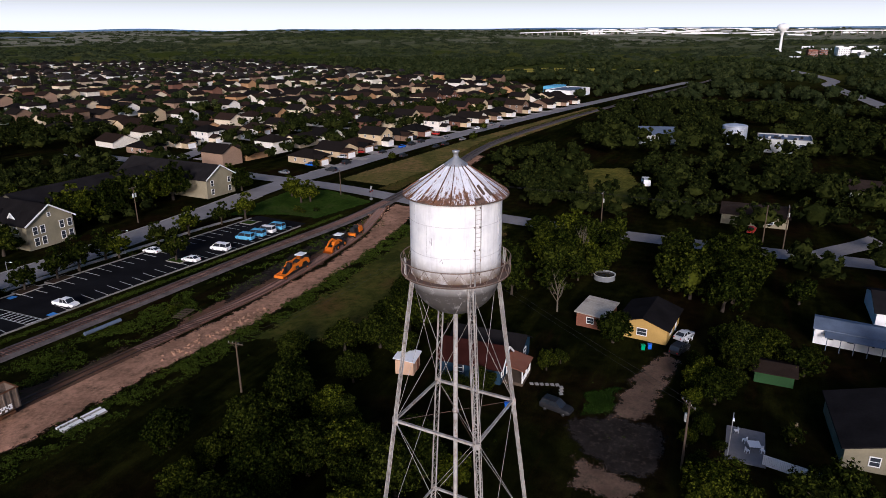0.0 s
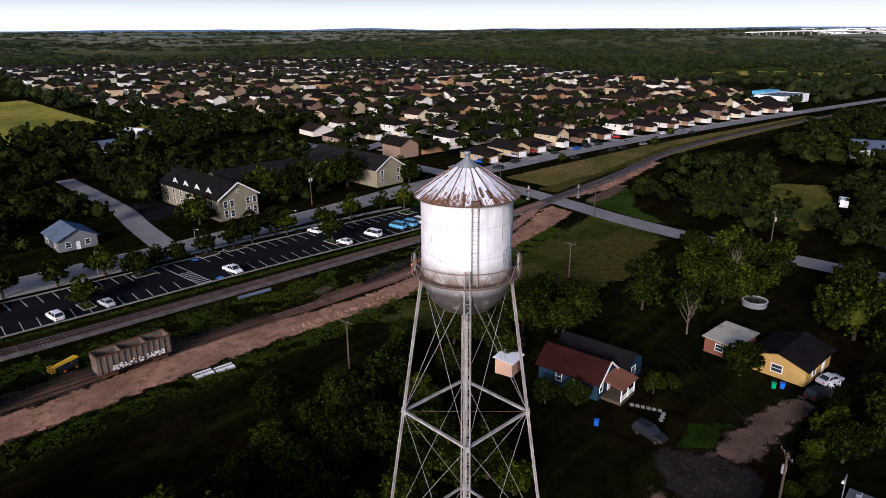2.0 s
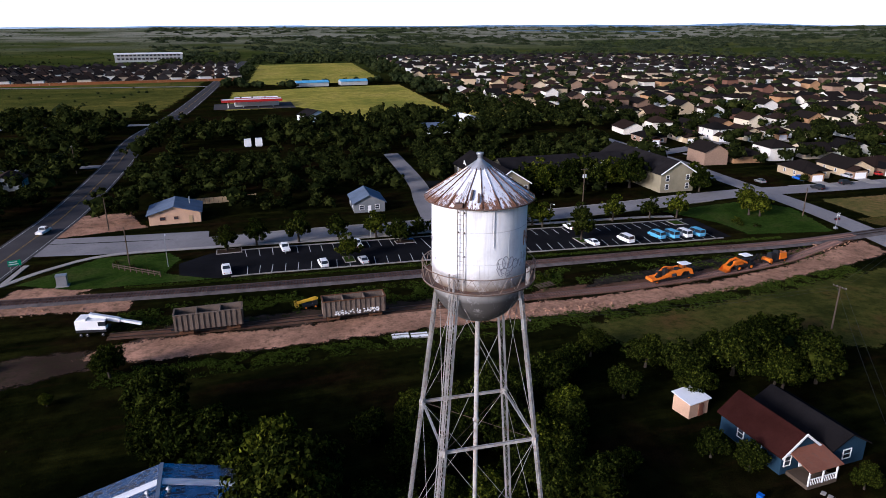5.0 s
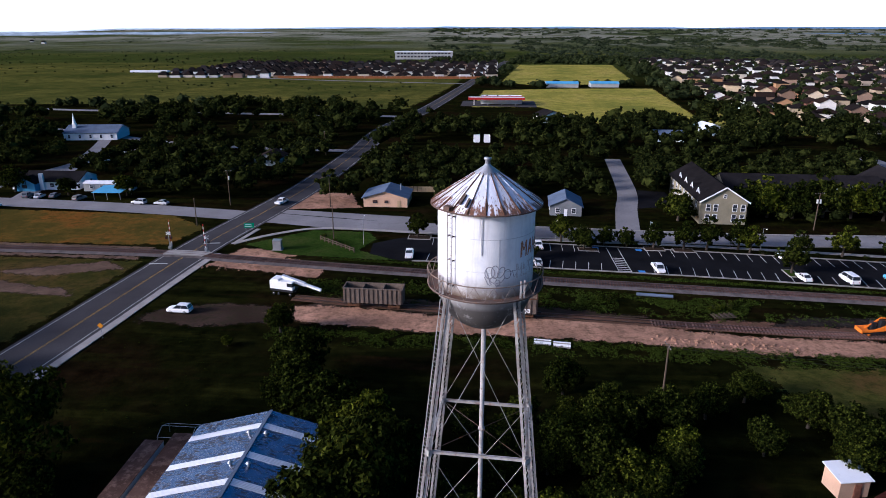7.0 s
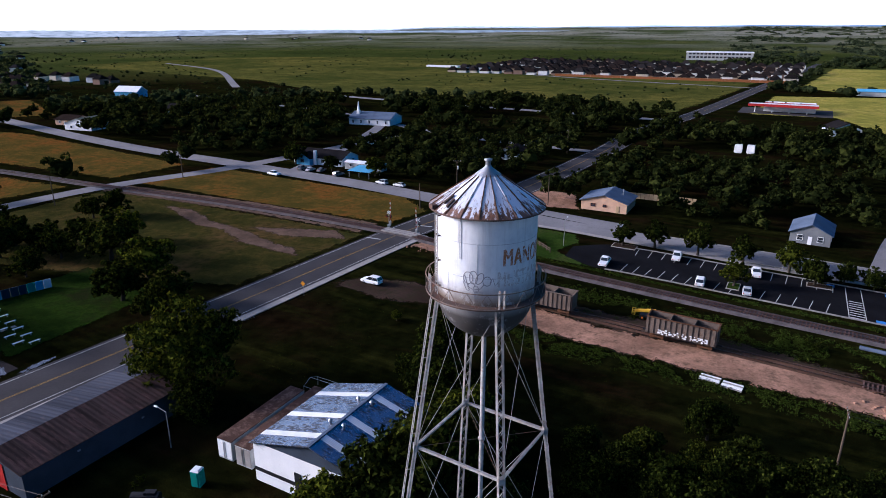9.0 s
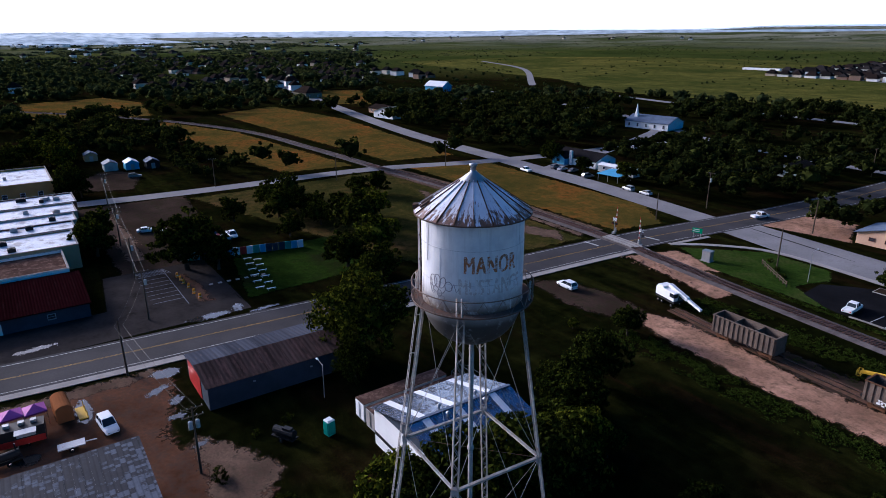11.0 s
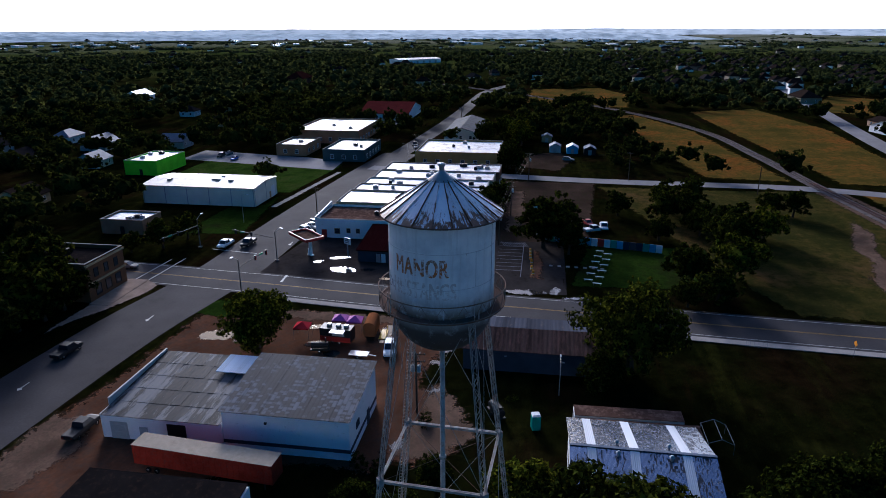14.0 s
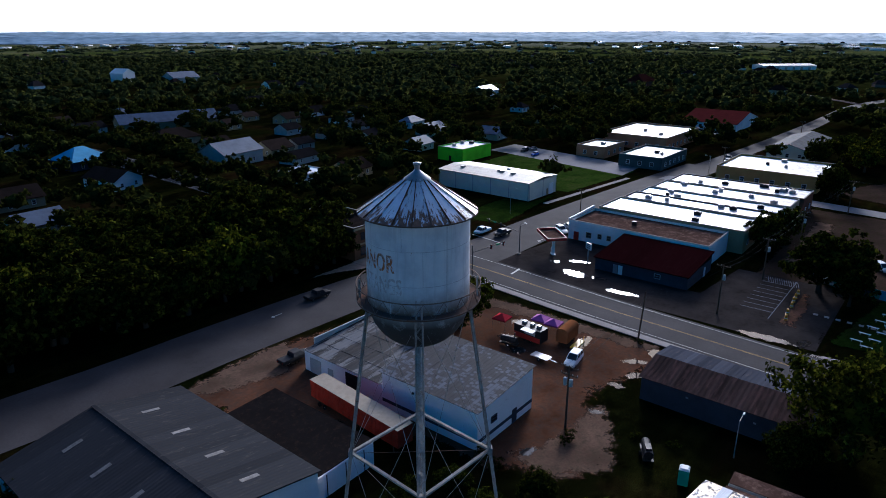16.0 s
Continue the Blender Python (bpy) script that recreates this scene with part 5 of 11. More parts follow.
for z in STRUTS:
    for k in range(4):
        p, q = leg_at(k, z), leg_at((k + 1) % 4, z)
        s = Geo()
        s.bar(p, q, 0.05, 0.24)
        s.bar(p + Vector((0, 0, 0.11)), q + Vector((0, 0, 0.11)), 0.2, 0.02)
        part("strut", s, M["legpaint"], tower)
        plate = Geo()
        plate.box(p.x, p.y, p.z - 0.25, 0.32, 0.46, 0.5, LEG0 + 90 * k)
        part("gusset", plate, M["legpaint"], tower)
levels = [ZL - 0.4, *STRUTS, 0.6]
for hi, lo in zip(levels, levels[1:]):
    for k in range(4):
        for a, b in ((k, (k + 1) % 4), ((k + 1) % 4, k)):
            s = Geo()
            s.tube(leg_at(a, hi), leg_at(b, lo), 0.016, n=6)
            part("tie_rod", s, M["legpaint"], tower)
g = Geo()
g.tube((0, 0, -0.1), (0, 0, ZB - R + 0.3), 0.17, n=14)
g.turned([(0.3, 0), (0.3, 0.7), (0.17, 0.8)], 14)
for z in STRUTS:
    g.turned([(0.17, z - 0.12), (0.24, z - 0.1), (0.24, z + 0.1), (0.17, z + 0.12)], 14)
part("riser_pipe", g, M["legpaint"], tower, "pale steel riser pipe", smooth=True)
for z in STRUTS:
    for k in range(4):
        s = Geo()
        s.tube((0, 0, z), leg_at(k, z), 0.018, n=5)
        part("spider_rod", s, M["gallery"], tower)


def wrapped(text, cap, width, az, z, mat, label, lift=0.012):
    """Lettering of the given cap height and width bent round the tank, centred on az degrees."""
    cu = bpy.data.curves.new("lettering", "FONT")
    cu.body, cu.size, cu.align_x, cu.space_character = text, cap / 0.73, "CENTER", 1.1
    tmp = new("lettering_form", cu)
    me = bpy.data.meshes.new_from_object(tmp.evaluated_get(bpy.context.evaluated_depsgraph_get()))
    bpy.data.objects.remove(tmp)
    bm = bmesh.new()
    # three coats side by side give the heavy strokes
    for k in range(3):
        for v in me.vertices:
            v.co = (v.co.x + (0.065 if k else -0.065), v.co.y + 0.012 * (k - 1), 0.004 * k)
        bm.from_mesh(me)
    bmesh.ops.triangulate(bm, faces=bm.faces[:])
    w = max(v.co.x for v in bm.verts)
    mid = (w + min(v.co.x for v in bm.verts)) / 2
    half = w - mid
    x = mid - half
    while x < w:
        bmesh.ops.bisect_plane(bm, geom=bm.verts[:] + bm.edges[:] + bm.faces[:], plane_co=(x, 0, 0), plane_no=(1, 0, 0))
        x += 0.1
    for v in bm.verts:
        a = radians(az) + (v.co.x - mid) * width / (2 * half) / R
        r = R + lift + v.co.z
        v.co = (r * math.cos(a), r * math.sin(a), z + v.co.y)
    me2 = bpy.data.meshes.new("lettering")
    bm.to_mesh(me2)
    bm.free()
    me2.materials.append(mat)
    return part("lettering", me2, mat, tower, label)


wrapped("MANOR", 1.12, 3.45, -15, 38.55, M["lettering"], "faded painted town name")
wrapped("MUSTANGS", 1.05, 4.2, -14, 37.2, M["ghost"], "faint grey painted team name", 0.008)


def sprayed(strokes):
    """Open or closed strokes of spray paint on the shell; each is a list of azimuth and height."""
    for pts in strokes:
        g, vs = Geo(), []
        for i, (a, z) in enumerate(pts):
            (a0, z0), (a1, z1) = pts[max(i - 1, 0)], pts[min(i + 1, len(pts) - 1)]
            dx, dz = radians(a1 - a0) * R, z1 - z0
            k = 0.024 / (math.hypot(dx, dz) + 1e-9)
            for s in (-1, 1):
                vs += [polar(R + lift, radians(a) - s * dz * k / R, z + s * dx * k) for lift in (0.002, 0.014)]
        n = len(pts)
        for i in range(n - 1):
            o = 4 * i
            g.f += [(o + 1, o + 3, o + 7, o + 5), (o, o + 4, o + 6, o + 2), (o, o + 1, o + 5, o + 4), (o + 2, o + 6, o + 7, o + 3)]
        g.v, g.m = vs, [0] * len(g.f)
        part("spray_stroke", g, M["spray"], tower, "grey sprayed loop on the shell")


def loop(az, z, ra, rz, n=16, turn=1.0, skew=0.0):
    return [(az + ra * math.cos(2 * math.pi * turn * i / n) + skew * math.sin(2 * math.pi * turn * i / n), z + rz * math.sin(2 * math.pi * turn * i / n)) for i in range(n + 1)]


sprayed([loop(-84, 37.75, 5.5, 0.38), loop(-78, 37.8, 4.5, 0.42), loop(-71, 37.75, 4.0, 0.36, skew=2), loop(-63, 37.6, 4.5, 0.3), [(-88, 37.9), (-84, 37.2), (-78, 37.0), (-70, 37.1), (-66, 37.4)],
         loop(-75, 37.05, 3.0, 0.22), [(-76, 36.9), (-68, 36.9), (-68, 36.45), (-76, 36.45), (-76, 36.9)], [(-60, 37.5), (-57, 37.8), (-54, 37.3), (-50, 37.6)], loop(-80, 37.2, 4, 0.25, turn=0.7), [(-90, 37.5), (-86, 37.0), (-83, 36.9)]])
sprayed([[(-187, 39.1), (-186.4, 38.6)], [(-189, 38.9), (-188.6, 38.7)], [(-176, 37.5), (-174, 37.7), (-172, 37.4)]])


# ---- buildings ----
WIN = {}


def window_meshes(w, h, frame_mat):
    key = (w, h, frame_mat)
    if key not in WIN:
        f = Geo()
        t = 0.1
        f.box(0, 0, -h / 2 - t, w + 2 * t, 0.14, t)
        f.box(0, 0, h / 2, w + 2 * t, 0.14, t)
        for s in (-1, 1):
            f.box(s * (w + t) / 2, 0, -h / 2, t, 0.14, h)
        f.box(0, 0, -0.025, w, 0.1, 0.05)
        p = Geo()
        p.box(0, 0.02, -h / 2, w, 0.05, h)
        WIN[key] = f.mesh("window", M[frame_mat]), p.mesh("pane", M["glass"])
    return WIN[key]


DOOR = {}


def door_mesh(w, h, mat):
    if (w, h, mat) not in DOOR:
        g = Geo()
        g.box(0, 0, 0, w, 0.12, h)
        for z in (0.15, 0.55):
            g.box(0, -0.07, z * h, w * 0.7, 0.04, 0.28 * h)
        DOOR[(w, h, mat)] = g.mesh("door", M[mat])
    return DOOR[(w, h, mat)]


FACE = {"s": 0, "e": 90, "n": 180, "w": 270}


def on_face(face, sx, sy, u, z):
    """A pose on a wall of a box-shaped house; u runs along the wall."""
    rz = FACE[face]
    half = sy / 2 if face in "sn" else sx / 2
    return pose(0, 0, 0, 0, 0, rz) @ pose(u, -half - 0.04, z)


def openings(root, sx, sy, items):
    """items: (kind, face, u, z, w, h, material)"""
    for kind, face, u, z, w, h, mt in items:
        m = on_face(face, sx, sy, u, z)
        if kind == "window":
            f, p = window_meshes(w, h, mt)
            ob = part("window", f, None, root, at=m)
            part("pane", p, None, ob)
        else:
            part(kind, door_mesh(w, h, mt), None, root, at=m)


def row_of(face, n, span, z, w, h, mt="white", kind="window"):
    return [(kind, face, -span / 2 + span * (i + 0.5) / n, z, w, h, mt) for i in range(n)]


def walls(sx, sy, h, t=0.25):
    g = Geo()
    vs = []
    for z in (0, h):
        for o in (0, t):
            vs += [(u * (sx / 2 - o), v * (sy / 2 - o), z) for u, v in ((-1, -1), (1, -1), (1, 1), (-1, 1))]
    fs = []
    for i in range(4):
        j = (i + 1) % 4
        fs += [(i, j, 8 + j, 8 + i), (4 + j, 4 + i, 12 + i, 12 + j), (8 + i, 8 + j, 12 + j, 12 + i), (j, i, 4 + i, 4 + j)]
    return g.add(vs, fs)


def roof_slab(g, pts, t=0.18, mat=0):
    n = len(pts)
    g.add(list(pts) + [(x, y, z - t) for x, y, z in pts], [tuple(range(n)), tuple(range(2 * n - 1, n - 1, -1))] + [(i, n + i, n + (i + 1) % n, (i + 1) % n) for i in range(n)], mat)


def gable_parts(root, sx, sy, eave, ridge, wall, roof, over=0.45, roof_label="", axis="y"):
    """Walls with gable ends and two roof slopes; the ridge runs along the axis."""
    g = walls(sx, sy, eave)
    if axis == "y":
        for s in (-1, 1):
            y0, y1 = s * sy / 2, s * (sy / 2 - 0.25)
            g.add([(-sx / 2, y0, eave), (sx / 2, y0, eave), (0, y0, ridge), (-sx / 2, y1, eave), (sx / 2, y1, eave), (0, y1, ridge)], [(0, 1, 2), (5, 4, 3), (0, 2, 5, 3), (1, 4, 5, 2)])
    else:
        for s in (-1, 1):
            x0, x1 = s * sx / 2, s * (sx / 2 - 0.25)
            g.add([(x0, -sy / 2, eave), (x0, sy / 2, eave), (x0, 0, ridge), (x1, -sy / 2, eave), (x1, sy / 2, eave), (x1, 0, ridge)], [(0, 1, 2), (5, 4, 3), (0, 2, 5, 3), (1, 4, 5, 2)])
    part("wall", g, M[wall], root)
    g = Geo()
    half = sx / 2 if axis == "y" else sy / 2
    long = sy / 2 + over if axis == "y" else sx / 2 + over
    drop = (ridge - eave) / half * over
    for s in (-1, 1):
        a, b = s * (half + over), s * 0.0
        z0, z1 = eave - drop + 0.14, ridge + 0.14
        pts = [(a, -long, z0), (b, -long, z1), (b, long, z1), (a, long, z0)]
        if axis == "x":
            pts = [(y, x, z) for x, y, z in pts]
        roof_slab(g, pts)
    return part("roof", g, M[roof], root, roof_label)


def hip_parts(root, sx, sy, eave, ridge, wall, roof, over=0.5):
    part("wall", walls(sx, sy, eave), M[wall], root)
    g = Geo()
    a, b = sx / 2 + over, sy / 2 + over
    if a >= b:
        r = [(-(a - b * 0.9), 0), (a - b * 0.9, 0)]
    else:
        r = [(0, -(b - a * 0.9)), (0, b - a * 0.9)]
    z0, z1 = eave - 0.05, ridge
    c = [(-a, -b, z0), (a, -b, z0), (a, b, z0), (-a, b, z0)]
    p, q = (*r[0], z1), (*r[1], z1)
    if a >= b:
        fs = [(0, 1, 5, 4), (1, 2, 5), (2, 3, 4, 5), (3, 0, 4)]
    else:
        fs = [(0, 1, 4), (1, 2, 5, 4), (2, 3, 5), (3, 0, 4, 5)]
    g.add(c + [p, q], fs)
    g.add([(x, y, z - 0.02) for x, y, z in c], [(3, 2, 1, 0)])
    for i in range(4):
        g.bar(c[i], c[(i + 1) % 4], 0.08, 0.2)
    return part("roof", g, M[roof], root)


def flat_parts(root, sx, sy, h, wall, roof, parapet=0.5, units=0, seed=0):
    part("wall", walls(sx, sy, h + parapet), M[wall], root)
    g = Geo()
    g.box(0, 0, h - 0.2, sx - 0.5, sy - 0.5, 0.2)
    top = part("roof", g, M[roof], root)
    g = Geo()
    for y in (-1, 1):
        g.box(0, y * (sy / 2 - 0.13), h + parapet, sx + 0.1, 0.36, 0.07)
    for x in (-1, 1):
        g.box(x * (sx / 2 - 0.13), 0, h + parapet, 0.36, sy - 0.62, 0.07)
    part("coping", g, M["concrete"], root)
    r = random.Random(seed)
    for _ in range(units):
        u = Geo()
        x, y, s = r.uniform(-0.35, 0.35) * sx, r.uniform(-0.4, 0.42) * sy, r.uniform(0.8, 1.5)
        u.box(x, y, h, s, s * 1.2, 0.9)
        u.tube((x, y, h + 0.9), (x, y, h + 1.0), s * 0.35, n=12)
        part("air_conditioner", u, M["steel"] if r.random() < 0.5 else M["black"], top)
    return top


BLOCKS = []


def root_at(name, x0, x1, y0, y1, label, category, rz=0, group=""):
    BLOCKS.append((x0, x1, y0, y1))
    return thing(name, pose((x0 + x1) / 2, (y0 + y1) / 2, 0, 0, 0, rz), label, category, group), x1 - x0, y1 - y0


# metal shed with translucent stripes
b, sx, sy = root_at("metal_shed", -35.0, -17.0, 10.6, 25.4, "tall gabled metal shed with white roof stripes and white walls", "shed")
M["shedroof"] = patchy_sheet("weathered_blue_grey_sheet", (0.42, 0.47, 0.6), (0.035, 0.04, 0.056), 0.36, 0.2, 0.13, 0.4, 0.5, 0.85)
M["stripesheet"] = ribbed("white_translucent_sheet", (0.78, 0.8, 0.84), 1, 0.2, 0.45, 0.0, (0.6, 0.62, 0.66), 0.25, 0.12)
part("wall", walls(sx, sy, 5.5), M["white"], b)
for s in (-1, 1):
    g = Geo()
    y0, y1 = s * sy / 2, s * (sy / 2 - 0.2)
    g.add([(-sx / 2, y0, 5.5), (sx / 2, y0, 5.5), (0, y0, 7.85), (-sx / 2, y1, 5.5), (sx / 2, y1, 5.5), (0, y1, 7.85)], [(0, 1, 2), (5, 4, 3), (0, 2, 5, 3), (1, 4, 5, 2)])
    part("gable", g, M["navy"], b, "dark navy gable panel")
HIP, DROP = sx / 2 + 0.3, 2.5 / (sx / 2)
for s, nm in ((-1, "west"), (1, "east")):
    g = Geo()
    roof_slab(g, [(s * HIP, -sy / 2 - 0.4, 8.0 - DROP * HIP), (0, -sy / 2 - 0.4, 8.0), (0, sy / 2 + 0.4, 8.0), (s * HIP, sy / 2 + 0.4, 8.0 - DROP * HIP)], 0.12)
    slope = part("roof_slope", g, M["shedroof"], b)
    for y in (-5.4, -0.8, 4.7):
        g = Geo()
        roof_slab(g, [(s * (HIP - 0.1), y - 0.5, 8.05 - DROP * (HIP - 0.1)), (s * 0.25, y - 0.5, 8.05 - DROP * 0.25), (s * 0.25, y + 0.5, 8.05 - DROP * 0.25), (s * (HIP - 0.1), y + 0.5, 8.05 - DROP * (HIP - 0.1))], 0.04)
        part("translucent_panel", g, M["stripesheet"], slope)
    for y in (-2.6, 3.0):
        g = Geo()
        x = s * 1.0
        g.tube((x, y, 7.6), (x, y, 8.15), 0.16, n=10)
        g.tube((x, y, 8.15), (x, y, 8.4), 0.3, 0.1, n=10)
        part("roof_vent", g, M["steel"], slope)
g = Geo()
g.bar((0, -sy / 2 - 0.42, 8.06), (0, sy / 2 + 0.42, 8.06), 0.4, 0.05)
part("ridge_cap", g, M["bluetin"], b)
g = Geo()
g.box(0, -sy / 2 - 0.02, 1.5, sx, 0.05, 0.5)
part("wall_band", g, M["black"], b)
openings(b, sx, sy, [("door", "s", -2.2, 0, 1.0, 3.4, "black"), ("door", "s", 3.5, 0, 3.2, 3.4, "greywall")])


def box_trailer(x0, x1, y0, y1, h, doors, label):
    """An old road trailer body standing on the ground, doors to the south."""
    b, sx, sy = root_at("box_trailer", x0, x1, y0, y1, label, "trailer", 1.5, "old box trailers")
    part("side_wall", walls(sx, sy, h - 0.1, 0.08), M["greywall"], b)
    g = Geo()
    g.box(0, 0, h - 0.1, sx + 0.06, sy + 0.06, 0.1)
    part("roof", g, M["brownroof"], b, "rust-brown sheet roof")
    for s in (-1, 1):
        g = Geo()
        g.box(s * sx * 0.245, -sy / 2 - 0.03, 0.25, sx * 0.46, 0.06, h - 0.5)
        dr = part("door", g, M[doors], b)
        g = Geo()
        g.tube((s * 0.16, -sy / 2 - 0.09, 0.3), (s * 0.16, -sy / 2 - 0.09, h - 0.3), 0.025, n=6)
        part("lock_rod", g, M["steel"], dr)
    for i in range(9):
        g = Geo()
        g.box(-sx / 2 - 0.03, -sy / 2 + sy * (i + 0.5) / 9, 0.15, 0.06, 0.12, h - 0.3)
        part("rib", g, M["greywall"], b)


box_trailer(-42.6, -40.2, 11.6, 25.7, 2.9, "white", "old box trailer with stained white doors and rusty roof")
box_trailer(-39.5, -37.0, 11.6, 27.4, 2.9, "concrete", "old grey box trailer with weathered doors and rusty roof")
b = thing("pipe_frame", pose(-40.5, 30, 0), "bare bent pipe frame standing in grass", "frame")
g = Geo()
for x in (-2.3, 2.3):
    for y in (-1.6, 1.6):
        g.tube((x, y, 0), (x, y, 1.4), 0.035, n=6)
        g.tube((x, y, 1.4), (x, 0, 2.1), 0.035, n=6)
for y, z in ((-1.6, 1.4), (1.6, 1.4), (0, 2.1)):
    g.tube((-2.3, y, z), (2.3, y, z), 0.035, n=6)
part("frame", g, M["steel"], b)

# long dark hall
def sheet_roof(parent, quad, n, mat, label="", th=0.07):
    """A roof slope of separate metal sheets, each laid a little unevenly."""
    a, b, c, d = [Vector(p) for p in quad]
    r = random.Random(n)
    for i in range(n):
        t0, t1 = i / n, (i + 1) / n - 0.006 / n
        up = Vector((0, 0, r.uniform(0.0, 0.02) + (0.012 if i % 2 else 0)))
        q = [a.lerp(d, t0) + up, b.lerp(c, t0) + up, b.lerp(c, t1) + up, a.lerp(d, t1) + up]
        g = Geo()
        g.add(q + [p - Vector((0, 0, th)) for p in q], [(3, 2, 1, 0), (4, 5, 6, 7), (0, 1, 5, 4), (1, 2, 6, 5), (2, 3, 7, 6), (3, 0, 4, 7)])
        part("roof_sheet", g, mat, parent, label)


b, sx, sy = root_at("dark_hall", -67.0, -55.3, -5.3, 16.2, "long dark blue metal hall with a rusty streaked roof", "hall")
M["hallroofa"] = ribbed("grey_streaked_sheet", (0.07, 0.075, 0.095), 1, 0.7, 0.7, 0.0, (0.10, 0.085, 0.085), 0.3, 0.35)
M["hallroofb"] = ribbed("brown_streaked_sheet", (0.06, 0.042, 0.038), 1, 0.7, 0.7, 0.0, (0.085, 0.05, 0.045), 0.6, 0.4)
part("wall", walls(sx, sy, 3.7), M["navy"], b)
sheet_roof(b, [(-6.2, -11.1, 3.9), (0, -11.1, 4.9), (0, 11.1, 4.9), (-6.2, 11.1, 3.9)], 11, M["hallroofa"], "grey streaked metal sheet")
sheet_roof(b, [(0.02, -11.1, 4.9), (6.3, -11.1, 3.8), (6.3, 11.1, 3.8), (0.02, 11.1, 4.9)], 26, M["hallroofb"], "brown streaked metal sheet")
for s in (-1, 1):
    g = Geo()
    y = s * (sy / 2 - 0.12)
    g.add([(-5.85, y - 0.1, 3.7), (5.85, y - 0.1, 3.7), (0, y - 0.1, 4.75), (-5.85, y + 0.1, 3.7), (5.85, y + 0.1, 3.7), (0, y + 0.1, 4.75)], [(0, 1, 2), (5, 4, 3), (0, 2, 5, 3), (1, 4, 5, 2)])
    part("gable", g, M["navy"], b)
g = Geo()
g.box(-1.5, -sy / 2 - 0.06, 0, 7.0, 0.08, 3.6)
part("front_panel", g, M["red"], b, "bright red front cladding")
g = Geo()
g.box(5.9, -4, 2.6, 0.15, 0.35, 0.2)
g.box(5.9, 5, 2.2, 0.15, 0.35, 0.2)
part("wall_light", g, M["steel"], b)

# white warehouse with blue band, and the older store joined to it
b, sx, sy = root_at("white_warehouse", -43.0, -29.8, -33.2, -16.4, "white warehouse with a blue wall band and patchy metal roof", "warehouse")
M["whroof"] = patchy_sheet("patchy_grey_sheet", (0.05, 0.05, 0.056), (0.125, 0.138, 0.17), 0.4, 0.7, 0.6, 0.42, 0.09, spec=0.05)
part("wall", walls(sx, sy, 5.6), M["white"], b)
sheet_roof(b, [(-7.0, -8.7, 6.9), (7.0, -8.7, 5.9), (7.0, 8.7, 5.9), (-7.0, 8.7, 6.9)], 19, M["whroof"], "patchy grey metal sheet")
g = Geo()
for s in (-1, 1):
    y = s * (sy / 2 - 0.12)
    g.add([(-6.6, y - 0.1, 5.6), (6.6, y - 0.1, 5.6), (6.6, y - 0.1, 5.78), (-6.6, y - 0.1, 6.7), (-6.6, y + 0.1, 5.6), (6.6, y + 0.1, 5.6), (6.6, y + 0.1, 5.78), (-6.6, y + 0.1, 6.7)], [(0, 1, 2, 3), (7, 6, 5, 4), (0, 4, 5, 1), (2, 6, 7, 3)])
g.box(-6.5, 0, 5.6, 0.2, 16.7, 1.15)
part("upper_wall", g, M["white"], b)
g = Geo()
g.box(0, sy / 2 + 0.03, 1.1, sx + 0.1, 0.06, 0.5)
g.box(sx / 2 + 0.03, 0, 1.1, 0.06, sy + 0.12, 0.5)
part("wall_band", g, M["navy"], b, "dark blue painted band")
g = Geo()
g.box(sx / 2 + 0.12, -2.5, 4.4, 0.22, 0.3, 0.25)
part("wall_light", g, M["black"], b)
openings(b, sx, sy, [("door", "n", 2.0, 0, 1.1, 2.2, "navy"), ("window", "n", -3, 3.2, 1.2, 0.8, "navy")])
b, sx, sy = root_at("old_store", -46.4, -30.0, -50.6, -33.5, "low white store with a rusty stained tin roof and parapet", "store")
M["palesheet"] = ribbed("pale_blue_sheet", (0.56, 0.64, 0.76), 1, 0.3, 0.5, 0.0, (0.46, 0.54, 0.66), 0.2, 0.2)
M["oldtin"] = ribbed("stained_tin", (0.042, 0.042, 0.044), 1, 0.9, 0.6, 0.0, (0.045, 0.038, 0.035), 0.55, 0.4, (0.13, 0.13, 0.135), spec=0.04)
part("wall", walls(sx, sy, 3.6), M["white"], b)
for i in range(5):
    x0, x1 = -8.0 + 3.3 * i, -8.0 + 3.3 * (i + 1) + 0.12
    z0, z1 = 4.5 - 0.16 * i, 4.5 - 0.16 * (i + 1)
    sheet_roof(b, [(x0, -8.3, z0 - 0.02), (x1, -8.3, z1 + 0.012), (x1, 8.4, z1 + 0.012), (x0, 8.4, z0 - 0.02)], 13 + i % 2, M["oldtin"], "stained tin sheet")
g = Geo()
g.box(-1.0, -8.45, 3.6, 14.4, 0.25, 1.2)
part("parapet", g, M["greywall"], b)
g = Geo()
roof_slab(g, [(-7.2, 2.6, 5.1), (-2.4, 2.6, 4.9), (-2.4, 7.6, 4.9), (-7.2, 7.6, 5.1)], 0.1)
part("skylight_canopy", g, M["palesheet"], b, "pale blue sheet canopy")
openings(b, sx, sy, [("door", "e", 2.2, 0, 2.6, 2.9, "black"), ("door", "e", -2.5, 0, 1.2, 2.1, "greywall"), ("door", "e", -6, 0, 2.5, 2.6, "greywall")])

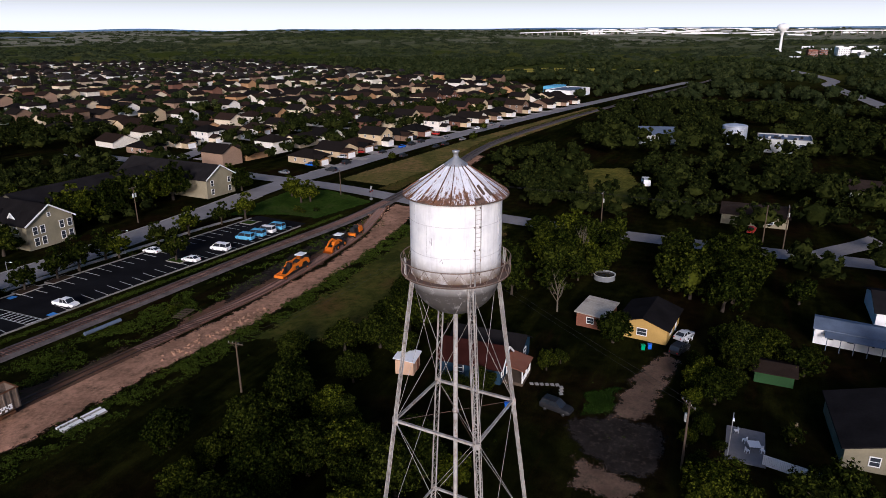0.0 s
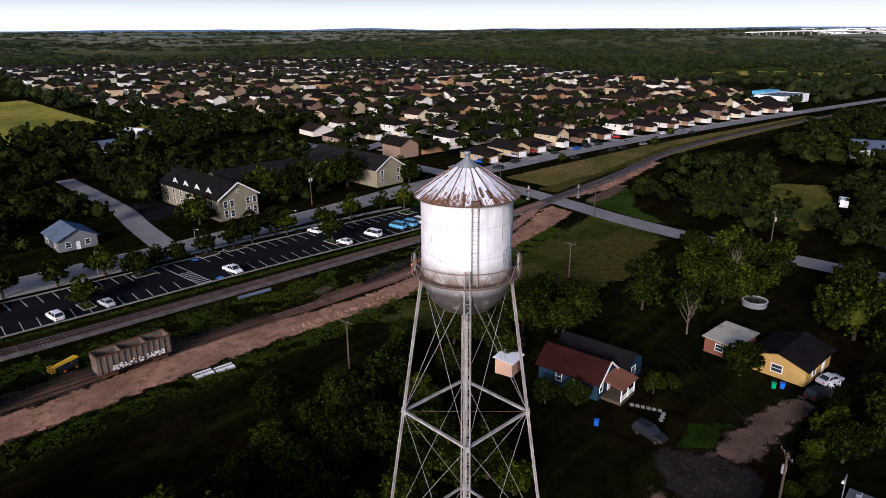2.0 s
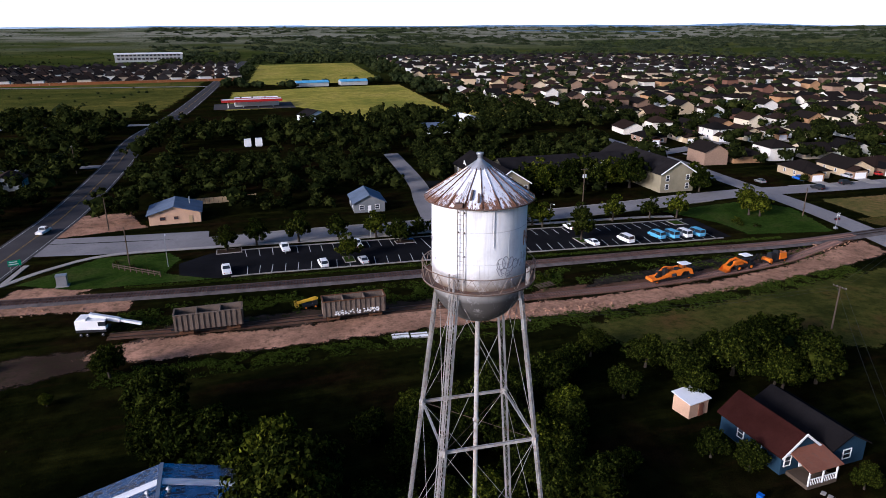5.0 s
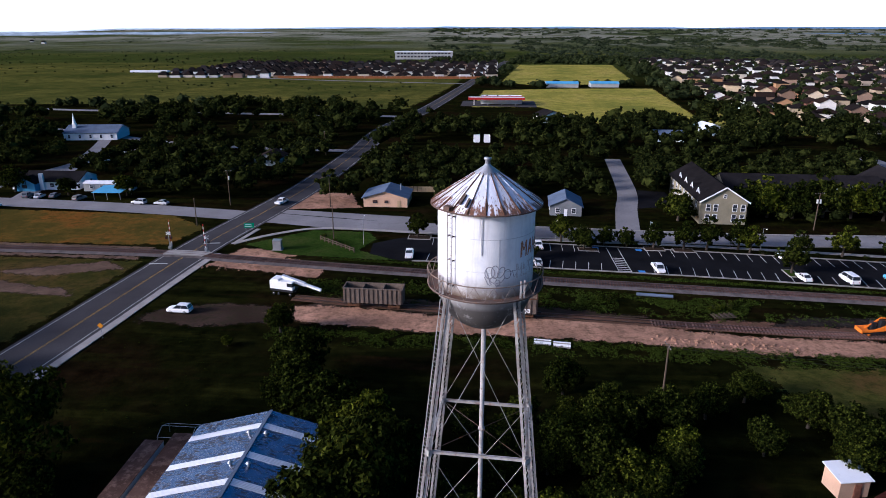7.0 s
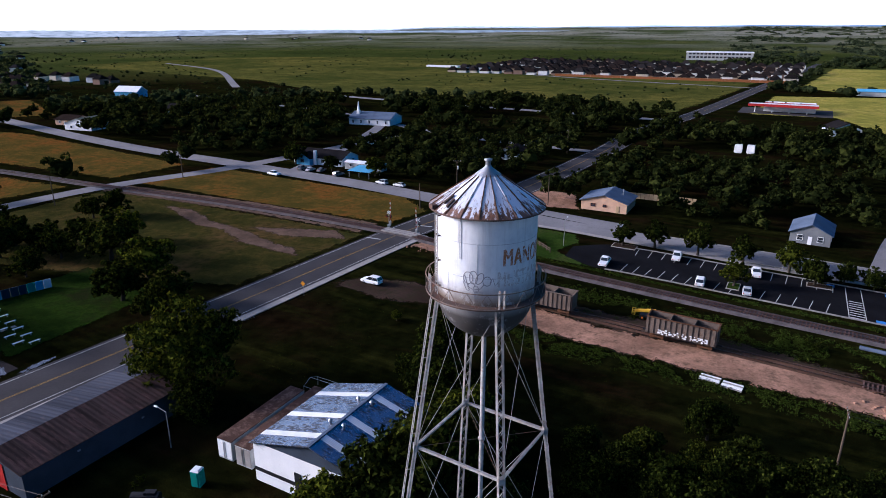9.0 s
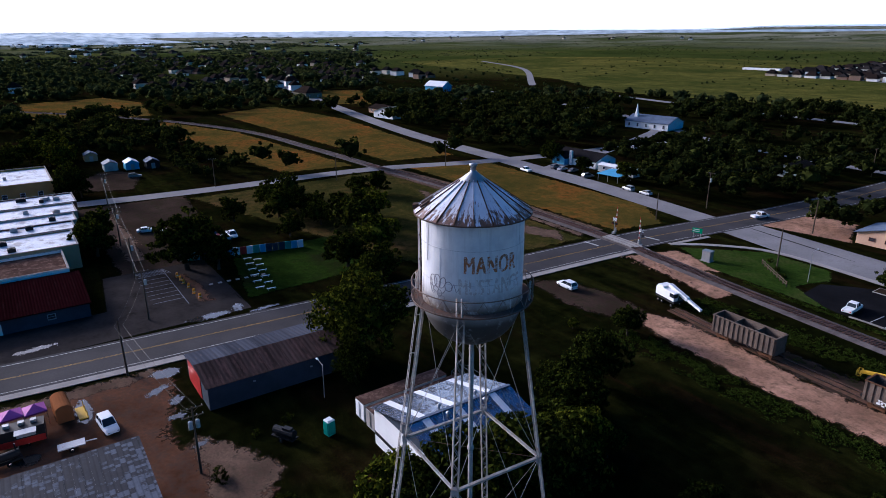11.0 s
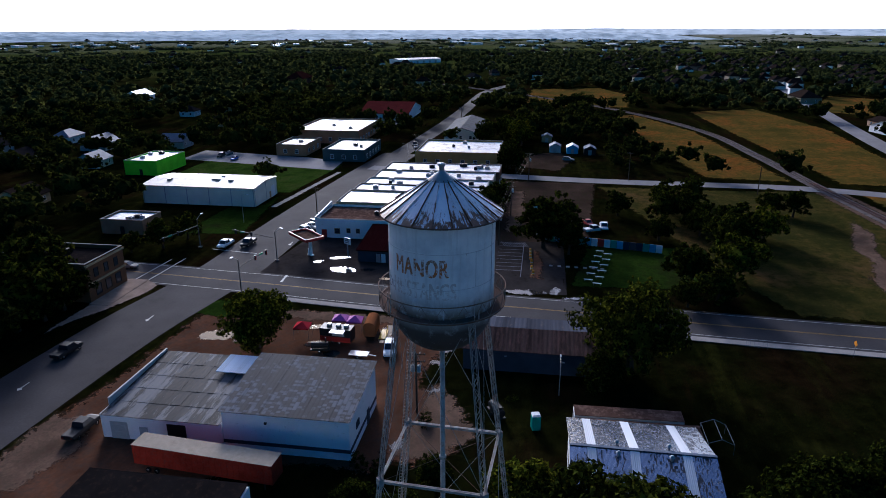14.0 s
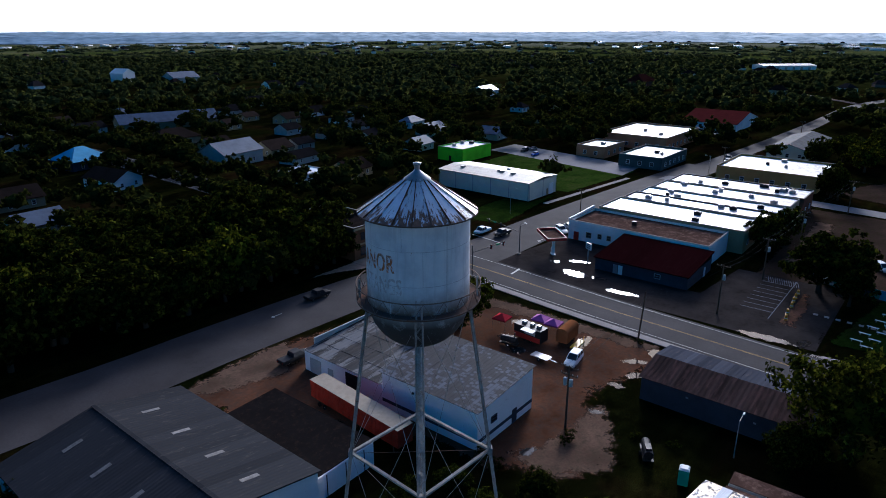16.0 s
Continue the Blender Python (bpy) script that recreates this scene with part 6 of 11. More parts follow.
# grey corrugated warehouse
b, sx, sy = root_at("corrugated_warehouse", -9.9, 12.4, -52.5, -24.0, "broad warehouse with dark corrugated roof and small skylights", "warehouse")
M["skylight"] = plain("weathered_skylight_sheet", (0.24, 0.23, 0.22), 0.6, var=0.5, big=1.5, fine=6, stain=(0.1, 0.09, 0.085), amount=0.5)
M["corrgrey"] = ribbed("dark_corrugated_sheet", (0.042, 0.043, 0.047), 1, 0.55, 0.65, 0.0, (0.07, 0.065, 0.06), 0.3, 0.25)
roof = gable_parts(b, sx, sy, 5.2, 7.5, "white", "corrgrey", 0.3)
for y in (-9.5, -2.5, 4.5, 11):
    for s in (-1, 1):
        g = Geo()
        t0, t1 = 0.32, 0.52
        zz = [7.5 + 0.17 - (7.5 - 5.2) * t for t in (t0, t1)]
        roof_slab(g, [(s * 11.15 * t1, y - 0.3, zz[1]), (s * 11.15 * t0, y - 0.3, zz[0]), (s * 11.15 * t0, y + 0.3, zz[0]), (s * 11.15 * t1, y + 0.3, zz[1])], 0.03)
        part("skylight", g, M["skylight"], roof, "pale translucent skylight")
g = Geo()
g.bar((0, -14.5, 7.7), (0, 14.5, 7.7), 0.5, 0.05)
part("ridge_cap", g, M["corrgrey"], roof)
b, sx, sy = root_at("low_store", -19.6, -10.3, -44.5, -25.0, "low store with a black flat roof and white end wall", "store")
part("wall", walls(sx, sy, 3.2), M["white"], b)
g = Geo()
roof_slab(g, [(-4.8, -9.9, 3.5), (4.8, -9.9, 3.2), (4.8, 9.6, 3.2), (-4.8, 9.6, 3.5)], 0.12)
part("roof", g, M["felt"], b, "black felt roof")
g = Geo()
for x in (-3, 0, 3):
    g.box(x, sy / 2 + 0.03, 0, 0.12, 0.05, 3.0)
part("corner_strip", g, M["black"], b)

# brick corner block of two storeys
b, sx, sy = root_at("brick_block", -82.5, -70.6, -103, -81.6, "two-storey brown brick corner block with tall windows", "brick building")
flat_parts(b, sx, sy, 7.3, "sandstone", "felt", 0.8, 2, 3)
openings(b, sx, sy, row_of("n", 3, 9.5, 5.6, 1.1, 1.7, "black") + row_of("n", 3, 9.5, 2.0, 1.6, 2.0, "black") + row_of("e", 7, 19, 5.6, 1.1, 1.7, "black") + row_of("e", 5, 18, 1.8, 1.4, 1.8, "black"))
g = Geo()
g.box(0, sy / 2 + 0.12, 3.6, sx + 0.2, 0.25, 0.35)
g.box(0, sy / 2 + 0.15, 7.4, sx + 0.3, 0.3, 0.4)
part("cornice", g, M["tanwall"], b)
g = Geo()
g.box(0, sy / 2 + 2.2, 0.02, sx + 2, 4.2, 0.16)
part("door_step", g, M["pinkwalk"], b)

# pale metal hall, lime green box
b, sx, sy = root_at("pale_metal_hall", -161.5, -144.3, -116.5, -79.8, "pale panelled metal hall with a low cream roof", "hall")
part("wall", walls(sx, sy, 5.6), M["palewall"], b)
g = Geo()
for s in (-1, 1):
    roof_slab(g, [(s * 8.9, -18.6, 5.75), (0, -18.6, 6.5), (0, 18.6, 6.5), (s * 8.9, 18.6, 5.75)])
top = part("roof", g, M["creamroof"], b)
g = Geo()
for i in range(6):
    g.box(sx / 2 + 0.03, -sy / 2 + 0.3 + i * (sy - 0.6) / 5, 0, 0.08, 0.25, 5.6)
for i in range(3):
    g.box(-sx / 2 + 0.3 + i * (sx - 0.6) / 2, sy / 2 + 0.03, 0, 0.25, 0.08, 5.6)
part("wall_strip", g, M["steel"], b)
for s in (-1, 1):
    g = Geo()
    y = s * (sy / 2 - 0.1)
    g.add([(-8.6, y, 5.6), (8.6, y, 5.6), (0, y, 6.35)], [(0, 1, 2), (2, 1, 0)])
    part("gable", g, M["palewall"], b)
for x, y in ((2, 8), (-3, 3), (3, -12), (1, 2), (1.5, 3.4)):
    g = Geo()
    g.box(x, y, 6.1, 1.4 if y != 3 else 0.5, 1.2, 0.7)
    part("roof_unit", g, M["steel"], top)
openings(b, sx, sy, [("door", "n", 5.2, 0, 2.6, 3.6, "white"), ("door", "n", 2.8, 0, 1.0, 2.1, "tanwall")])
b, sx, sy = root_at("lime_store", -201, -181, -147, -134, "boxy store painted lime green with a pale roof", "store")
flat_parts(b, sx, sy, 5.0, "lime", "whiteroof", 0.4, 3, 4)
openings(b, sx, sy, [("door", "e", 0, 0, 1.2, 2.2, "black")])
b, sx, sy = root_at("corner_shop", -122, -113.2, -109, -97, "small flat corner shop with a white roof and red band", "shop")
flat_parts(b, sx, sy, 3.6, "warmbrick", "whiteroof", 0.4, 3, 5)
openings(b, sx, sy, row_of("n", 2, 8, 1.6, 2.2, 1.6, "red") + [("door", "e", 0, 0, 1.2, 2.2, "black")])

b, sx, sy = root_at("white_shop", -126.5, -113, -166.5, -153, "low white shop with a pale flat roof", "shop", 5)
flat_parts(b, sx, sy, 3.3, "white", "whiteroof", 0.3, 1, 12)
openings(b, sx, sy, row_of("n", 3, 11, 1.6, 1.4, 1.3, "white") + [("door", "e", 0, 0, 1.1, 2.1, "black")])

# downtown row of flat-roofed shops
xs = [-133.0, -147.0, -155.5, -164.0, -175.5, -188.5]
for k in range(5):
    x1, x0 = xs[k] - 0.1, xs[k + 1] + 0.1
    wall = ["tanwall", "brick", "greywall", "peach", "brick"][k]
    b, sx, sy = root_at("shop", x0, x1, -50.5 + 0.8 * k, -12.5 + 1.1 * k, ["flat shop with shiny white roof and tan side wall", "narrow brick shop under a white roof", "pale grey shop under a white roof", "peach shop with a bright white roof", "brick end shop with white roof and rows of vents"][k], "shop", group="downtown shops")
    flat_parts(b, sx, sy, [5.4, 5.55, 5.5, 5.65, 5.8][k], wall, "whiteroof", 0.28, [2, 4, 4, 5, 9][k], 20 + k)
    openings(b, sx, sy, row_of("s", 3, sx - 1.5, 1.5, 1.8, 1.9, "black") + row_of("n", 2, sx - 2, 2.2, 1.0, 1.2, "white"))
    g = Geo()
    roof_slab(g, [(-sx / 2, -sy / 2 - 2.4, 3.0), (sx / 2, -sy / 2 - 2.4, 3.0), (sx / 2, -sy / 2, 3.4), (-sx / 2, -sy / 2, 3.4)], 0.1)
    part("awning", g, M["bluetin"] if k % 2 else M["brownshingle"], b)
b, sx, sy = root_at("rusty_roof_shop", -132.7, -118.2, -51.5, -16, "white-fronted shop with a brown rusty flat roof", "shop")
flat_parts(b, sx, sy, 4.5, "white", "brownroof", 0.6, 1, 9)
g = Geo()
prof = [(-sx / 2 + 0.2, 5.1), (sx / 2, 5.1), (sx / 2, 5.4), (sx / 2 - 5, 5.55), (-sx / 2 + 0.2, 6.0)]
y = -sy / 2 - 0.1
g.add([(x, y - 0.15, z) for x, z in prof] + [(x, y + 0.15, z) for x, z in prof], [(0, 1, 2, 3, 4), (9, 8, 7, 6, 5), (0, 5, 6, 1), (1, 6, 7, 2), (2, 7, 8, 3), (3, 8, 9, 4), (4, 9, 5, 0)])
part("false_front", g, M["white"], b)
openings(b, sx, sy, [("window", "e", -12, 1.9, 1.3, 1.3, "tanwall"), ("window", "e", -9, 2.1, 0.9, 1.1, "tanwall"), ("window", "e", -6.5, 2.1, 0.9, 1.1, "tanwall"), ("door", "e", -15.5, 0, 1.4, 2.2, "red")])
b, sx, sy = root_at("dark_red_garage", -116.8, -101.6, -35.6, -14.7, "low dark garage with a dark red metal roof", "garage")
M["darkred"] = ribbed("dark_red_sheet", (0.014, 0.003, 0.004), 1, 0.5, 0.85, 0.0, (0.022, 0.009, 0.009), 0.4, 0.3)
part("wall", walls(sx, sy, 2.9), M["navy"], b)
g = Geo()
roof_slab(g, [(-7.9, -10.8, 4.6), (8.1, -10.8, 3.0), (8.1, 10.8, 3.0), (-7.9, 10.8, 4.6)])
part("roof", g, M["darkred"], b)
g = Geo()
g.box(-7.4, 0, 2.9, 0.3, 20.8, 1.6)
for s in (-1, 1):
    y = s * 10.3
    g.add([(-7.5, y, 2.9), (7.5, y, 2.9), (7.5, y, 3.0), (-7.5, y, 4.4)], [(0, 1, 2, 3), (3, 2, 1, 0)])
part("upper_wall", g, M["navy"], b)
openings(b, sx, sy, [("door", "e", -5.6, 0, 1.0, 2.1, "steel"), ("door", "e", -4.4, 0, 1.0, 2.1, "white"), ("door", "n", 3, 0, 1.0, 2.1, "white"), ("window", "e", 4, 1.6, 1.2, 0.9, "greywall")])

b = thing("station_canopy", pose(-105.6, -49.4, 0, 0, 0, 48), "red-edged petrol canopy on a white post", "canopy")
g = Geo()
g.box(0, 0, 4.3, 8.4, 4.6, 0.12)
part("deck", g, M["brownroof"], b)
g = Geo()
for s in (-1, 1):
    g.box(0, s * 2.35, 4.2, 8.6, 0.14, 0.7)
    g.box(s * 4.3, 0, 4.2, 0.14, 4.56, 0.7)
part("fascia", g, M["red"], b)
g = Geo()
g.box(1.8, 0, 0, 0.6, 0.6, 4.25)
part("post", g, M["white"], b)
g = Geo()
g.box(1.8, 0, 0.0, 1.6, 0.9, 0.2)
g.box(1.2, 0, 0.2, 0.5, 0.6, 1.4)
part("pump", g, M["white"], b)

# more blocks along the main street
for name, x0, x1, y0, y1, h, wall, rf, lab, units in (
    ("tan_block", -241, -212, -43.5, -11, 5.0, "ochre", "whiteroof", "ochre brick commercial block with a bright white flat roof", 3),
    ("brick_hall", -299, -257, -111, -79, 5.4, "warmbrick", "creamroof", "large red brick hall with a cream flat roof", 2),
    ("brick_annex", -244.5, -225, -106, -93, 4.2, "warmbrick", "creamroof", "low brick annex with a pale roof", 1),
    ("grey_office", -243, -216, -82.5, -65, 4.2, "tealgrey", "creamroof", "slate grey office with stepped parapet", 3),
):
    b, sx, sy = root_at(name, x0, x1, y0, y1, lab, "building")
    flat_parts(b, sx, sy, h, wall, rf, 0.6, units, len(name))
    openings(b, sx, sy, row_of("e", max(2, int(sy / 5)), sy - 3, 1.9, 1.3, 1.5, "white") + row_of("n", max(2, int(sx / 5)), sx - 3, 1.9, 1.3, 1.5, "white") + row_of("s", max(2, int(sx / 6)), sx - 3, 1.9, 1.6, 1.6, "white"))
b, sx, sy = root_at("blue_grey_barn", -318, -271, -41, -25, "long blue-grey gabled metal building", "building")
gable_parts(b, sx, sy, 4.0, 6.3, "palewall", "slateroof", 0.4, axis="x")
openings(b, sx, sy, row_of("e", 3, 14, 1.8, 1.2, 1.4, "white") + row_of("n", 6, 40, 1.8, 1.2, 1.2, "white"))
b, sx, sy = root_at("red_roof_hall", -378, -336, -100, -72, "white hall with a long dark red gabled roof", "hall")
gable_parts(b, sx, sy, 4.2, 8.6, "white", "redmetal", 0.8, axis="y")
openings(b, sx, sy, row_of("e", 5, 22, 1.9, 1.3, 1.5, "brick"))

# sheds behind the shops
for x, y, wall, lab in ((-276, 7.4, "tanwall", "small beige garden shed"), (-250, 11, "greywall", "small grey metal garden shed"), (-248, 18.3, "skyblue", "small pale blue shed with white roof"), (-246, 25.5, "black", "small dark metal garden shed")):
    b, sx, sy = root_at("garden_shed", x - 3, x + 3, y - 2.4, y + 2.4, lab, "shed", group="garden sheds")
    gable_parts(b, sx, sy, 2.6, 3.8, wall, "white" if wall == "skyblue" else "bluetin", 0.2, axis="x")
    openings(b, sx, sy, [("door", "e", 0, 0, 1.4, 2.1, "steel")])

# apartments: three wings under dark roofs
b, sx, sy = root_at("apartment_wing", 58.4, 71.0, 141.2, 178, "two-storey greige apartment wing with white trim and dark roof", "apartment block", -1, group="apartment wings")
roof = gable_parts(b, sx, sy, 6.6, 10.6, "greige", "shingle", 0.6)
openings(b, sx, sy, [("window", "s", u, z, 1.1, 1.9, "white") for u in (-4.2, -2.2, 3.0, 5.2) for z in (1.9, 4.8)] + [("window", "s", 0, 8.1, 0.7, 0.9, "white")] + row_of("w", 7, 33, 1.9, 1.2, 1.7) + row_of("w", 7, 33, 4.8, 1.2, 1.7))
g = Geo()
for s in (-1, 1):
    g.bar((s * 6.9, -19.0, 6.35), (0, -19.0, 10.7), 0.12, 0.35)
part("barge_board", g, M["white"], roof)
for y in (-12, -5, 2, 9):
    g = Geo()
    roof_slab(g, [(-5.6, y - 1.4, 7.6), (-5.6, y, 9.0), (-2.6, y, 9.0), (-4.4, y - 1.4, 7.7)], 0.1)
    roof_slab(g, [(-5.6, y, 9.0), (-5.6, y + 1.4, 7.6), (-4.4, y + 1.4, 7.7), (-2.6, y, 9.0)], 0.1)
    dm = part("dormer", g, M["shingle"], roof)
    t = Geo()
    t.bar((-5.65, y - 1.45, 7.55), (-5.65, y, 9.0), 0.12, 0.3)
    t.bar((-5.65, y, 9.0), (-5.65, y + 1.45, 7.55), 0.12, 0.3)
    t.add([(-5.5, y - 1.3, 7.6), (-5.5, y + 1.3, 7.6), (-5.5, y, 8.9)], [(0, 1, 2), (2, 1, 0)])
    part("dormer_trim", t, M["white"], dm)
b, sx, sy = root_at("apartment_wing", 71.3, 117.5, 158, 177, "long low apartment wing with dark shingle roof and white dormers", "apartment block", -1, group="apartment wings")
roof = gable_parts(b, sx, sy, 5.4, 9.2, "greige", "shingle", 0.6, axis="x")
openings(b, sx, sy, row_of("s", 8, 42, 1.9, 1.2, 1.5) + row_of("s", 8, 42, 4.2, 1.2, 1.4))
for x in (6.5, 12.5):
    g = Geo()
    roof_slab(g, [(x - 3, -9.6, 5.9), (x, -9.6, 8.1), (x, -3, 8.1), (x - 3, -7.5, 5.9)], 0.12)
    roof_slab(g, [(x, -9.6, 8.1), (x + 3, -9.6, 5.9), (x + 3, -7.5, 5.9), (x, -3, 8.1)], 0.12)
    dm = part("dormer", g, M["shingle"], roof)
    t = Geo()
    for s in (-1, 1):
        t.bar((x + s * 3.1, -9.7, 5.8), (x, -9.7, 8.1), 0.12, 0.32)
    part("dormer_trim", t, M["white"], dm)
b, sx, sy = root_at("apartment_wing", 118, 130.5, 139, 180, "two-storey apartment wing with greige gable end", "apartment block", -2, group="apartment wings")
roof = gable_parts(b, sx, sy, 6.4, 10.2, "greige", "shingle", 0.6)
openings(b, sx, sy, [("window", "s", u, z, 1.1, 1.7, "white") for u in (-3.8, 3.8) for z in (1.9, 4.8)] + row_of("e", 7, 36, 4.8, 1.2, 1.5))
g = Geo()
for s in (-1, 1):
    g.bar((s * 6.8, -21.1, 6.2), (0, -21.1, 10.3), 0.12, 0.35)
part("barge_board", g, M["white"], roof)


def cottage(name, x0, x1, y0, y1, eave, ridge, axis, wall, roof, label, rz=0, wins=True, group=""):
    b, sx, sy = root_at(name, x0, x1, y0, y1, label, "house", rz, group)
    gable_parts(b, sx, sy, eave, ridge, wall, roof, 0.5, axis=axis)
    if wins:
        openings(b, sx, sy, row_of("s", 2, sx, 1.6, 1.2, 1.3) + row_of("w", 2, sy, 1.6, 1.1, 1.2) + row_of("e", 2, sy, 1.6, 1.1, 1.2) + [("door", "s", 0, 0, 0.95, 2.05, "white"), ("door", "e", 0, 0, 0.95, 2.05, "brick")])
    return b, sx, sy


b, sx, sy = cottage("grey_cottage", 17, 26.2, 146.2, 158, 3.0, 5.2, "y", "cottagegrey", "bluetin", "grey cottage with a blue tin roof and white windows", -3)
b, sx, sy = root_at("peach_house", -40, -26.4, 151.4, 163, "peach stucco house with a dark grey tin gable roof", "house", 1)
gable_parts(b, sx, sy, 3.0, 5.0, "peach", "bluetin", 0.6)
openings(b, sx, sy, [("window", "s", -3.2, 1.7, 1.3, 0.8, "brick"), ("window", "s", 0.3, 1.7, 1.0, 0.7, "brick"), ("door", "s", 4.2, 0, 1.0, 2.1, "tanwall")])
g = Geo()
g.tube((4.0, 1, 3.0), (4.0, 1, 5.9), 0.18, n=10)
part("flue", g, M["steel"], b)
b = thing("board_fence", pose(-24, 172, 0, 0, 0, 3), "long orange-brown board fence", "fence")
for i in range(22):
    g = Geo()
    g.box(-14 + i * 1.3, 0, 0, 1.22, 0.06, 1.9)
    part("board", g, M["tanwall"], b)

# blue house with porch, black-roofed wing, little shed
b, sx, sy = root_at("blue_house", 44.2, 49.8, 11.8, 22.0, "slate blue house with red-brown roof, white trim and front porch", "house", 2)
gable_parts(b, sx, sy, 3.0, 5.3, "bluewall", "redshingle", 0.45)
openings(b, sx, sy, [("window", "s", -1.9, 1.9, 0.9, 1.3, "white"), ("door", "s", 0.6, 0.5, 0.95, 2.05, "white")] + row_of("w", 2, 6, 1.8, 0.9, 1.3))
g = Geo()
for s in (-1, 1):
    g.bar((s * 3.35, -5.65, 2.75), (0, -5.65, 5.45), 0.1, 0.3)
part("barge_board", g, M["white"], b)
g = Geo()
g.box(0.4, -6.8, 0, 4.6, 3.2, 0.5)
part("porch_floor", g, M["pole"], b)
g = Geo()
roof_slab(g, [(-2.2, -8.7, 2.75), (3.0, -8.7, 2.75), (3.0, -5.2, 3.5), (-2.2, -5.2, 3.5)], 0.15)
part("porch_roof", g, M["brick"], b)
for x in (-1.8, 0.4, 2.6):
    g = Geo()
    g.box(x, -8.3, 0.5, 0.16, 0.16, 2.2)
    part("porch_post", g, M["white"], b)
g = Geo()
g.bar((-1.8, -8.3, 1.35), (2.6, -8.3, 1.35), 0.08, 0.08)
for i in range(16):
    g.box(-1.7 + i * 0.28, -8.3, 0.5, 0.05, 0.05, 0.85)
part("porch_railing", g, M["white"], b)
b, sx, sy = root_at("black_roof_house", 50.3, 56.6, 10.8, 22.8, "blue house wing under a black shingle roof", "house", 2)
gable_parts(b, sx, sy, 2.8, 4.6, "bluewall", "shingle", 0.45)
openings(b, sx, sy, [("window", "s", 0, 1.7, 1.2, 1.2, "white")] + row_of("e", 2, 9, 1.6, 1.0, 1.2))
b, sx, sy = root_at("tan_shed", 41.3, 45.0, 25.6, 28.6, "small tan plywood shed with a white roof", "shed", 10)
part("wall", walls(sx, sy, 2.4, 0.12), M["peach"], b)
g = Geo()
roof_slab(g, [(-2.1, -1.8, 2.45), (2.1, -1.8, 2.45), (2.1, 1.8, 2.85), (-2.1, 1.8, 2.85)], 0.1)
part("roof", g, M["white"], b)
openings(b, sx, sy, [("door", "s", 0.4, 0, 0.9, 1.9, "brick")])

# yellow house with brick annex
b, sx, sy = root_at("yellow_house", 69.2, 79.6, -10.6, -2.0, "yellow painted house with a dark brown roof", "house", -6)
gable_parts(b, sx, sy, 2.9, 4.3, "yellowwall", "shingle", 0.5, axis="x")
openings(b, sx, sy, row_of("w", 1, 3, 1.6, 1.6, 1.2) + [("window", "s", -2, 1.6, 1.3, 1.1, "white"), ("door", "s", 2, 0, 1.0, 2.05, "white")])
b, sx, sy = root_at("brick_annex", 70.4, 78.4, 0.6, 5.8, "small brick annex with a flat pale tin roof", "house", -6)
part("wall", walls(sx, sy, 2.5), M["brick"], b)
g = Geo()
roof_slab(g, [(-4.4, -3.0, 2.6), (4.4, -3.0, 2.6), (4.4, 3.0, 2.9), (-4.4, 3.0, 2.9)], 0.12)
part("roof", g, M["creamroof"], b)
openings(b, sx, sy, [("window", "w", 0, 1.5, 1.2, 1.1, "white")])

# houses and sheds south-east of the tower
for args in (
    ("dark_house", 43.5, 57, -47, -33.5, 3.0, 4.8, "x", "greige", "shingle", "single-storey house with a near-black roof", 4),
    ("white_house", 92, 105, -55, -44, 3.0, 4.8, "y", "white", "shingle", "white house with dark roof behind trees", 0),
    ("carport_house", 154, 168, -32, -15, 3.0, 4.6, "y", "greige", "brownshingle", "house with an open carport at the lane", 0),
    ("ranch_house", 196, 218, -66, -48, 3.0, 5.0, "y", "white", "brownshingle", "white ranch house among trees", -8),
    ("green_shed", 61.6, 65.8, -29.4, -23.9, 2.1, 2.8, "y", "darkgreen", "brownshingle", "small dark green shed in a garden", 0, False),
):
    cottage(*args)
b, sx, sy = root_at("mobile_home", 79.5, 85.5, -47.5, -33.5, "long white mobile home with blue tin roof and porch", "mobile home", -6)
gable_parts(b, sx, sy, 2.9, 3.7, "white", "bluetin", 0.3)
openings(b, sx, sy, row_of("w", 4, 12, 1.7, 1.0, 1.0) + [("door", "w", 1.2, 0.3, 0.9, 2.0, "white")])
g = Geo()
for i in range(6):
    g.box(-sx / 2 - 2.2, -5 + i * 2, 0, 0.12, 0.12, 2.4)
roof_slab(g, [(-sx / 2 - 2.4, -5.4, 2.45), (-sx / 2, -5.4, 2.8), (-sx / 2, 5.4, 2.8), (-sx / 2 - 2.4, 5.4, 2.45)], 0.08)
part("porch", g, M["bluetin"], b)

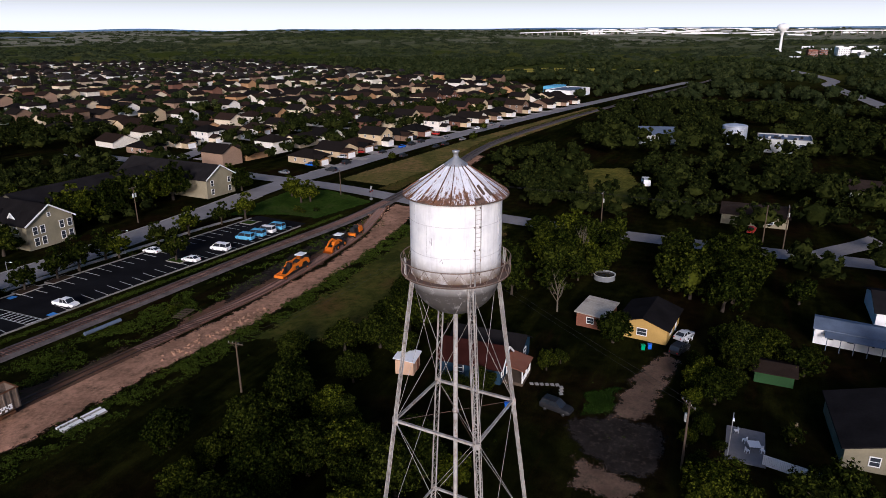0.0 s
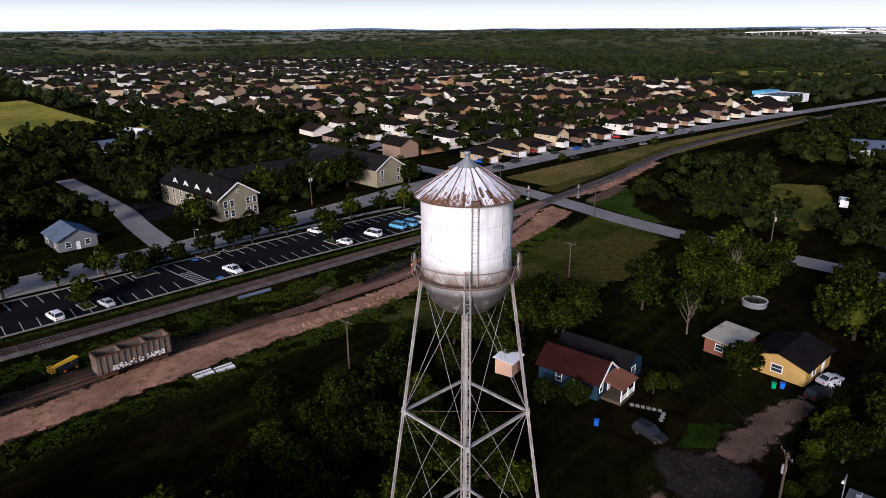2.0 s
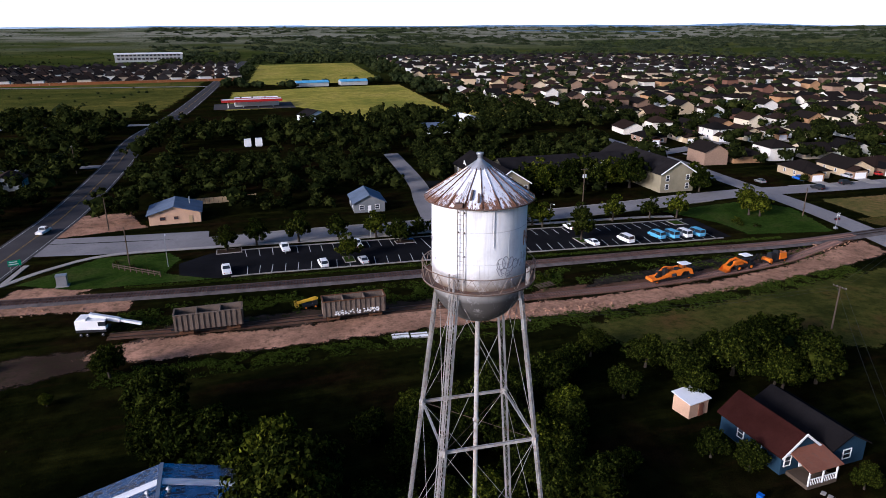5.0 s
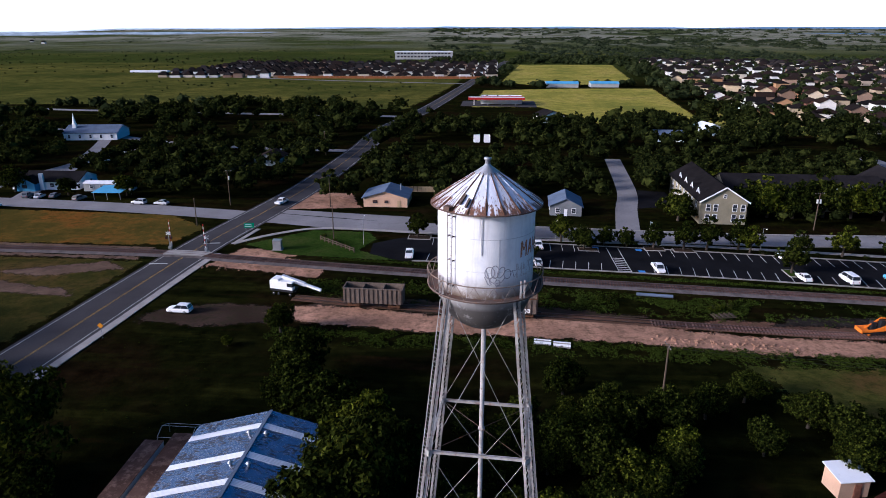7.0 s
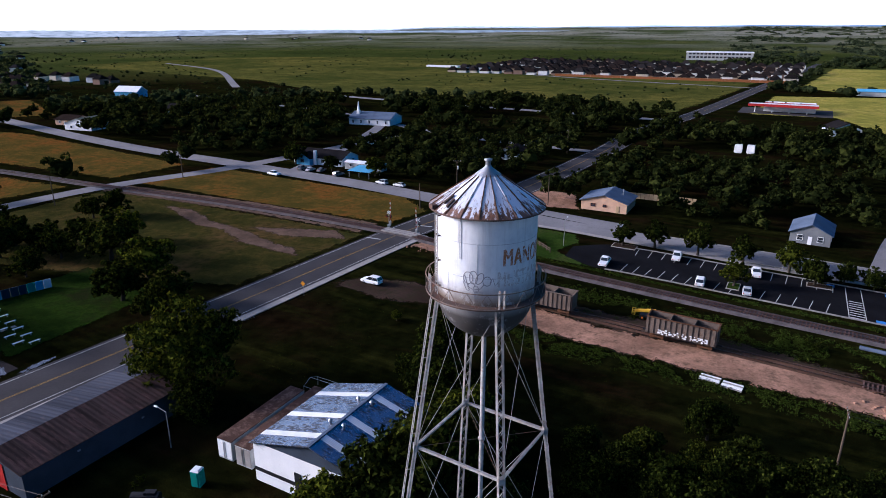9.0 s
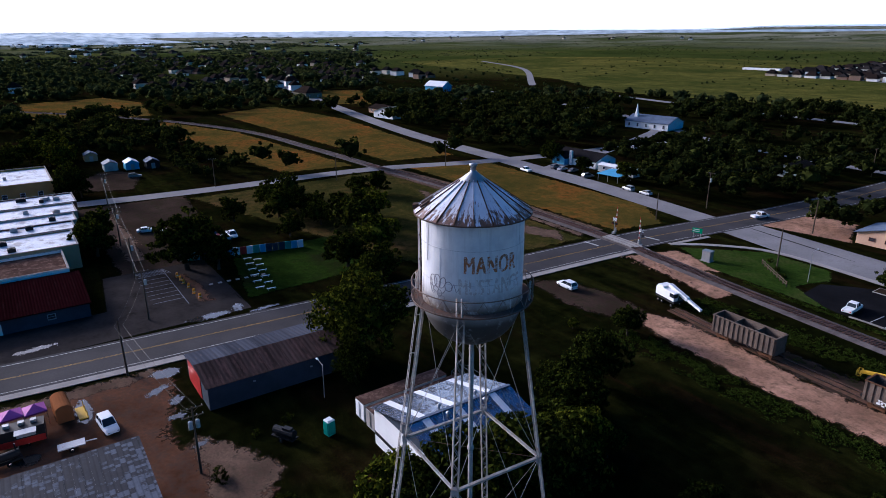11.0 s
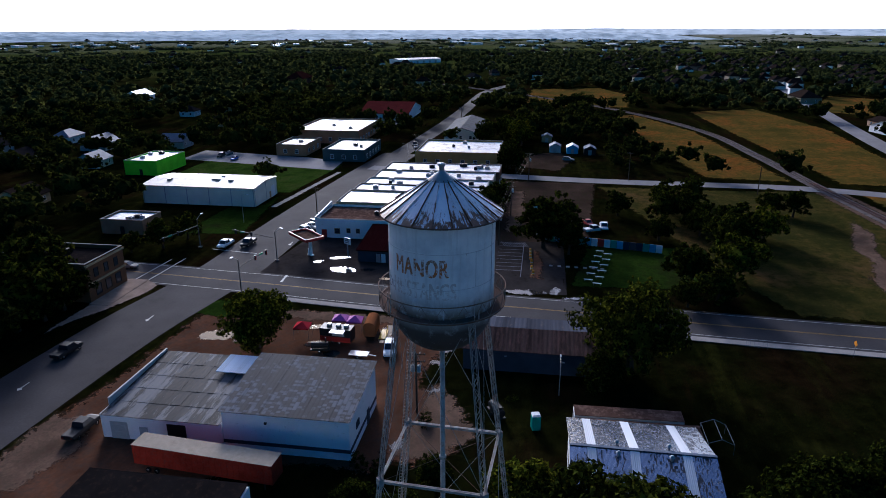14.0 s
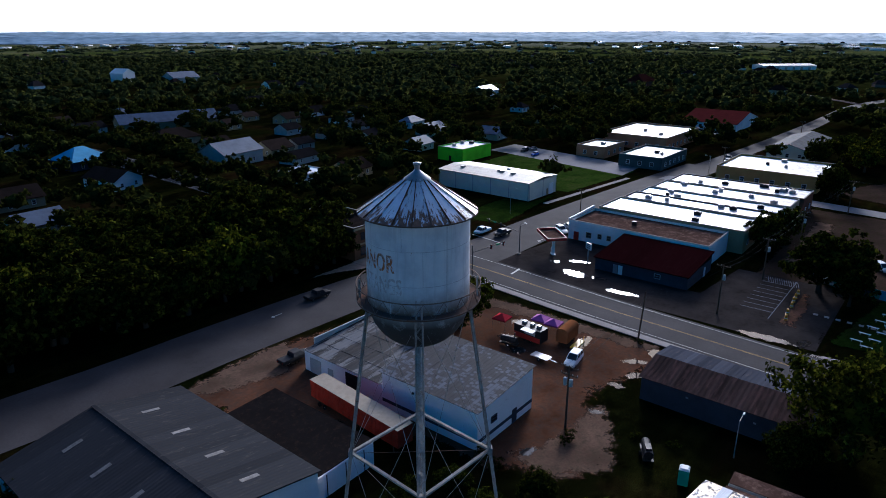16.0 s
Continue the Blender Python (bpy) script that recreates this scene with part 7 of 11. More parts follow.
# round pool behind the yellow house, and two bare trees
b = thing("garden_pool", pose(96.8, 6.2, 0), "round above-ground pool with a grey wall and dark water", "pool")
g = Geo()
g.turned([(2.3, 0), (2.3, 1.15), (2.24, 1.15), (2.24, 0.0)], 36)
part("pool_wall", g, M["cottagegrey"], b)
g = Geo()
g.turned([(2.16, 1.15), (2.42, 1.15), (2.42, 1.2), (2.16, 1.2), (2.16, 1.15)], 36)
part("rim", g, M["greywall"], b, "pale grey rim")
g = Geo()
g.turned([(2.24, 0.9), (0.0, 0.9)], 36)
part("water", g, M["puddle"], b, "still dark water")
for k, (x, y, tall) in enumerate(((75.2, 11.0, 8.5), (104.0, 13.0, 10.5))):
    r = random.Random(60 + k)
    b = thing("bare_tree", pose(x, y, 0), "leafless grey tree with thin forked limbs", "tree", "bare trees")
    g = Geo()
    g.tube((0, 0, -0.2), (0.15, 0.1, tall * 0.45), 0.17, 0.12, 8)
    part("trunk", g, M["barewood"], b)
    for i in range(9):
        a, lo = i * 2.4 + r.uniform(-0.4, 0.4), tall * r.uniform(0.22, 0.45)
        p = Vector((0.15, 0.1, lo))
        q = p + Vector((math.cos(a) * r.uniform(0.8, 1.6), math.sin(a) * r.uniform(0.8, 1.6), tall * r.uniform(0.2, 0.35)))
        g = Geo()
        g.tube(p, q, 0.075, 0.045, 6)
        for j in range(3):
            d = Vector((r.uniform(-0.9, 0.9), r.uniform(-0.9, 0.9), tall * r.uniform(0.08, 0.22)))
            g.tube(q.lerp(p, r.uniform(0, 0.3)), q + d, 0.035, 0.012, 5)
        part("limb", g, M["barewood"], b)

# silo, barns and a far metal works in the eastern woods
M["silo"] = plain("galvanised_silo_sheet", (0.5, 0.55, 0.64), 0.45, 0.2, var=0.35, big=0.4, fine=2, stain=(0.3, 0.33, 0.4), amount=0.4)
b = thing("grain_silo", pose(303, -14, 0), "galvanised steel silo above the woods", "silo")
g = Geo()
g.turned([(5.6, 0), (5.6, 8.4), (5.3, 8.7), (0, 9.6)], 32)
part("drum", g, M["silo"], b, smooth=False)
g = Geo()
for z in range(1, 9):
    g.turned([(5.62, z), (5.7, z + 0.1), (5.62, z + 0.2)], 32)
g.tube((5.9, 0.5, 0), (5.9, 0.5, 9.6), 0.1, n=6)
part("hoop", g, M["steel"], b)
b, sx, sy = root_at("metal_works", 282, 300, -46, -24, "boxy metal works with pale roof clutter", "works")
flat_parts(b, sx, sy, 5.6, "greywall", "bluetin", 0.4, 9, 8)
openings(b, sx, sy, row_of("w", 4, 18, 3.6, 2, 1.5, "white"))
b, sx, sy = root_at("tin_barn", 286, 306, 12, 30, "tin-roofed barn among trees", "barn", 12)
gable_parts(b, sx, sy, 4.5, 7, "greywall", "bluetin", 0.4)
b, sx, sy = root_at("teal_store", 490, 530, 108, 130, "low white store with a teal roof band", "store", -10)
flat_parts(b, sx, sy, 5.5, "white", "bluetin", 0.4, 2, 2)
g = Geo()
g.box(10, sy / 2 + 6, 0, 24, 10, 7)
part("annex", g, M["skyblue"], b, "teal blue annex")

# north-west: church, houses, station, school
b, sx, sy = root_at("church", -212, -187, 264, 281, "pale church hall with a slender white steeple", "church", 10)
gable_parts(b, sx, sy, 3.6, 6.4, "white", "bluetin", 0.5, axis="x")
g = Geo()
g.box(-9, -3, 4.5, 1.7, 1.7, 2.9)
g.tube((-9, -3, 7.4), (-9, -3, 12.5), 0.85, 0.04, n=8)
part("steeple", g, M["white"], b)
openings(b, sx, sy, row_of("s", 5, 25, 1.8, 1.0, 1.6))
b, sx, sy = root_at("fuel_station", -20, 26, 440, 462, "fuel station with a long red-striped canopy", "fuel station", 2)
flat_parts(b, sx - 16, 10, 5.0, "white", "whiteroof", 0.6, 3, 6)
g = Geo()
g.box(-4, -12, 4.6, 40, 10, 0.9)
part("canopy", g, M["white"], b)
g = Geo()
g.box(-4, -17.1, 4.2, 40.2, 0.15, 1.6)
g.box(-24.1, -12, 4.2, 0.15, 10, 1.6)
g.box(0, -5.6, 4.4, 30, 0.15, 1.4)
part("red_band", g, M["red"], b)
for x in (-20, -10, 0, 10):
    g = Geo()
    g.box(x, -12, 0, 0.6, 0.6, 4.6)
    part("canopy_post", g, M["white"], b)
for x in (-9.2, -4.2):
    b = thing("white_tank_box", pose(x, 276, 0), "plain white box tank in a yard", "tank", "white tanks")
    g = Geo()
    g.box(0, 0, 0.4, 3.2, 3.2, 3.2, taper=0.92)
    g.box(0, 0, 0, 2.6, 2.6, 0.4)
    part("body", g, M["white"], b)
for args in (
    ("white_house", 24, 38, 350, 364, 3.4, 6.5, "y", "white", "shingle", "white gabled house by the meadow", 20),
    ("tin_house", 76, 98, 285, 296, 3.2, 5.0, "x", "white", "bluetin", "white house with pale tin roof", 0),
    ("white_tin_barn", 104, 116, 306, 318, 3.5, 6.0, "y", "white", "white", "white boarded barn with tin roof", 15),
    ("blue_hall", -457, -437, 292, 304, 4.6, 8.2, "x", "skyblue", "white", "tall pale blue hall with white roof", 15),
    ("green_roof_house", -330, -312, 172, 186, 3.4, 6.2, "y", "white", "greige", "white house with a grey-green roof", 10),
    ("brown_house", -352, -338, 180, 192, 3.0, 5.0, "x", "peach", "brownshingle", "low peach house with brown roof", 8),
    ("shed_house", -96, -86, 210, 222, 3.0, 5.0, "y", "greywall", "brownshingle", "grey house beside the road", 0),
):
    cottage(*args)
b, sx, sy = root_at("chimney_house", -164, -141, 164, 176, "low white and blue house with black roof and white chimney", "house", 3)
gable_parts(b, sx, sy, 2.9, 5.2, "white", "shingle", 0.5, axis="x")
openings(b, sx, sy, row_of("s", 4, 20, 1.6, 1.4, 1.3) + [("door", "s", 6.8, 0, 1.0, 2.05, "brick")] + row_of("e", 2, 8, 1.6, 1.1, 1.2))
g = Geo()
g.box(-5.2, -7.2, 0, 7.0, 3.4, 2.7)
g.add([(-8.7, -8.9, 2.7), (-1.7, -8.9, 2.7), (-5.2, -8.9, 4.6), (-8.7, -5.5, 2.7), (-1.7, -5.5, 2.7), (-5.2, -5.5, 4.6)], [(0, 1, 2), (5, 4, 3)])
front = part("front_wing", g, M["skyblue"], b, "pale blue gabled front wing")
g = Geo()
for s in (-1, 1):
    roof_slab(g, [(-5.2 + s * 3.9, -9.2, 2.6), (-5.2, -9.2, 4.75), (-5.2, -3.5, 4.75), (-5.2 + s * 3.9, -3.5, 2.6)], 0.15)
part("wing_roof", g, M["shingle"], b)
part("pane", window_meshes(1.6, 1.2, "white")[1], None, front, at=pose(-5.2, -8.95, 1.6))
g = Geo()
g.box(-0.6, -6.4, 0, 1.5, 0.9, 5.6, taper=0.86)
part("chimney", g, M["white"], b, "white painted chimney")
b, sx, sy = root_at("mobile_home", -138, -122, 163.5, 168, "long pale mobile home with a white roof under trees", "mobile home", 4)
gable_parts(b, sx, sy, 2.6, 3.1, "greywall", "white", 0.2, axis="x")
openings(b, sx, sy, row_of("s", 4, 14, 1.6, 1.1, 0.9) + [("door", "s", 0, 0.3, 0.9, 2.0, "white")])
b, sx, sy = root_at("carport", -128, -119, 152, 160, "open carport with a bright blue tin roof", "carport", 4)
g = Geo()
roof_slab(g, [(-4.7, -4.2, 2.5), (4.7, -4.2, 2.5), (4.7, 4.2, 3.0), (-4.7, 4.2, 3.0)], 0.1)
part("roof", g, M["skyblue"], b)
for x in (-4.2, 0, 4.2):
    for y in (-3.8, 3.8):
        g = Geo()
        g.box(x, y, 0, 0.12, 0.12, 2.5 + (0.4 if y > 0 else 0))
        part("post", g, M["steel"], b)
b, sx, sy = root_at("school", -186, -84, 1158, 1200, "long white school building in the distance", "school", 7)
part("wall", walls(sx, sy, 12), M["greywall"], b)
g = Geo()
g.box(0, 0, 12, sx + 2, sy + 2, 1.2)
part("roof", g, M["white"], b)
openings(b, sx, sy, row_of("s", 16, sx - 6, 5, 4, 2.6, "brick") + row_of("s", 16, sx - 6, 10.5, 4, 2.6, "brick"))
b = thing("estate_fence", pose(-120, 690, 0, 0, 0, 3.5), "long orange-brown board fence round the far estate", "fence")
for i in range(30):
    g = Geo()
    g.box(-118 + i * 8.0, 0, 0, 7.9, 0.12, 2.6)
    part("panel", g, M["orangerust"], b)
g = Geo()
g.box(-432, 767, 0.05, 46, 10, 2.2, 5)
tagged(part("greenhouse_roof", g, M["white"], None), "long low white sheeted roof in a field", "roof")
for x, y, w in ((60, 600, 30), (100, 605, 26)):
    b, sx, sy = root_at("long_shed", x - w / 2, x + w / 2, y - 6, y + 6, "long pale blue tin shed by the meadow", "shed", 3, "meadow sheds")
    gable_parts(b, sx, sy, 3.6, 5.2, "greywall", "skyblue", 0.4, axis="x")

# town houses to the south and west
def town_house(x, y, w, d, h, wall, roof, label, rz=0, hip=False):
    b = thing("town_house", pose(x, y, 0, 0, 0, rz), label, "house", "town houses")
    if hip:
        hip_parts(b, w, d, h, h + 0.32 * min(w, d), wall, roof)
    else:
        gable_parts(b, w, d, h, h + 0.26 * min(w, d), wall, roof, 0.5, axis="x" if w > d else "y")
    openings(b, w, d, row_of("e", 2, d, 1.6, 1.0, 1.3) + row_of("n", 2, w, 1.6, 1.0, 1.3))

# long white warehouse far off beyond the town
b = thing("warehouse", pose(-948, -186, 0, 0, 0, 136), "long white metal warehouse far beyond the town", "warehouse")
gable_parts(b, 74, 26, 5.6, 7.4, "white", "whiteroof", 0.3, axis="x")
openings(b, 74, 26, row_of("s", 6, 66, 0, 3.4, 3.6, "steel", "door") + row_of("n", 6, 66, 0, 3.4, 3.6, "steel", "door"))


# ---- vehicles ----
def wheel_meshes(r=0.34, w=0.24):
    t = Geo()
    t.turned([(r * 0.62, -w / 2), (r * 0.95, -w / 2), (r, -w / 3), (r, w / 3), (r * 0.95, w / 2), (r * 0.62, w / 2)], 14)
    rm = Geo()
    rm.turned([(0, w / 2 - 0.02), (r * 0.3, w / 2 - 0.01), (r * 0.62, w / 2 - 0.05)], 10)
    rm.turned([(r * 0.62, -w / 2 + 0.05), (r * 0.3, -w / 2 + 0.01), (0, -w / 2 + 0.02)], 10)
    return t.mesh("tyre", M["tyre"]), rm.mesh("rim", M["chrome"])


WHEEL = wheel_meshes()


def put_wheels(root, xs, half):
    for x in xs:
        for s in (-1, 1):
            ob = part("tyre", WHEEL[0], None, root, at=pose(x, s * half, 0.34, 90, 0, 0))
            part("rim", WHEEL[1], None, ob)


def loft(g, stations, mat=0):
    """Rounded cross-sections along x: (x, half width, bottom, top)."""
    rows = []
    for x, hw, z0, z1 in stations:
        m = z0 + 0.62 * (z1 - z0)
        rows.append([(x, -hw * 0.93, z0), (x, -hw, z0 + 0.15), (x, -hw, m), (x, -hw * 0.9, z1), (x, hw * 0.9, z1), (x, hw, m), (x, hw, z0 + 0.15), (x, hw * 0.93, z0)])
    n = 8
    vs = [p for r in rows for p in r]
    fs = [(k * n + i, k * n + (i + 1) % n, (k + 1) * n + (i + 1) % n, (k + 1) * n + i) for k in range(len(rows) - 1) for i in range(n)]
    fs += [tuple(range(n)), tuple(range(len(vs) - 1, len(vs) - n - 1, -1))]
    g.add(vs, fs, mat)


SHAPE = {
    "sedan": dict(L=4.7, W=1.82, body=[(-2.35, 0.78, 0.45, 0.78), (-2.2, 0.88, 0.3, 0.98), (-1.3, 0.91, 0.25, 1.0), (0.9, 0.91, 0.25, 0.95), (1.9, 0.88, 0.28, 0.82), (2.33, 0.72, 0.4, 0.66)], cab=[(-1.75, 0.78, 0.95), (-1.05, 0.68, 1.42), (0.15, 0.68, 1.44), (1.0, 0.78, 0.93)], ax=(-1.4, 1.42)),
    "suv": dict(L=4.8, W=1.92, body=[(-2.4, 0.82, 0.5, 1.0), (-2.3, 0.93, 0.35, 1.1), (-1.2, 0.96, 0.3, 1.12), (0.9, 0.96, 0.3, 1.08), (1.95, 0.92, 0.33, 0.98), (2.38, 0.78, 0.45, 0.8)], cab=[(-2.3, 0.84, 1.05), (-1.95, 0.74, 1.72), (0.1, 0.74, 1.74), (1.05, 0.84, 1.05)], ax=(-1.42, 1.45)),
    "pickup": dict(L=5.6, W=1.98, body=[(-2.8, 0.9, 0.55, 1.05), (-2.7, 0.97, 0.45, 1.1), (-0.6, 0.98, 0.4, 1.1), (1.2, 0.98, 0.4, 1.1), (2.4, 0.95, 0.42, 1.05), (2.8, 0.84, 0.55, 0.9)], cab=[(-0.75, 0.86, 1.05), (-0.55, 0.76, 1.78), (0.85, 0.76, 1.8), (1.5, 0.86, 1.08)], ax=(-1.75, 1.8)),
    "van": dict(L=5.2, W=2.0, body=[(-2.6, 0.92, 0.45, 1.15), (-2.5, 0.98, 0.35, 1.25), (-0.5, 1.0, 0.3, 1.25), (1.2, 1.0, 0.3, 1.2), (2.2, 0.95, 0.33, 1.08), (2.58, 0.82, 0.45, 0.9)], cab=[(-2.5, 0.9, 1.2), (-2.35, 0.84, 2.0), (0.9, 0.84, 2.02), (1.75, 0.88, 1.15)], ax=(-1.6, 1.65)),
}
PROTO = {}


def vehicle(shape, colour, x, y, rz, label, group="", z=0.04):
    if (shape, colour) in PROTO:
        ob = copy_thing(PROTO[(shape, colour)], pose(x, y, z, 0, 0, rz))
        ob["label"] = label
        return ob
    d = SHAPE[shape]
    mat = M[colour if colour in M else "car_" + colour]
    root = thing({"pickup": "pickup_truck", "van": "van", "suv": "suv", "sedan": "car"}[shape], pose(x, y, z, 0, 0, rz), label, {"pickup": "truck", "van": "van"}.get(shape, "car"), group)
    g = Geo()
    loft(g, d["body"])
    if shape == "pickup":
        g.box(-1.75, 0, 1.08, 1.75, 1.5, 0.012, mat=1)
    body = part("body", g, [mat, M["black"]], root, smooth=False)
    (x0, w0, z0), (x1, w1, z1), (x2, w2, z2), (x3, w3, z3) = d["cab"]
    vs = [(x0, -w0, z0), (x0, w0, z0), (x1, -w1, z1), (x1, w1, z1), (x2, -w2, z2), (x2, w2, z2), (x3, -w3, z3), (x3, w3, z3)]
    for nm, q in (("rear_window", (0, 2, 3, 1)), ("windscreen", (4, 6, 7, 5)), ("side_window", (0, 6, 4, 2)), ("side_window", (1, 3, 5, 7))):
        g = Geo()
        quad = [Vector(vs[i]) for i in q]
        nrm = (quad[1] - quad[0]).cross(quad[2] - quad[0]).normalized() * 0.015
        g.add([p + nrm for p in quad] + [p - nrm for p in quad], [(0, 1, 2, 3), (7, 6, 5, 4), (0, 4, 5, 1), (1, 5, 6, 2), (2, 6, 7, 3), (3, 7, 4, 0)])
        part(nm, g, M["carglass"], root, "dark tinted glass")
    g = Geo()
    g.add([(x1 - 0.05, -w1 - 0.02, z1 + 0.015), (x2 + 0.08, -w2 - 0.02, z2 + 0.015), (x2 + 0.08, w2 + 0.02, z2 + 0.015), (x1 - 0.05, w1 + 0.02, z1 + 0.015), (x1, -w1 * 0.8, z1 + 0.06), (x2, -w2 * 0.8, z2 + 0.06), (x2, w2 * 0.8, z2 + 0.06), (x1, w1 * 0.8, z1 + 0.06)], [(0, 1, 5, 4), (1, 2, 6, 5), (2, 3, 7, 6), (3, 0, 4, 7), (4, 5, 6, 7), (3, 2, 1, 0)])
    part("roof", g, mat, root)
    for s in (-1, 1):
        for xa, wa, za, xb, wb, zb in ((x0, w0, z0, x1, w1, z1), (x3, w3, z3, x2, w2, z2), ((x0 + x3) / 2, (w0 + w3) / 2, (z0 + z3) / 2, (x1 + x2) / 2, w1, (z1 + z2) / 2)):
            g = Geo()
            g.bar((xa, s * (wa + 0.005), za), (xb, s * (wb + 0.005), zb), 0.1, 0.05)
            part("pillar", g, mat, root)
    if shape == "van" or (shape == "pickup" and colour == "white"):
        pass
    for s in (-1, 1):
        g = Geo()
        L = d["body"][-1][0]
        g.box(L - 0.06, s * 0.58, 0.58, 0.12, 0.34, 0.16)
        part("headlight", g, M["chrome"], root)
        g = Geo()
        L = d["body"][0][0]
        g.box(L + 0.04, s * 0.66, 0.68, 0.1, 0.22, 0.2)
        part("tail_light", g, M["redlamp"], root)
    put_wheels(root, d["ax"], d["W"] / 2 - 0.12)
    PROTO[(shape, colour)] = root
    return root


CARS = [
    ("pickup", "white", -19.7, 106.3, 94, "white pickup truck in a parking bay"), ("pickup", "white", -5.8, 118.2, 94, "white pickup truck by the kerb"),
    ("suv", "white", 1.6, 104.2, 94, "white SUV in a parking bay"), ("sedan", "silver", 10.9, 103.6, 94, "silver car beside a small tree"),
    ("pickup", "white", 38.0, 101.4, -86, "white utility pickup in a parking bay"), ("sedan", "white", 69.6, 112.4, 95, "white car parked by shrubs"),
    ("sedan", "white", 68.6, 98.6, 95, "white saloon parked by the island tree"), ("van", "white", 77.9, 98.0, 95, "white passenger van in a bay"),
    ("van", "skyblue", 87.4, 98.3, 95, "light blue van in a row of vans"), ("van", "skyblue", 91.1, 97.6, 95, "light blue van in a row of vans"), ("van", "white", 94.7, 97.2, 95, "white van with blue stripes in a row"), ("van", "skyblue", 98.4, 96.9, 95, "light blue van in a row of vans"),
    ("suv", "black", 209, 115.2, -8, "black SUV at the kerb of the far street"), ("sedan", "black", 236, 112.4, 172, "dark car at the kerb of the far street"), ("suv", "black", 244, 111.2, -8, "black SUV at the kerb of the far street"), ("sedan", "grey", 261, 109.2, -8, "dark grey car at the kerb of the far street"), ("suv", "black", 171, 127.2, 92, "black SUV turning out of a side street"), ("sedan", "black", 311.5, 106.2, -10, "dark car at the kerb of the far street"), ("suv", "silver", -159.5, 211, 70, "silver SUV on a side street"), ("pickup", "white", 11.6, 115.6, 95, "white pickup truck in a bay by the kerb"), ("sedan", "white", -153.6, 5.3, 80, "white car in the dirt back lot"), ("suv", "silver", -146.9, 9.6, 75, "silver SUV in the dirt back lot"),
    ("suv", "white", -59.8, 70.0, 178, "white SUV parked on the dirt verge"), ("pickup", "white", -66.2, 152.5, 78, "white pickup driving along the road"),
    ("pickup", "white", -153.2, 140.4, 174, "white pickup on the street"), ("suv", "silver", -110.5, 148.2, 170, "silver SUV at the roadside"), ("sedan", "silver", -103.2, 148.2, 174, "silver car at the roadside"),
    ("suv", "grey", -132.0, 151.5, 80, "grey SUV before a house"), ("suv", "grey", -151, 153.5, 100, "grey SUV in a front yard"), ("sedan", "silver", -146.5, 153.0, 95, "silver car in a front yard"), ("sedan", "grey", -142.3, 154.4, 95, "grey car in a front yard"),
    ("suv", "white", -58.8, -18.1, 8, "white SUV on the muddy yard"), ("pickup", "white", -107.6, -71.4, -3, "white pickup waiting at the junction"), ("pickup", "black", -109.4, -66.2, -3, "black pickup waiting at the junction"),
    ("sedan", "grey", -90, -86.3, 88, "dark car near the brick block"), ("pickup", "black", -30.6, -54.2, 178, "black pickup with a pale roof by the old store"), ("pickup", "black", -50.5, -71.6, 176, "black pickup driving on the street"),
    ("suv", "black", 41.0, 1.9, -102, "black SUV parked beside the dirt drive"), ("sedan", "silver", 73.0, -12.6, -25, "silver car on the dirt drive"), ("suv", "black", 67.2, -12.4, -20, "black SUV beside the yellow house"),
    ("pickup", "white", 199, 12.5, 10, "white pickup with trailer in a clearing"), ("suv", "silver", 160.5, -20.0, 170, "silver SUV under the carport"), ("sedan", "red", 147.5, -23.0, 170, "red car at the lane"),
    ("sedan", "blue", -213.3, -119.5, 2, "pale car on the parking area"), ("suv", "black", -218.5, -128, 2, "dark SUV on the parking area"), ("sedan", "grey", -224, -127, 2, "grey car on the parking area"),
    ("pickup", "black", -256, -52, 2, "black pickup at the kerb"), ("suv", "grey", -229, 16.2, 80, "grey SUV by the sheds"), ("sedan", "silver", -250, -50.5, 2, "silver car at the kerb"),
]
for k in range(6):
    CARS.append((("suv", "sedan", "pickup")[k % 3], ("white", "silver", "grey", "white", "black", "silver")[k], -121.5 - 4.2 * k, -55.3 + 0.25 * k, 55, "car parked at an angle before the shops"))
for k, (x, y, c) in enumerate([(-136, 23, "white"), (-139, 19, "red"), (-141, 15.5, "white"), (-127, 12, "white"), (-128.5, 6, "silver"), (-124, 9, "white"), (-133, 20, "silver")]):
    CARS.append((("pickup", "sedan", "suv")[k % 3], c, x, y, 20 * k, "car on the dirt back lot"))
for k, (x, off, c, s) in enumerate([(186, 2.5, "black", "suv"), (214, 3.6, "black", "sedan"), (230, 3.6, "blue", "sedan"), (238, 3.4, "black", "suv"), (247, 3.4, "black", "suv"), (262, -1.5, "grey", "sedan"), (176, 12.0, "blue", "pickup"), (210, 13, "red", "sedan"), (196, 12, "silver", "suv"), (222, 12, "grey", "suv"), (255, 13, "black", "suv"), (272, 11, "red", "suv"), (160, 12, "grey", "sedan"), (300, 2.5, "white", "sedan"), (318, 3.4, "grey", "suv"), (340, 11, "white", "suv")]):
    yy = 128 - (x - 175) * (7 / 82) if x < 257 else 121 - (x - 257) * (27 / 170)
    CARS.append((s, c, x, yy + off, -6 if off < 6 else 84, "car on the street before the houses"))
for c in CARS:
    vehicle(*c)

# cab trailer behind the white pickup
b = thing("box_trailer", pose(193.5, 10.8, 0, 0, 0, 10), "small white box trailer in a clearing", "trailer")
g = Geo()
g.box(0, 0, 0.5, 5.2, 2.3, 2.2)
part("body", g, M["white"], b)
put_wheels(b, (-0.5, 0.5), 1.1)

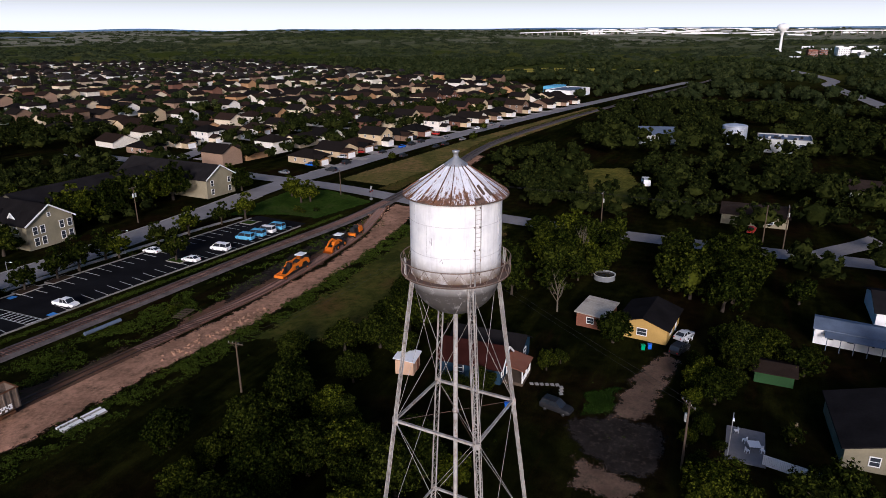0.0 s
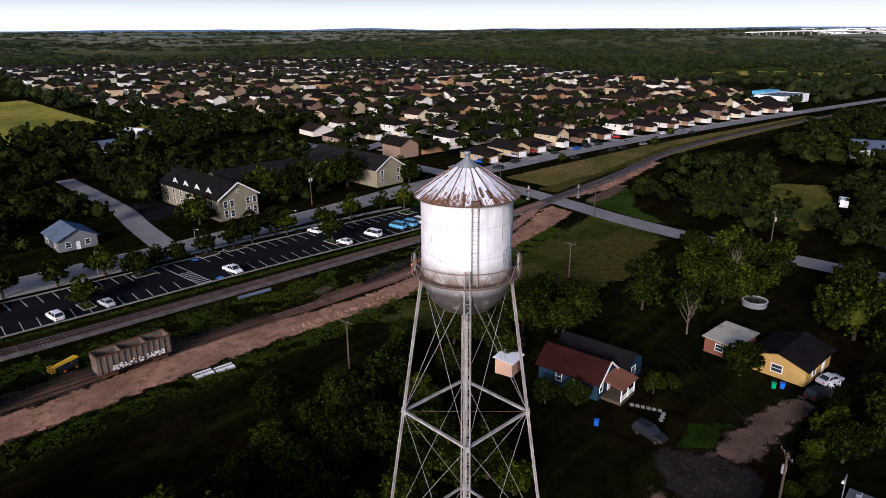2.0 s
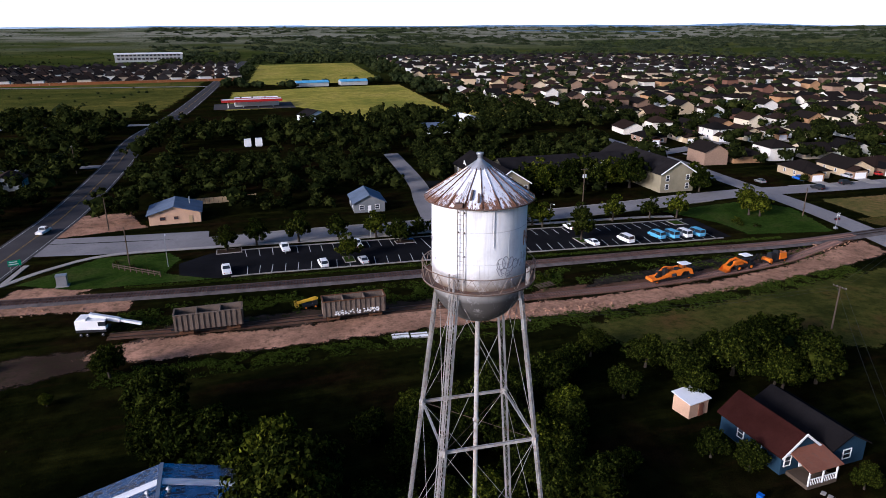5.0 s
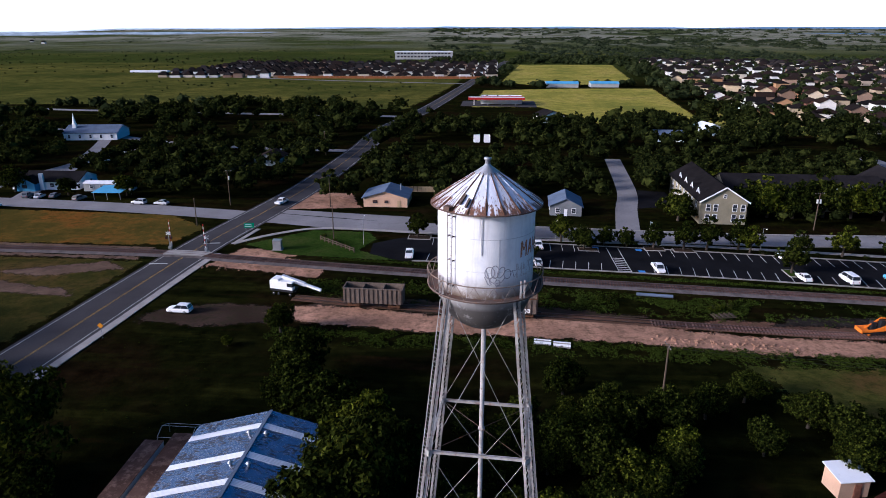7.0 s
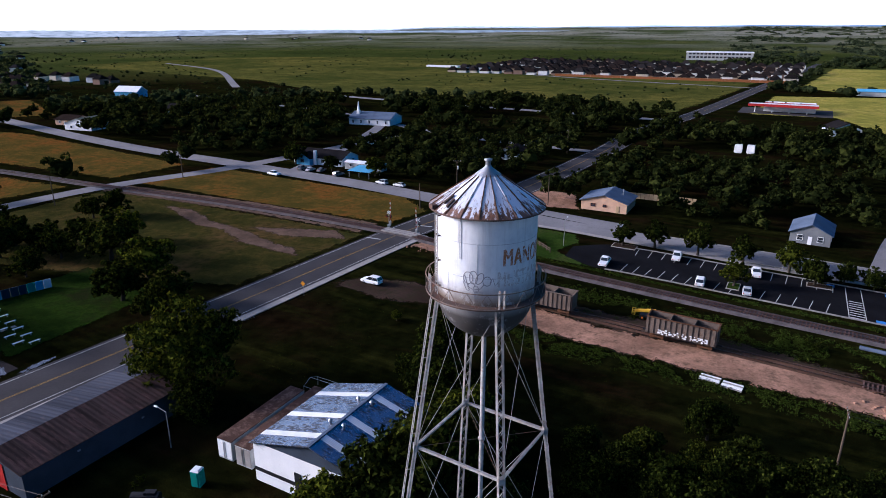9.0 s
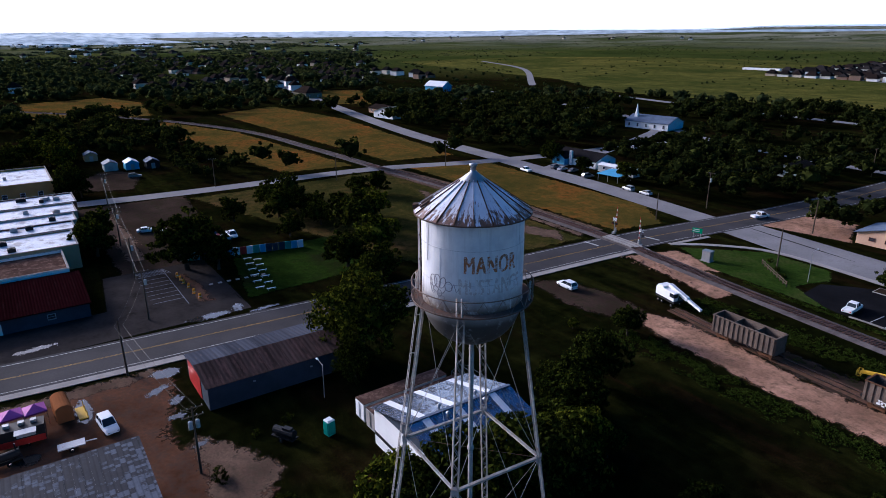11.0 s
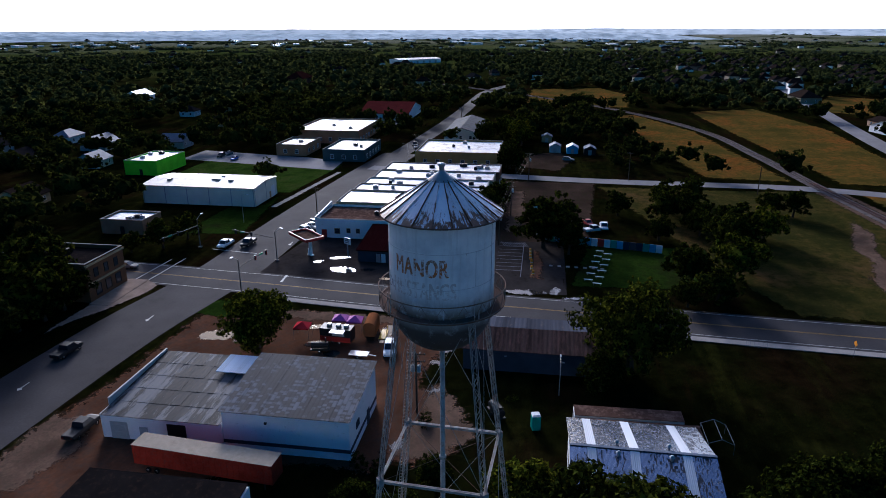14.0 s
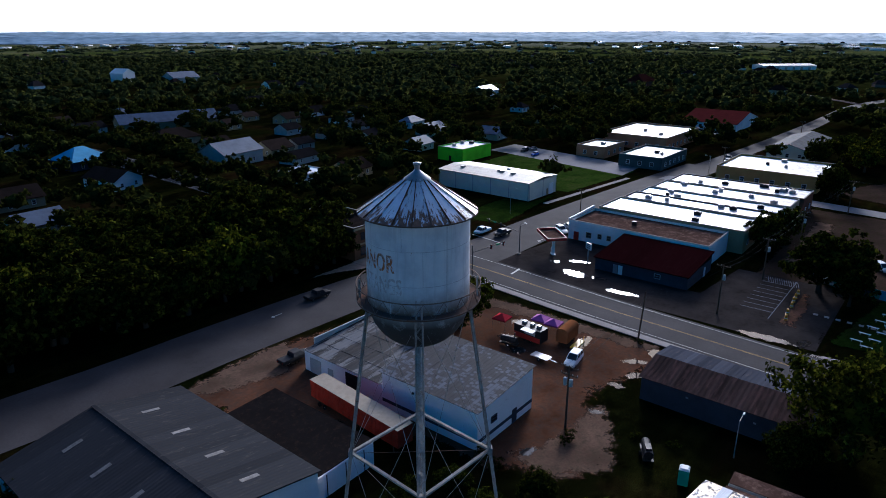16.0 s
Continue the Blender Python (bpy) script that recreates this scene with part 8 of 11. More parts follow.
# semi-trailer with red sides
b = thing("semi_trailer", pose(-24.6, -32.8, 0, 0, 0, 85.5), "long red semi-trailer with a dirty beige top", "trailer")
g = Geo()
g.box(0, 0, 1.15, 18.6, 2.6, 2.65)
part("body", g, M["trailerred"], b)
g = Geo()
g.box(0, 0, 3.8, 18.7, 2.66, 0.06)
part("top", g, M["tanroof"], b, "dirty beige roof sheet")
g = Geo()
g.box(0, 0, 1.2, 0.07, 0.05, 2.55)
rib = g.mesh("side_rib", M["trailerred"])
for i in range(24):
    for s in (-1, 1):
        part("side_rib", rib, None, b, at=pose(-9 + i * 0.78, s * 1.32, 0))
g = Geo()
for s in (-1, 1):
    g.box(8.0, s * 0.9, 0, 0.15, 0.15, 1.15)
g.box(0, 0, 0.95, 18, 0.9, 0.2)
part("chassis", g, M["black"], b)
put_wheels(b, (-7.6, -6.4), 1.1)

# hopper wagons on the spur
M["wagon"] = plain("grimy_brown_wagon_paint", (0.20, 0.155, 0.125), 0.8, 0.1, var=0.45, big=0.5, fine=5, stain=(0.10, 0.055, 0.035), amount=0.4)


def hopper(x, y, rz, label, graffiti, lip):
    b = thing("hopper_wagon", pose(x, y, 0.25, 0, 0, rz), label, "railway wagon", "hopper wagons")
    L, W, H, z0 = 11.6, 3.0, 3.0, 1.2
    g = Geo()
    for s in (-1, 1):
        g.box(0, s * W / 2, z0, L, 0.12, H)
        g.box(s * L / 2, 0, z0, 0.12, W, H)
    g.add([(-L / 2, -W / 2, z0 + 1.6), (-L / 2, W / 2, z0 + 1.6), (-1, W / 2, z0), (-1, -W / 2, z0), (1, W / 2, z0), (1, -W / 2, z0), (L / 2, W / 2, z0 + 1.6), (L / 2, -W / 2, z0 + 1.6)], [(0, 3, 2, 1), (3, 5, 4, 2), (5, 7, 6, 4)])
    body = part("body", g, M["wagon"], b)
    for i in range(13):
        for s in (-1, 1):
            g = Geo()
            g.box(-L / 2 + 0.3 + i * (L - 0.6) / 12, s * (W / 2 + 0.12), z0 + 0.1, 0.16, 0.16, H - 0.1)
            part("side_post", g, M["wagon"], body)
    for x in (-2, 2):
        g = Geo()
        g.box(x, 0, z0 + 1.0, 0.14, W - 0.1, H - 1.0)
        part("partition", g, M["wagon"], body)
    g = Geo()
    for s in (-1, 1):
        g.box(0, s * (W / 2 + 0.06), z0 + H, L + 0.2, 0.3, 0.12)
        g.box(s * L / 2, 0, z0 + H, 0.25, W, 0.12)
    part("top_rim", g, M["rust"] if lip else M["wagon"], body)
    g = Geo()
    g.box(0, 0, 0.75, L - 0.5, 0.6, 0.45)
    for x in (-L / 2 - 0.4, L / 2 + 0.4):
        g.box(x, 0, 0.85, 0.9, 0.3, 0.3)
        g.box(x * 0.95, 1.3, 0.5, 0.06, 0.06, 2.6)
    part("underframe", g, M["black"], b)
    for x in (-L / 2 + 1.8, L / 2 - 1.8):
        g = Geo()
        for dx in (-0.85, 0.85):
            for s in (-1, 1):
                g.tube((x + dx, s * 0.66, 0.45), (x + dx, s * 0.8, 0.45), 0.42, n=14)
            g.tube((x + dx, -0.7, 0.45), (x + dx, 0.7, 0.45), 0.08, n=8)
        for s in (-1, 1):
            g.box(x, s * 0.95, 0.35, 2.4, 0.15, 0.3)
        part("bogie", g, M["rust"], b)
    if graffiti:
        r = random.Random(5)
        for i in range(13):
            xx = -3.6 + i * 0.66
            for k in range(3):
                g = Geo()
                g.box(xx + r.uniform(-0.2, 0.2), -W / 2 - 0.24, z0 + 0.25 + 0.3 * k + r.uniform(-0.1, 0.1), r.uniform(0.15, 0.6), 0.02, r.uniform(0.12, 0.3))
                part("sprayed_bar", g, M["white"], body, "white sprayed mark")


hopper(-22.6, 75.6, -1.5, "grimy brown open hopper wagon", False, False)
hopper(3.2, 73.4, -2, "grimy brown hopper wagon with white spray marks", True, True)


def side_plates(name, prof, half, thick, mat, parent, label=""):
    """Two flat steel side plates of one outline."""
    for s in (-1, 1):
        g = Geo()
        n = len(prof)
        y0, y1 = s * half, s * (half + thick)
        g.add([(x, y0, z) for x, z in prof] + [(x, y1, z) for x, z in prof], [tuple(range(n)), tuple(range(2 * n - 1, n - 1, -1))] + [(i, n + i, n + (i + 1) % n, (i + 1) % n) for i in range(n)])
        part(name, g, M[mat], parent, label)


def machine_wheels(b, xs, r, half, mat="tyre"):
    for x in xs:
        for s in (-1, 1):
            g = Geo()
            g.tube((x, s * half, r), (x, s * (half + 0.28), r), r, n=16)
            w = part("wheel", g, M[mat], b)
            g = Geo()
            g.tube((x, s * (half + 0.1), r), (x, s * (half + 0.32), r), r * 0.5, n=12)
            part("hub", g, M["orange"], w)


def canopy(b, x0, x1, z0, z1, half):
    for x in (x0, x1):
        for s in (-1, 1):
            g = Geo()
            g.box(x, s * half, z0, 0.09, 0.09, z1 - z0)
            part("canopy_post", g, M["black"], b)
    g = Geo()
    g.box((x0 + x1) / 2, 0, z1, x1 - x0 + 0.7, 2 * half + 0.5, 0.12, taper=0.94)
    part("canopy_roof", g, M["white"], b, "white canopy roof")


def dark_works(b, spots):
    for x, y, z, sx, sy, sz in spots:
        g = Geo()
        g.box(x, y, z, sx, sy, sz, taper=0.9)
        part("work_unit", g, M["black"], b)


b = thing("track_machine", pose(72.0, 71.1, 0.1, 0, 0, 2), "orange tie-handling track machine with a white canopy on the spur", "machine", "track machines")
g = Geo()
g.box(0, 0, 0.55, 11.4, 1.9, 0.35)
part("chassis", g, M["black"], b)
side_plates("side_frame", [(-5.6, 0.9), (-4.0, 0.95), (-1.2, 1.3), (-0.9, 1.9), (0.5, 1.9), (0.8, 1.2), (1.6, 1.2), (2.2, 2.1), (3.6, 2.0), (4.3, 1.2), (5.0, 1.2), (4.4, 2.5), (3.2, 2.9), (1.2, 2.7), (-1.6, 2.3), (-3.4, 1.5), (-5.6, 1.25)], 0.95, 0.14, "orange", b, "orange boom-shaped side frame")
g = Geo()
g.box(-4.9, 0, 0.9, 1.5, 2.1, 0.28)
g.box(-5.6, 0, 0.7, 0.3, 2.3, 0.6)
part("front_platform", g, M["orange"], b)
g = Geo()
g.box(-0.2, 0, 1.0, 1.5, 1.7, 1.3)
part("engine_housing", g, M["orange"], b)
for s in (-1, 1):
    g = Geo()
    g.box(-0.2, s * 1.12, 1.25, 1.0, 0.05, 0.7)
    part("side_panel", g, M["navy"], b)
dark_works(b, [(-3.2, 0.3, 0.9, 0.9, 1.0, 1.6), (-2.1, -0.3, 0.9, 0.8, 1.2, 2.2), (1.5, 0.2, 0.9, 1.0, 1.3, 1.7), (4.9, 0, 0.9, 1.3, 1.5, 1.7), (5.3, 0.4, 2.4, 0.5, 0.5, 0.9), (2.9, 0.0, 0.9, 1.4, 1.3, 1.0)])
g = Geo()
for k in range(6):
    g.tube((-4.2 + 0.9 * k, 0.6, 1.6 + 0.16 * k), (-3.5 + 0.9 * k, -0.5, 2.0 + 0.16 * k), 0.05, n=6)
part("hose", g, M["black"], b)
g = Geo()
g.bar((-4.6, 0.2, 1.2), (-2.0, 0.2, 3.3), 0.2, 0.24)
g.bar((-2.0, 0.2, 3.3), (0.6, 0.2, 2.9), 0.18, 0.2)
part("tie_crane", g, M["orange"], b)
canopy(b, 2.2, 3.9, 2.0, 3.55, 0.75)
machine_wheels(b, (-4.3, 4.0), 0.42, 0.62, "rust")

b = thing("track_machine", pose(91.6, 72.0, 0.1, 0, 0, 5), "orange loader with raised arms and white canopy on the spur", "machine", "track machines")
g = Geo()
g.box(0.4, 0, 0.8, 5.2, 1.5, 0.6)
part("chassis", g, M["black"], b)
side_plates("loader_arm", [(-5.0, 1.1), (-4.5, 1.0), (-3.0, 2.0), (-1.6, 2.3), (0.4, 1.5), (0.5, 1.9), (-1.5, 2.8), (-3.2, 2.5)], 0.72, 0.2, "orange", b, "orange loader arm")
g = Geo()
g.add([(-5.9, -1.15, 0.3), (-4.7, -1.15, 0.45), (-4.6, -1.15, 1.5), (-5.9, 1.15, 0.3), (-4.7, 1.15, 0.45), (-4.6, 1.15, 1.5)], [(0, 3, 4, 1), (1, 4, 5, 2), (0, 1, 2), (5, 4, 3), (1, 4, 3, 0), (2, 5, 4, 1), (2, 1, 0), (3, 4, 5)])
part("bucket", g, M["orange"], b)
g = Geo()
g.box(-1.4, 0, 1.3, 2.0, 1.2, 0.8, taper=0.9)
part("hood", g, M["orange"], b)
dark_works(b, [(0.4, 0, 1.3, 1.2, 1.3, 1.1), (1.9, 0, 1.3, 0.9, 1.0, 0.8)])
canopy(b, -0.3, 1.3, 1.6, 3.3, 0.75)
g = Geo()
g.bar((2.6, 0, 1.3), (4.2, 0, 3.0), 0.3, 0.35)
g.bar((4.2, 0, 3.0), (5.4, 0, 1.4), 0.24, 0.28)
part("rear_boom", g, M["black"], b)
machine_wheels(b, (-1.9, 1.7), 0.7, 0.72)

b = thing("track_machine", pose(102.0, 73.3, 0.1, 0, 0, 8), "orange ballast machine with a dark work head on the spur", "machine", "track machines")
g = Geo()
g.box(0, 0, 0.55, 6.4, 1.9, 0.35)
part("chassis", g, M["black"], b)
g = Geo()
g.box(1.6, 0, 0.9, 2.4, 1.8, 1.4, taper=0.86)
part("hood", g, M["orange"], b)
g = Geo()
g.box(-2.7, 0, 0.7, 0.8, 2.3, 0.8)
part("front_plough", g, M["orange"], b)
dark_works(b, [(-1.2, 0.1, 0.9, 1.8, 1.5, 1.5), (0.1, 0, 0.9, 0.7, 1.4, 2.0), (-2.0, -0.2, 2.0, 0.5, 0.6, 0.7)])
machine_wheels(b, (-2.2, 2.2), 0.45, 0.62)
b = thing("boom_lift", pose(-4.2, 81.0, 0, 0, 0, 8) @ Matrix.Scale(0.8, 4), "yellow boom lift with a folded arm beside a wagon", "machine")
g = Geo()
g.box(0, 0, 0.55, 3.6, 1.7, 0.5)
part("chassis", g, M["black"], b)
g = Geo()
g.box(1.2, 0, 1.05, 1.3, 1.5, 0.7, taper=0.9)
part("turntable", g, M["black"], b)
side_plates("boom", [(-3.0, 1.55), (-2.6, 1.5), (2.0, 1.95), (2.1, 2.35), (-2.9, 1.9)], 0.2, 0.16, "yellow", b, "yellow steel boom")
g = Geo()
g.bar((-2.4, 0, 1.95), (1.6, 0, 2.5), 0.5, 0.22)
part("upper_arm", g, M["yellow"], b)
g = Geo()
for x in (-3.6, -2.9):
    for y in (-0.8, 0.8):
        g.box(x, y, 0.9, 0.07, 0.07, 1.1)
for z in (0.95, 1.45, 1.95):
    for y in (-0.8, 0.8):
        g.bar((-3.6, y, z), (-2.9, y, z), 0.06, 0.06)
    for x in (-3.6, -2.9):
        g.bar((x, -0.8, z), (x, 0.8, z), 0.06, 0.06)
part("basket", g, M["yellow"], b)
machine_wheels(b, (-1.2, 1.2), 0.45, 0.72)

# white crane among the weeds
b = thing("mobile_crane", pose(-42.5, 81, 0, 0, 0, -12), "white mobile crane with a lowered boom", "crane")
g = Geo()
g.box(0, 0, 0.9, 5.2, 2.4, 0.5)
part("carrier", g, M["black"], b)
g = Geo()
g.prism([(-2.6, -1.2), (1.2, -1.2), (1.2, 1.2), (-2.6, 1.2)], 1.4, 3.1)
g.box(-1.5, 0, 3.1, 1.6, 2.2, 0.35)
part("engine_house", g, M["white"], b)
g = Geo()
g.box(1.9, -0.75, 1.4, 1.35, 1.0, 1.7)
part("cab", g, M["white"], b)
g = Geo()
g.box(2.0, -0.75, 2.1, 1.25, 1.06, 0.8)
part("cab_window", g, M["carglass"], b)
g = Geo()
g.bar((-0.5, 0.4, 3.6), (4.6, 0.4, 2.4), 0.75, 0.75)
part("boom", g, M["white"], b)
g = Geo()
g.bar((4.4, 0.4, 2.45), (8.2, 0.4, 1.55), 0.5, 0.5)
part("boom_extension", g, M["white"], b)
put_wheels(b, (-1.9, -0.8, 1.9), 1.05)

# food trucks, tents and trailer on the yard
b = thing("food_truck", pose(-61.6, -28.0, 0, 0, 0, 86), "black and red food truck with a serving hatch", "food truck")
g = Geo()
g.box(0, 0, 0.5, 5.6, 2.3, 2.3)
part("body", g, M["black"], b)
g = Geo()
g.box(0, -1.18, 0.5, 5.5, 0.06, 0.9)
part("red_panel", g, M["red"], b)
g = Geo()
g.box(0.6, -1.2, 1.6, 2.2, 0.06, 0.9)
part("menu_board", g, M["greywall"], b)
g = Geo()
roof_slab(g, [(-0.6, -2.4, 2.7), (1.9, -2.4, 2.7), (1.9, -1.2, 2.8), (-0.6, -1.2, 2.8)], 0.06)
part("hatch", g, M["steel"], b)
g = Geo()
for x in (-1.5, 0.2, 1.6):
    g.box(x, 0.2, 2.8, 0.7, 0.7, 0.4)
part("roof_vent", g, M["steel"], b)
put_wheels(b, (-0.6, 0.6), 1.0)
b = thing("brown_trailer", pose(-65.4, -22.9, 0, 0, 0, 4), "brown wooden food trailer with a curved top", "food trailer")
g = Geo()
g.box(0, 0, 0.5, 4.6, 2.1, 1.9)
n = 9
ring = [(1.05 * math.cos(math.pi * i / n), 2.4 + 0.7 * math.sin(math.pi * i / n)) for i in range(n + 1)]
g.add([(-2.3, y, z) for y, z in ring] + [(2.3, y, z) for y, z in ring], [(i, i + 1, n + 2 + i, n + 1 + i) for i in range(n)] + [tuple(range(n, -1, -1)), tuple(range(n + 1, 2 * n + 2))])
part("body", g, M["orangerust"], b)
g = Geo()
g.box(0.5, 2.2, 0.1, 3.6, 1.2, 0.12)
for x in (-1, 0.5, 2):
    g.box(x, 2.7, 0.2, 0.1, 0.1, 1.0)
part("deck", g, M["yellow"], b)
put_wheels(b, (-0.5, 0.5), 0.95)
b = thing("utility_trailer", pose(-56.5, -22.8, 0, 0, 0, 88), "flat open utility trailer", "trailer")
g = Geo()
g.box(0, 0, 0.6, 3.2, 1.6, 0.15)
g.bar((1.6, 0, 0.6), (3.0, 0, 0.5), 0.12, 0.12)
part("bed", g, M["steel"], b)
put_wheels(b, (0,), 0.8)
for x, y, mt, lab in ((-66.4, -28.9, "purple", "magenta pop-up canopy tent"), (-66.2, -26.1, "purple", "magenta pop-up canopy tent"), (-62.4, -34.6, "canvas", "red pop-up canopy tent")):
    b = thing("canopy_tent", pose(x, y, 0, 0, 0, 5), lab, "tent", "canopy tents")
    g = Geo()
    h = 1.36
    g.add([(-h, -h, 2.2), (h, -h, 2.2), (h, h, 2.2), (-h, h, 2.2), (0, 0, 3.0)], [(0, 1, 4), (1, 2, 4), (2, 3, 4), (3, 0, 4)])
    for i in range(4):
        c = [(-h, -h), (h, -h), (h, h), (-h, h)]
        p, q = c[i], c[(i + 1) % 4]
        g.add([(*p, 2.2), (*q, 2.2), (*q, 1.95), (*p, 1.95)], [(0, 1, 2, 3), (3, 2, 1, 0)])
    part("canopy", g, M[mt], b)
    for sx, sy in ((-1, -1), (1, -1), (1, 1), (-1, 1)):
        g = Geo()
        g.tube((sx * 1.3, sy * 1.3, 0), (sx * 1.3, sy * 1.3, 2.2), 0.03, n=6)
        part("leg", g, M["steel"], b)
b = thing("black_smoker", pose(-57.5, -29.8, 0, 0, 0, 100), "black barrel smoker on a trailer", "smoker")
g = Geo()
g.tube((-1.4, 0, 1.2), (1.4, 0, 1.2), 0.55, n=14)
g.tube((1.0, 0, 1.6), (1.0, 0, 2.6), 0.1, n=8)
g.box(0, 0, 0.45, 3.2, 1.2, 0.15)
part("barrel", g, M["black"], b)
put_wheels(b, (0,), 0.75)
b = thing("black_smoker", pose(-42.6, 1.0, 0, 0, 0, 30), "black barrel smoker on a trailer", "smoker")
g = Geo()
g.tube((-1.6, 0, 1.2), (1.6, 0, 1.2), 0.6, n=14)
g.box(0.6, 0, 1.7, 1.3, 0.7, 0.3)
g.box(0, 0, 0.45, 3.6, 1.3, 0.15)
part("barrel", g, M["black"], b)
put_wheels(b, (0,), 0.8)

# portable toilet
b = thing("portable_toilet", pose(-40.4, 6.5, 0, 0, 0, 14), "teal portable toilet with a white roof", "toilet")
g = Geo()
g.box(0, 0, 0, 1.15, 1.15, 2.1)
for x in (-0.3, 0, 0.3):
    g.box(x, -0.59, 0.2, 0.08, 0.04, 1.7)
    g.box(0.59, x, 0.2, 0.04, 0.08, 1.7)
part("cabin", g, M["teal"], b)
g = Geo()
g.box(0, 0, 2.1, 1.2, 1.2, 0.22, taper=0.7)
part("roof", g, M["white"], b)
g = Geo()
g.box(0, -0.6, 0.1, 0.7, 0.04, 1.9)
part("door", g, M["teal"], b)


# ---- town houses ----
for x, y, w, d, h, wl, rf, lab, rz, hip in (
    (-80, -246, 16, 14, 3.6, "bluewall", "skyblue", "house with a bright blue hipped tin roof", 10, True), (-72, -203, 11, 16, 3.4, "white", "brownshingle", "white gabled house with brown roof", 12, False),
    (-122, -207, 20, 15, 5.2, "greywall", "bluetin", "two-storey pale house with grey tin roof", 8, False),
    (-40, -199, 13, 11, 3.2, "greige", "brownshingle", "small tan house among trees", 0, False), (-34, -166, 12, 10, 3.0, "greywall", "bluetin", "low grey house with tin roof", 5, False),
    (-145, -210, 13, 12, 3.2, "greige", "brownshingle", "brown-roofed house by the parking", 6, False), (-131, -268, 22, 13, 3.4, "greige", "brownshingle", "long house with a brown roof", 4, True),
    (-195, -202, 11, 10, 3.2, "white", "shingle", "small white gabled house", 12, False), (-160, -324, 52, 16, 4.0, "greige", "bluetin", "long school wing with a blue-grey tin roof", -14, False),
    (-418, -292, 24, 14, 4.0, "white", "white", "white-roofed hall among trees", 10, False), (-252, -374, 14, 12, 3.4, "white", "shingle", "white house with dark roof", 0, False),
    (-335, -610, 30, 20, 5, "greywall", "bluetin", "grey hall in the far trees", 5, False), (-350, -482, 14, 12, 3.4, "white", "shingle", "white cottage in the trees", 0, False), (-298, -655, 16, 16, 9, "white", "white", "small white church in the trees", 20, False),
    (-468, 187, 22, 14, 4, "greige", "brownshingle", "long brown house in the dry field", 4, True), (-585, -230, 30, 18, 5, "brick", "redshingle", "broad house with a red-brown roof", 0, True), (-333, 248, 12, 10, 3.2, "white", "shingle", "white house among trees", 5, False),
):
    town_house(x, y, w, d, h, wl, rf, lab, rz, hip)
    BLOCKS.append((x - w / 2, x + w / 2, y - d / 2, y + d / 2))

# more roofs among the trees south-west of the junction
tn = random.Random(12)
spread = []
while len(spread) < 30:
    a, d = radians(tn.uniform(198, 262)), tn.uniform(190, 430)
    x, y = d * math.cos(a), d * math.sin(a)
    w, e = tn.uniform(9, 15), tn.uniform(8, 12)
    rp = [(px, py, wd / 2) for line, wd in ROADS.values() for px, py in line]
    if (x < -140 and y > -155) or any(math.hypot(px - x, py - y) < wd + 11 for px, py, wd in rp) or any(x0 - 9 < x < x1 + 9 and y0 - 9 < y < y1 + 9 for x0, x1, y0, y1 in BLOCKS) or any(math.hypot(x - u, y - v) < 26 for u, v in spread):
        continue
    wl, rf, lab = tn.choice((("white", "shingle", "white cottage with a dark roof among trees"), ("greywall", "bluetin", "grey cottage with a blue-grey tin roof"), ("tanwall", "brownshingle", "tan cottage with a brown roof among trees"), ("white", "bluetin", "white cottage with a blue-grey metal roof"), ("greywall", "shingle", "grey house with a dark roof")))
    town_house(x, y, w, e, tn.uniform(2.8, 3.4), wl, rf, lab, tn.choice((5, 8, 95)), tn.random() < 0.3)
    BLOCKS.append((x - w / 2 - 2, x + w / 2 + 2, y - e / 2 - 2, y + e / 2 + 2))
    spread.append((x, y))

# ---- subdivision of single houses ----
HOUSE = {}


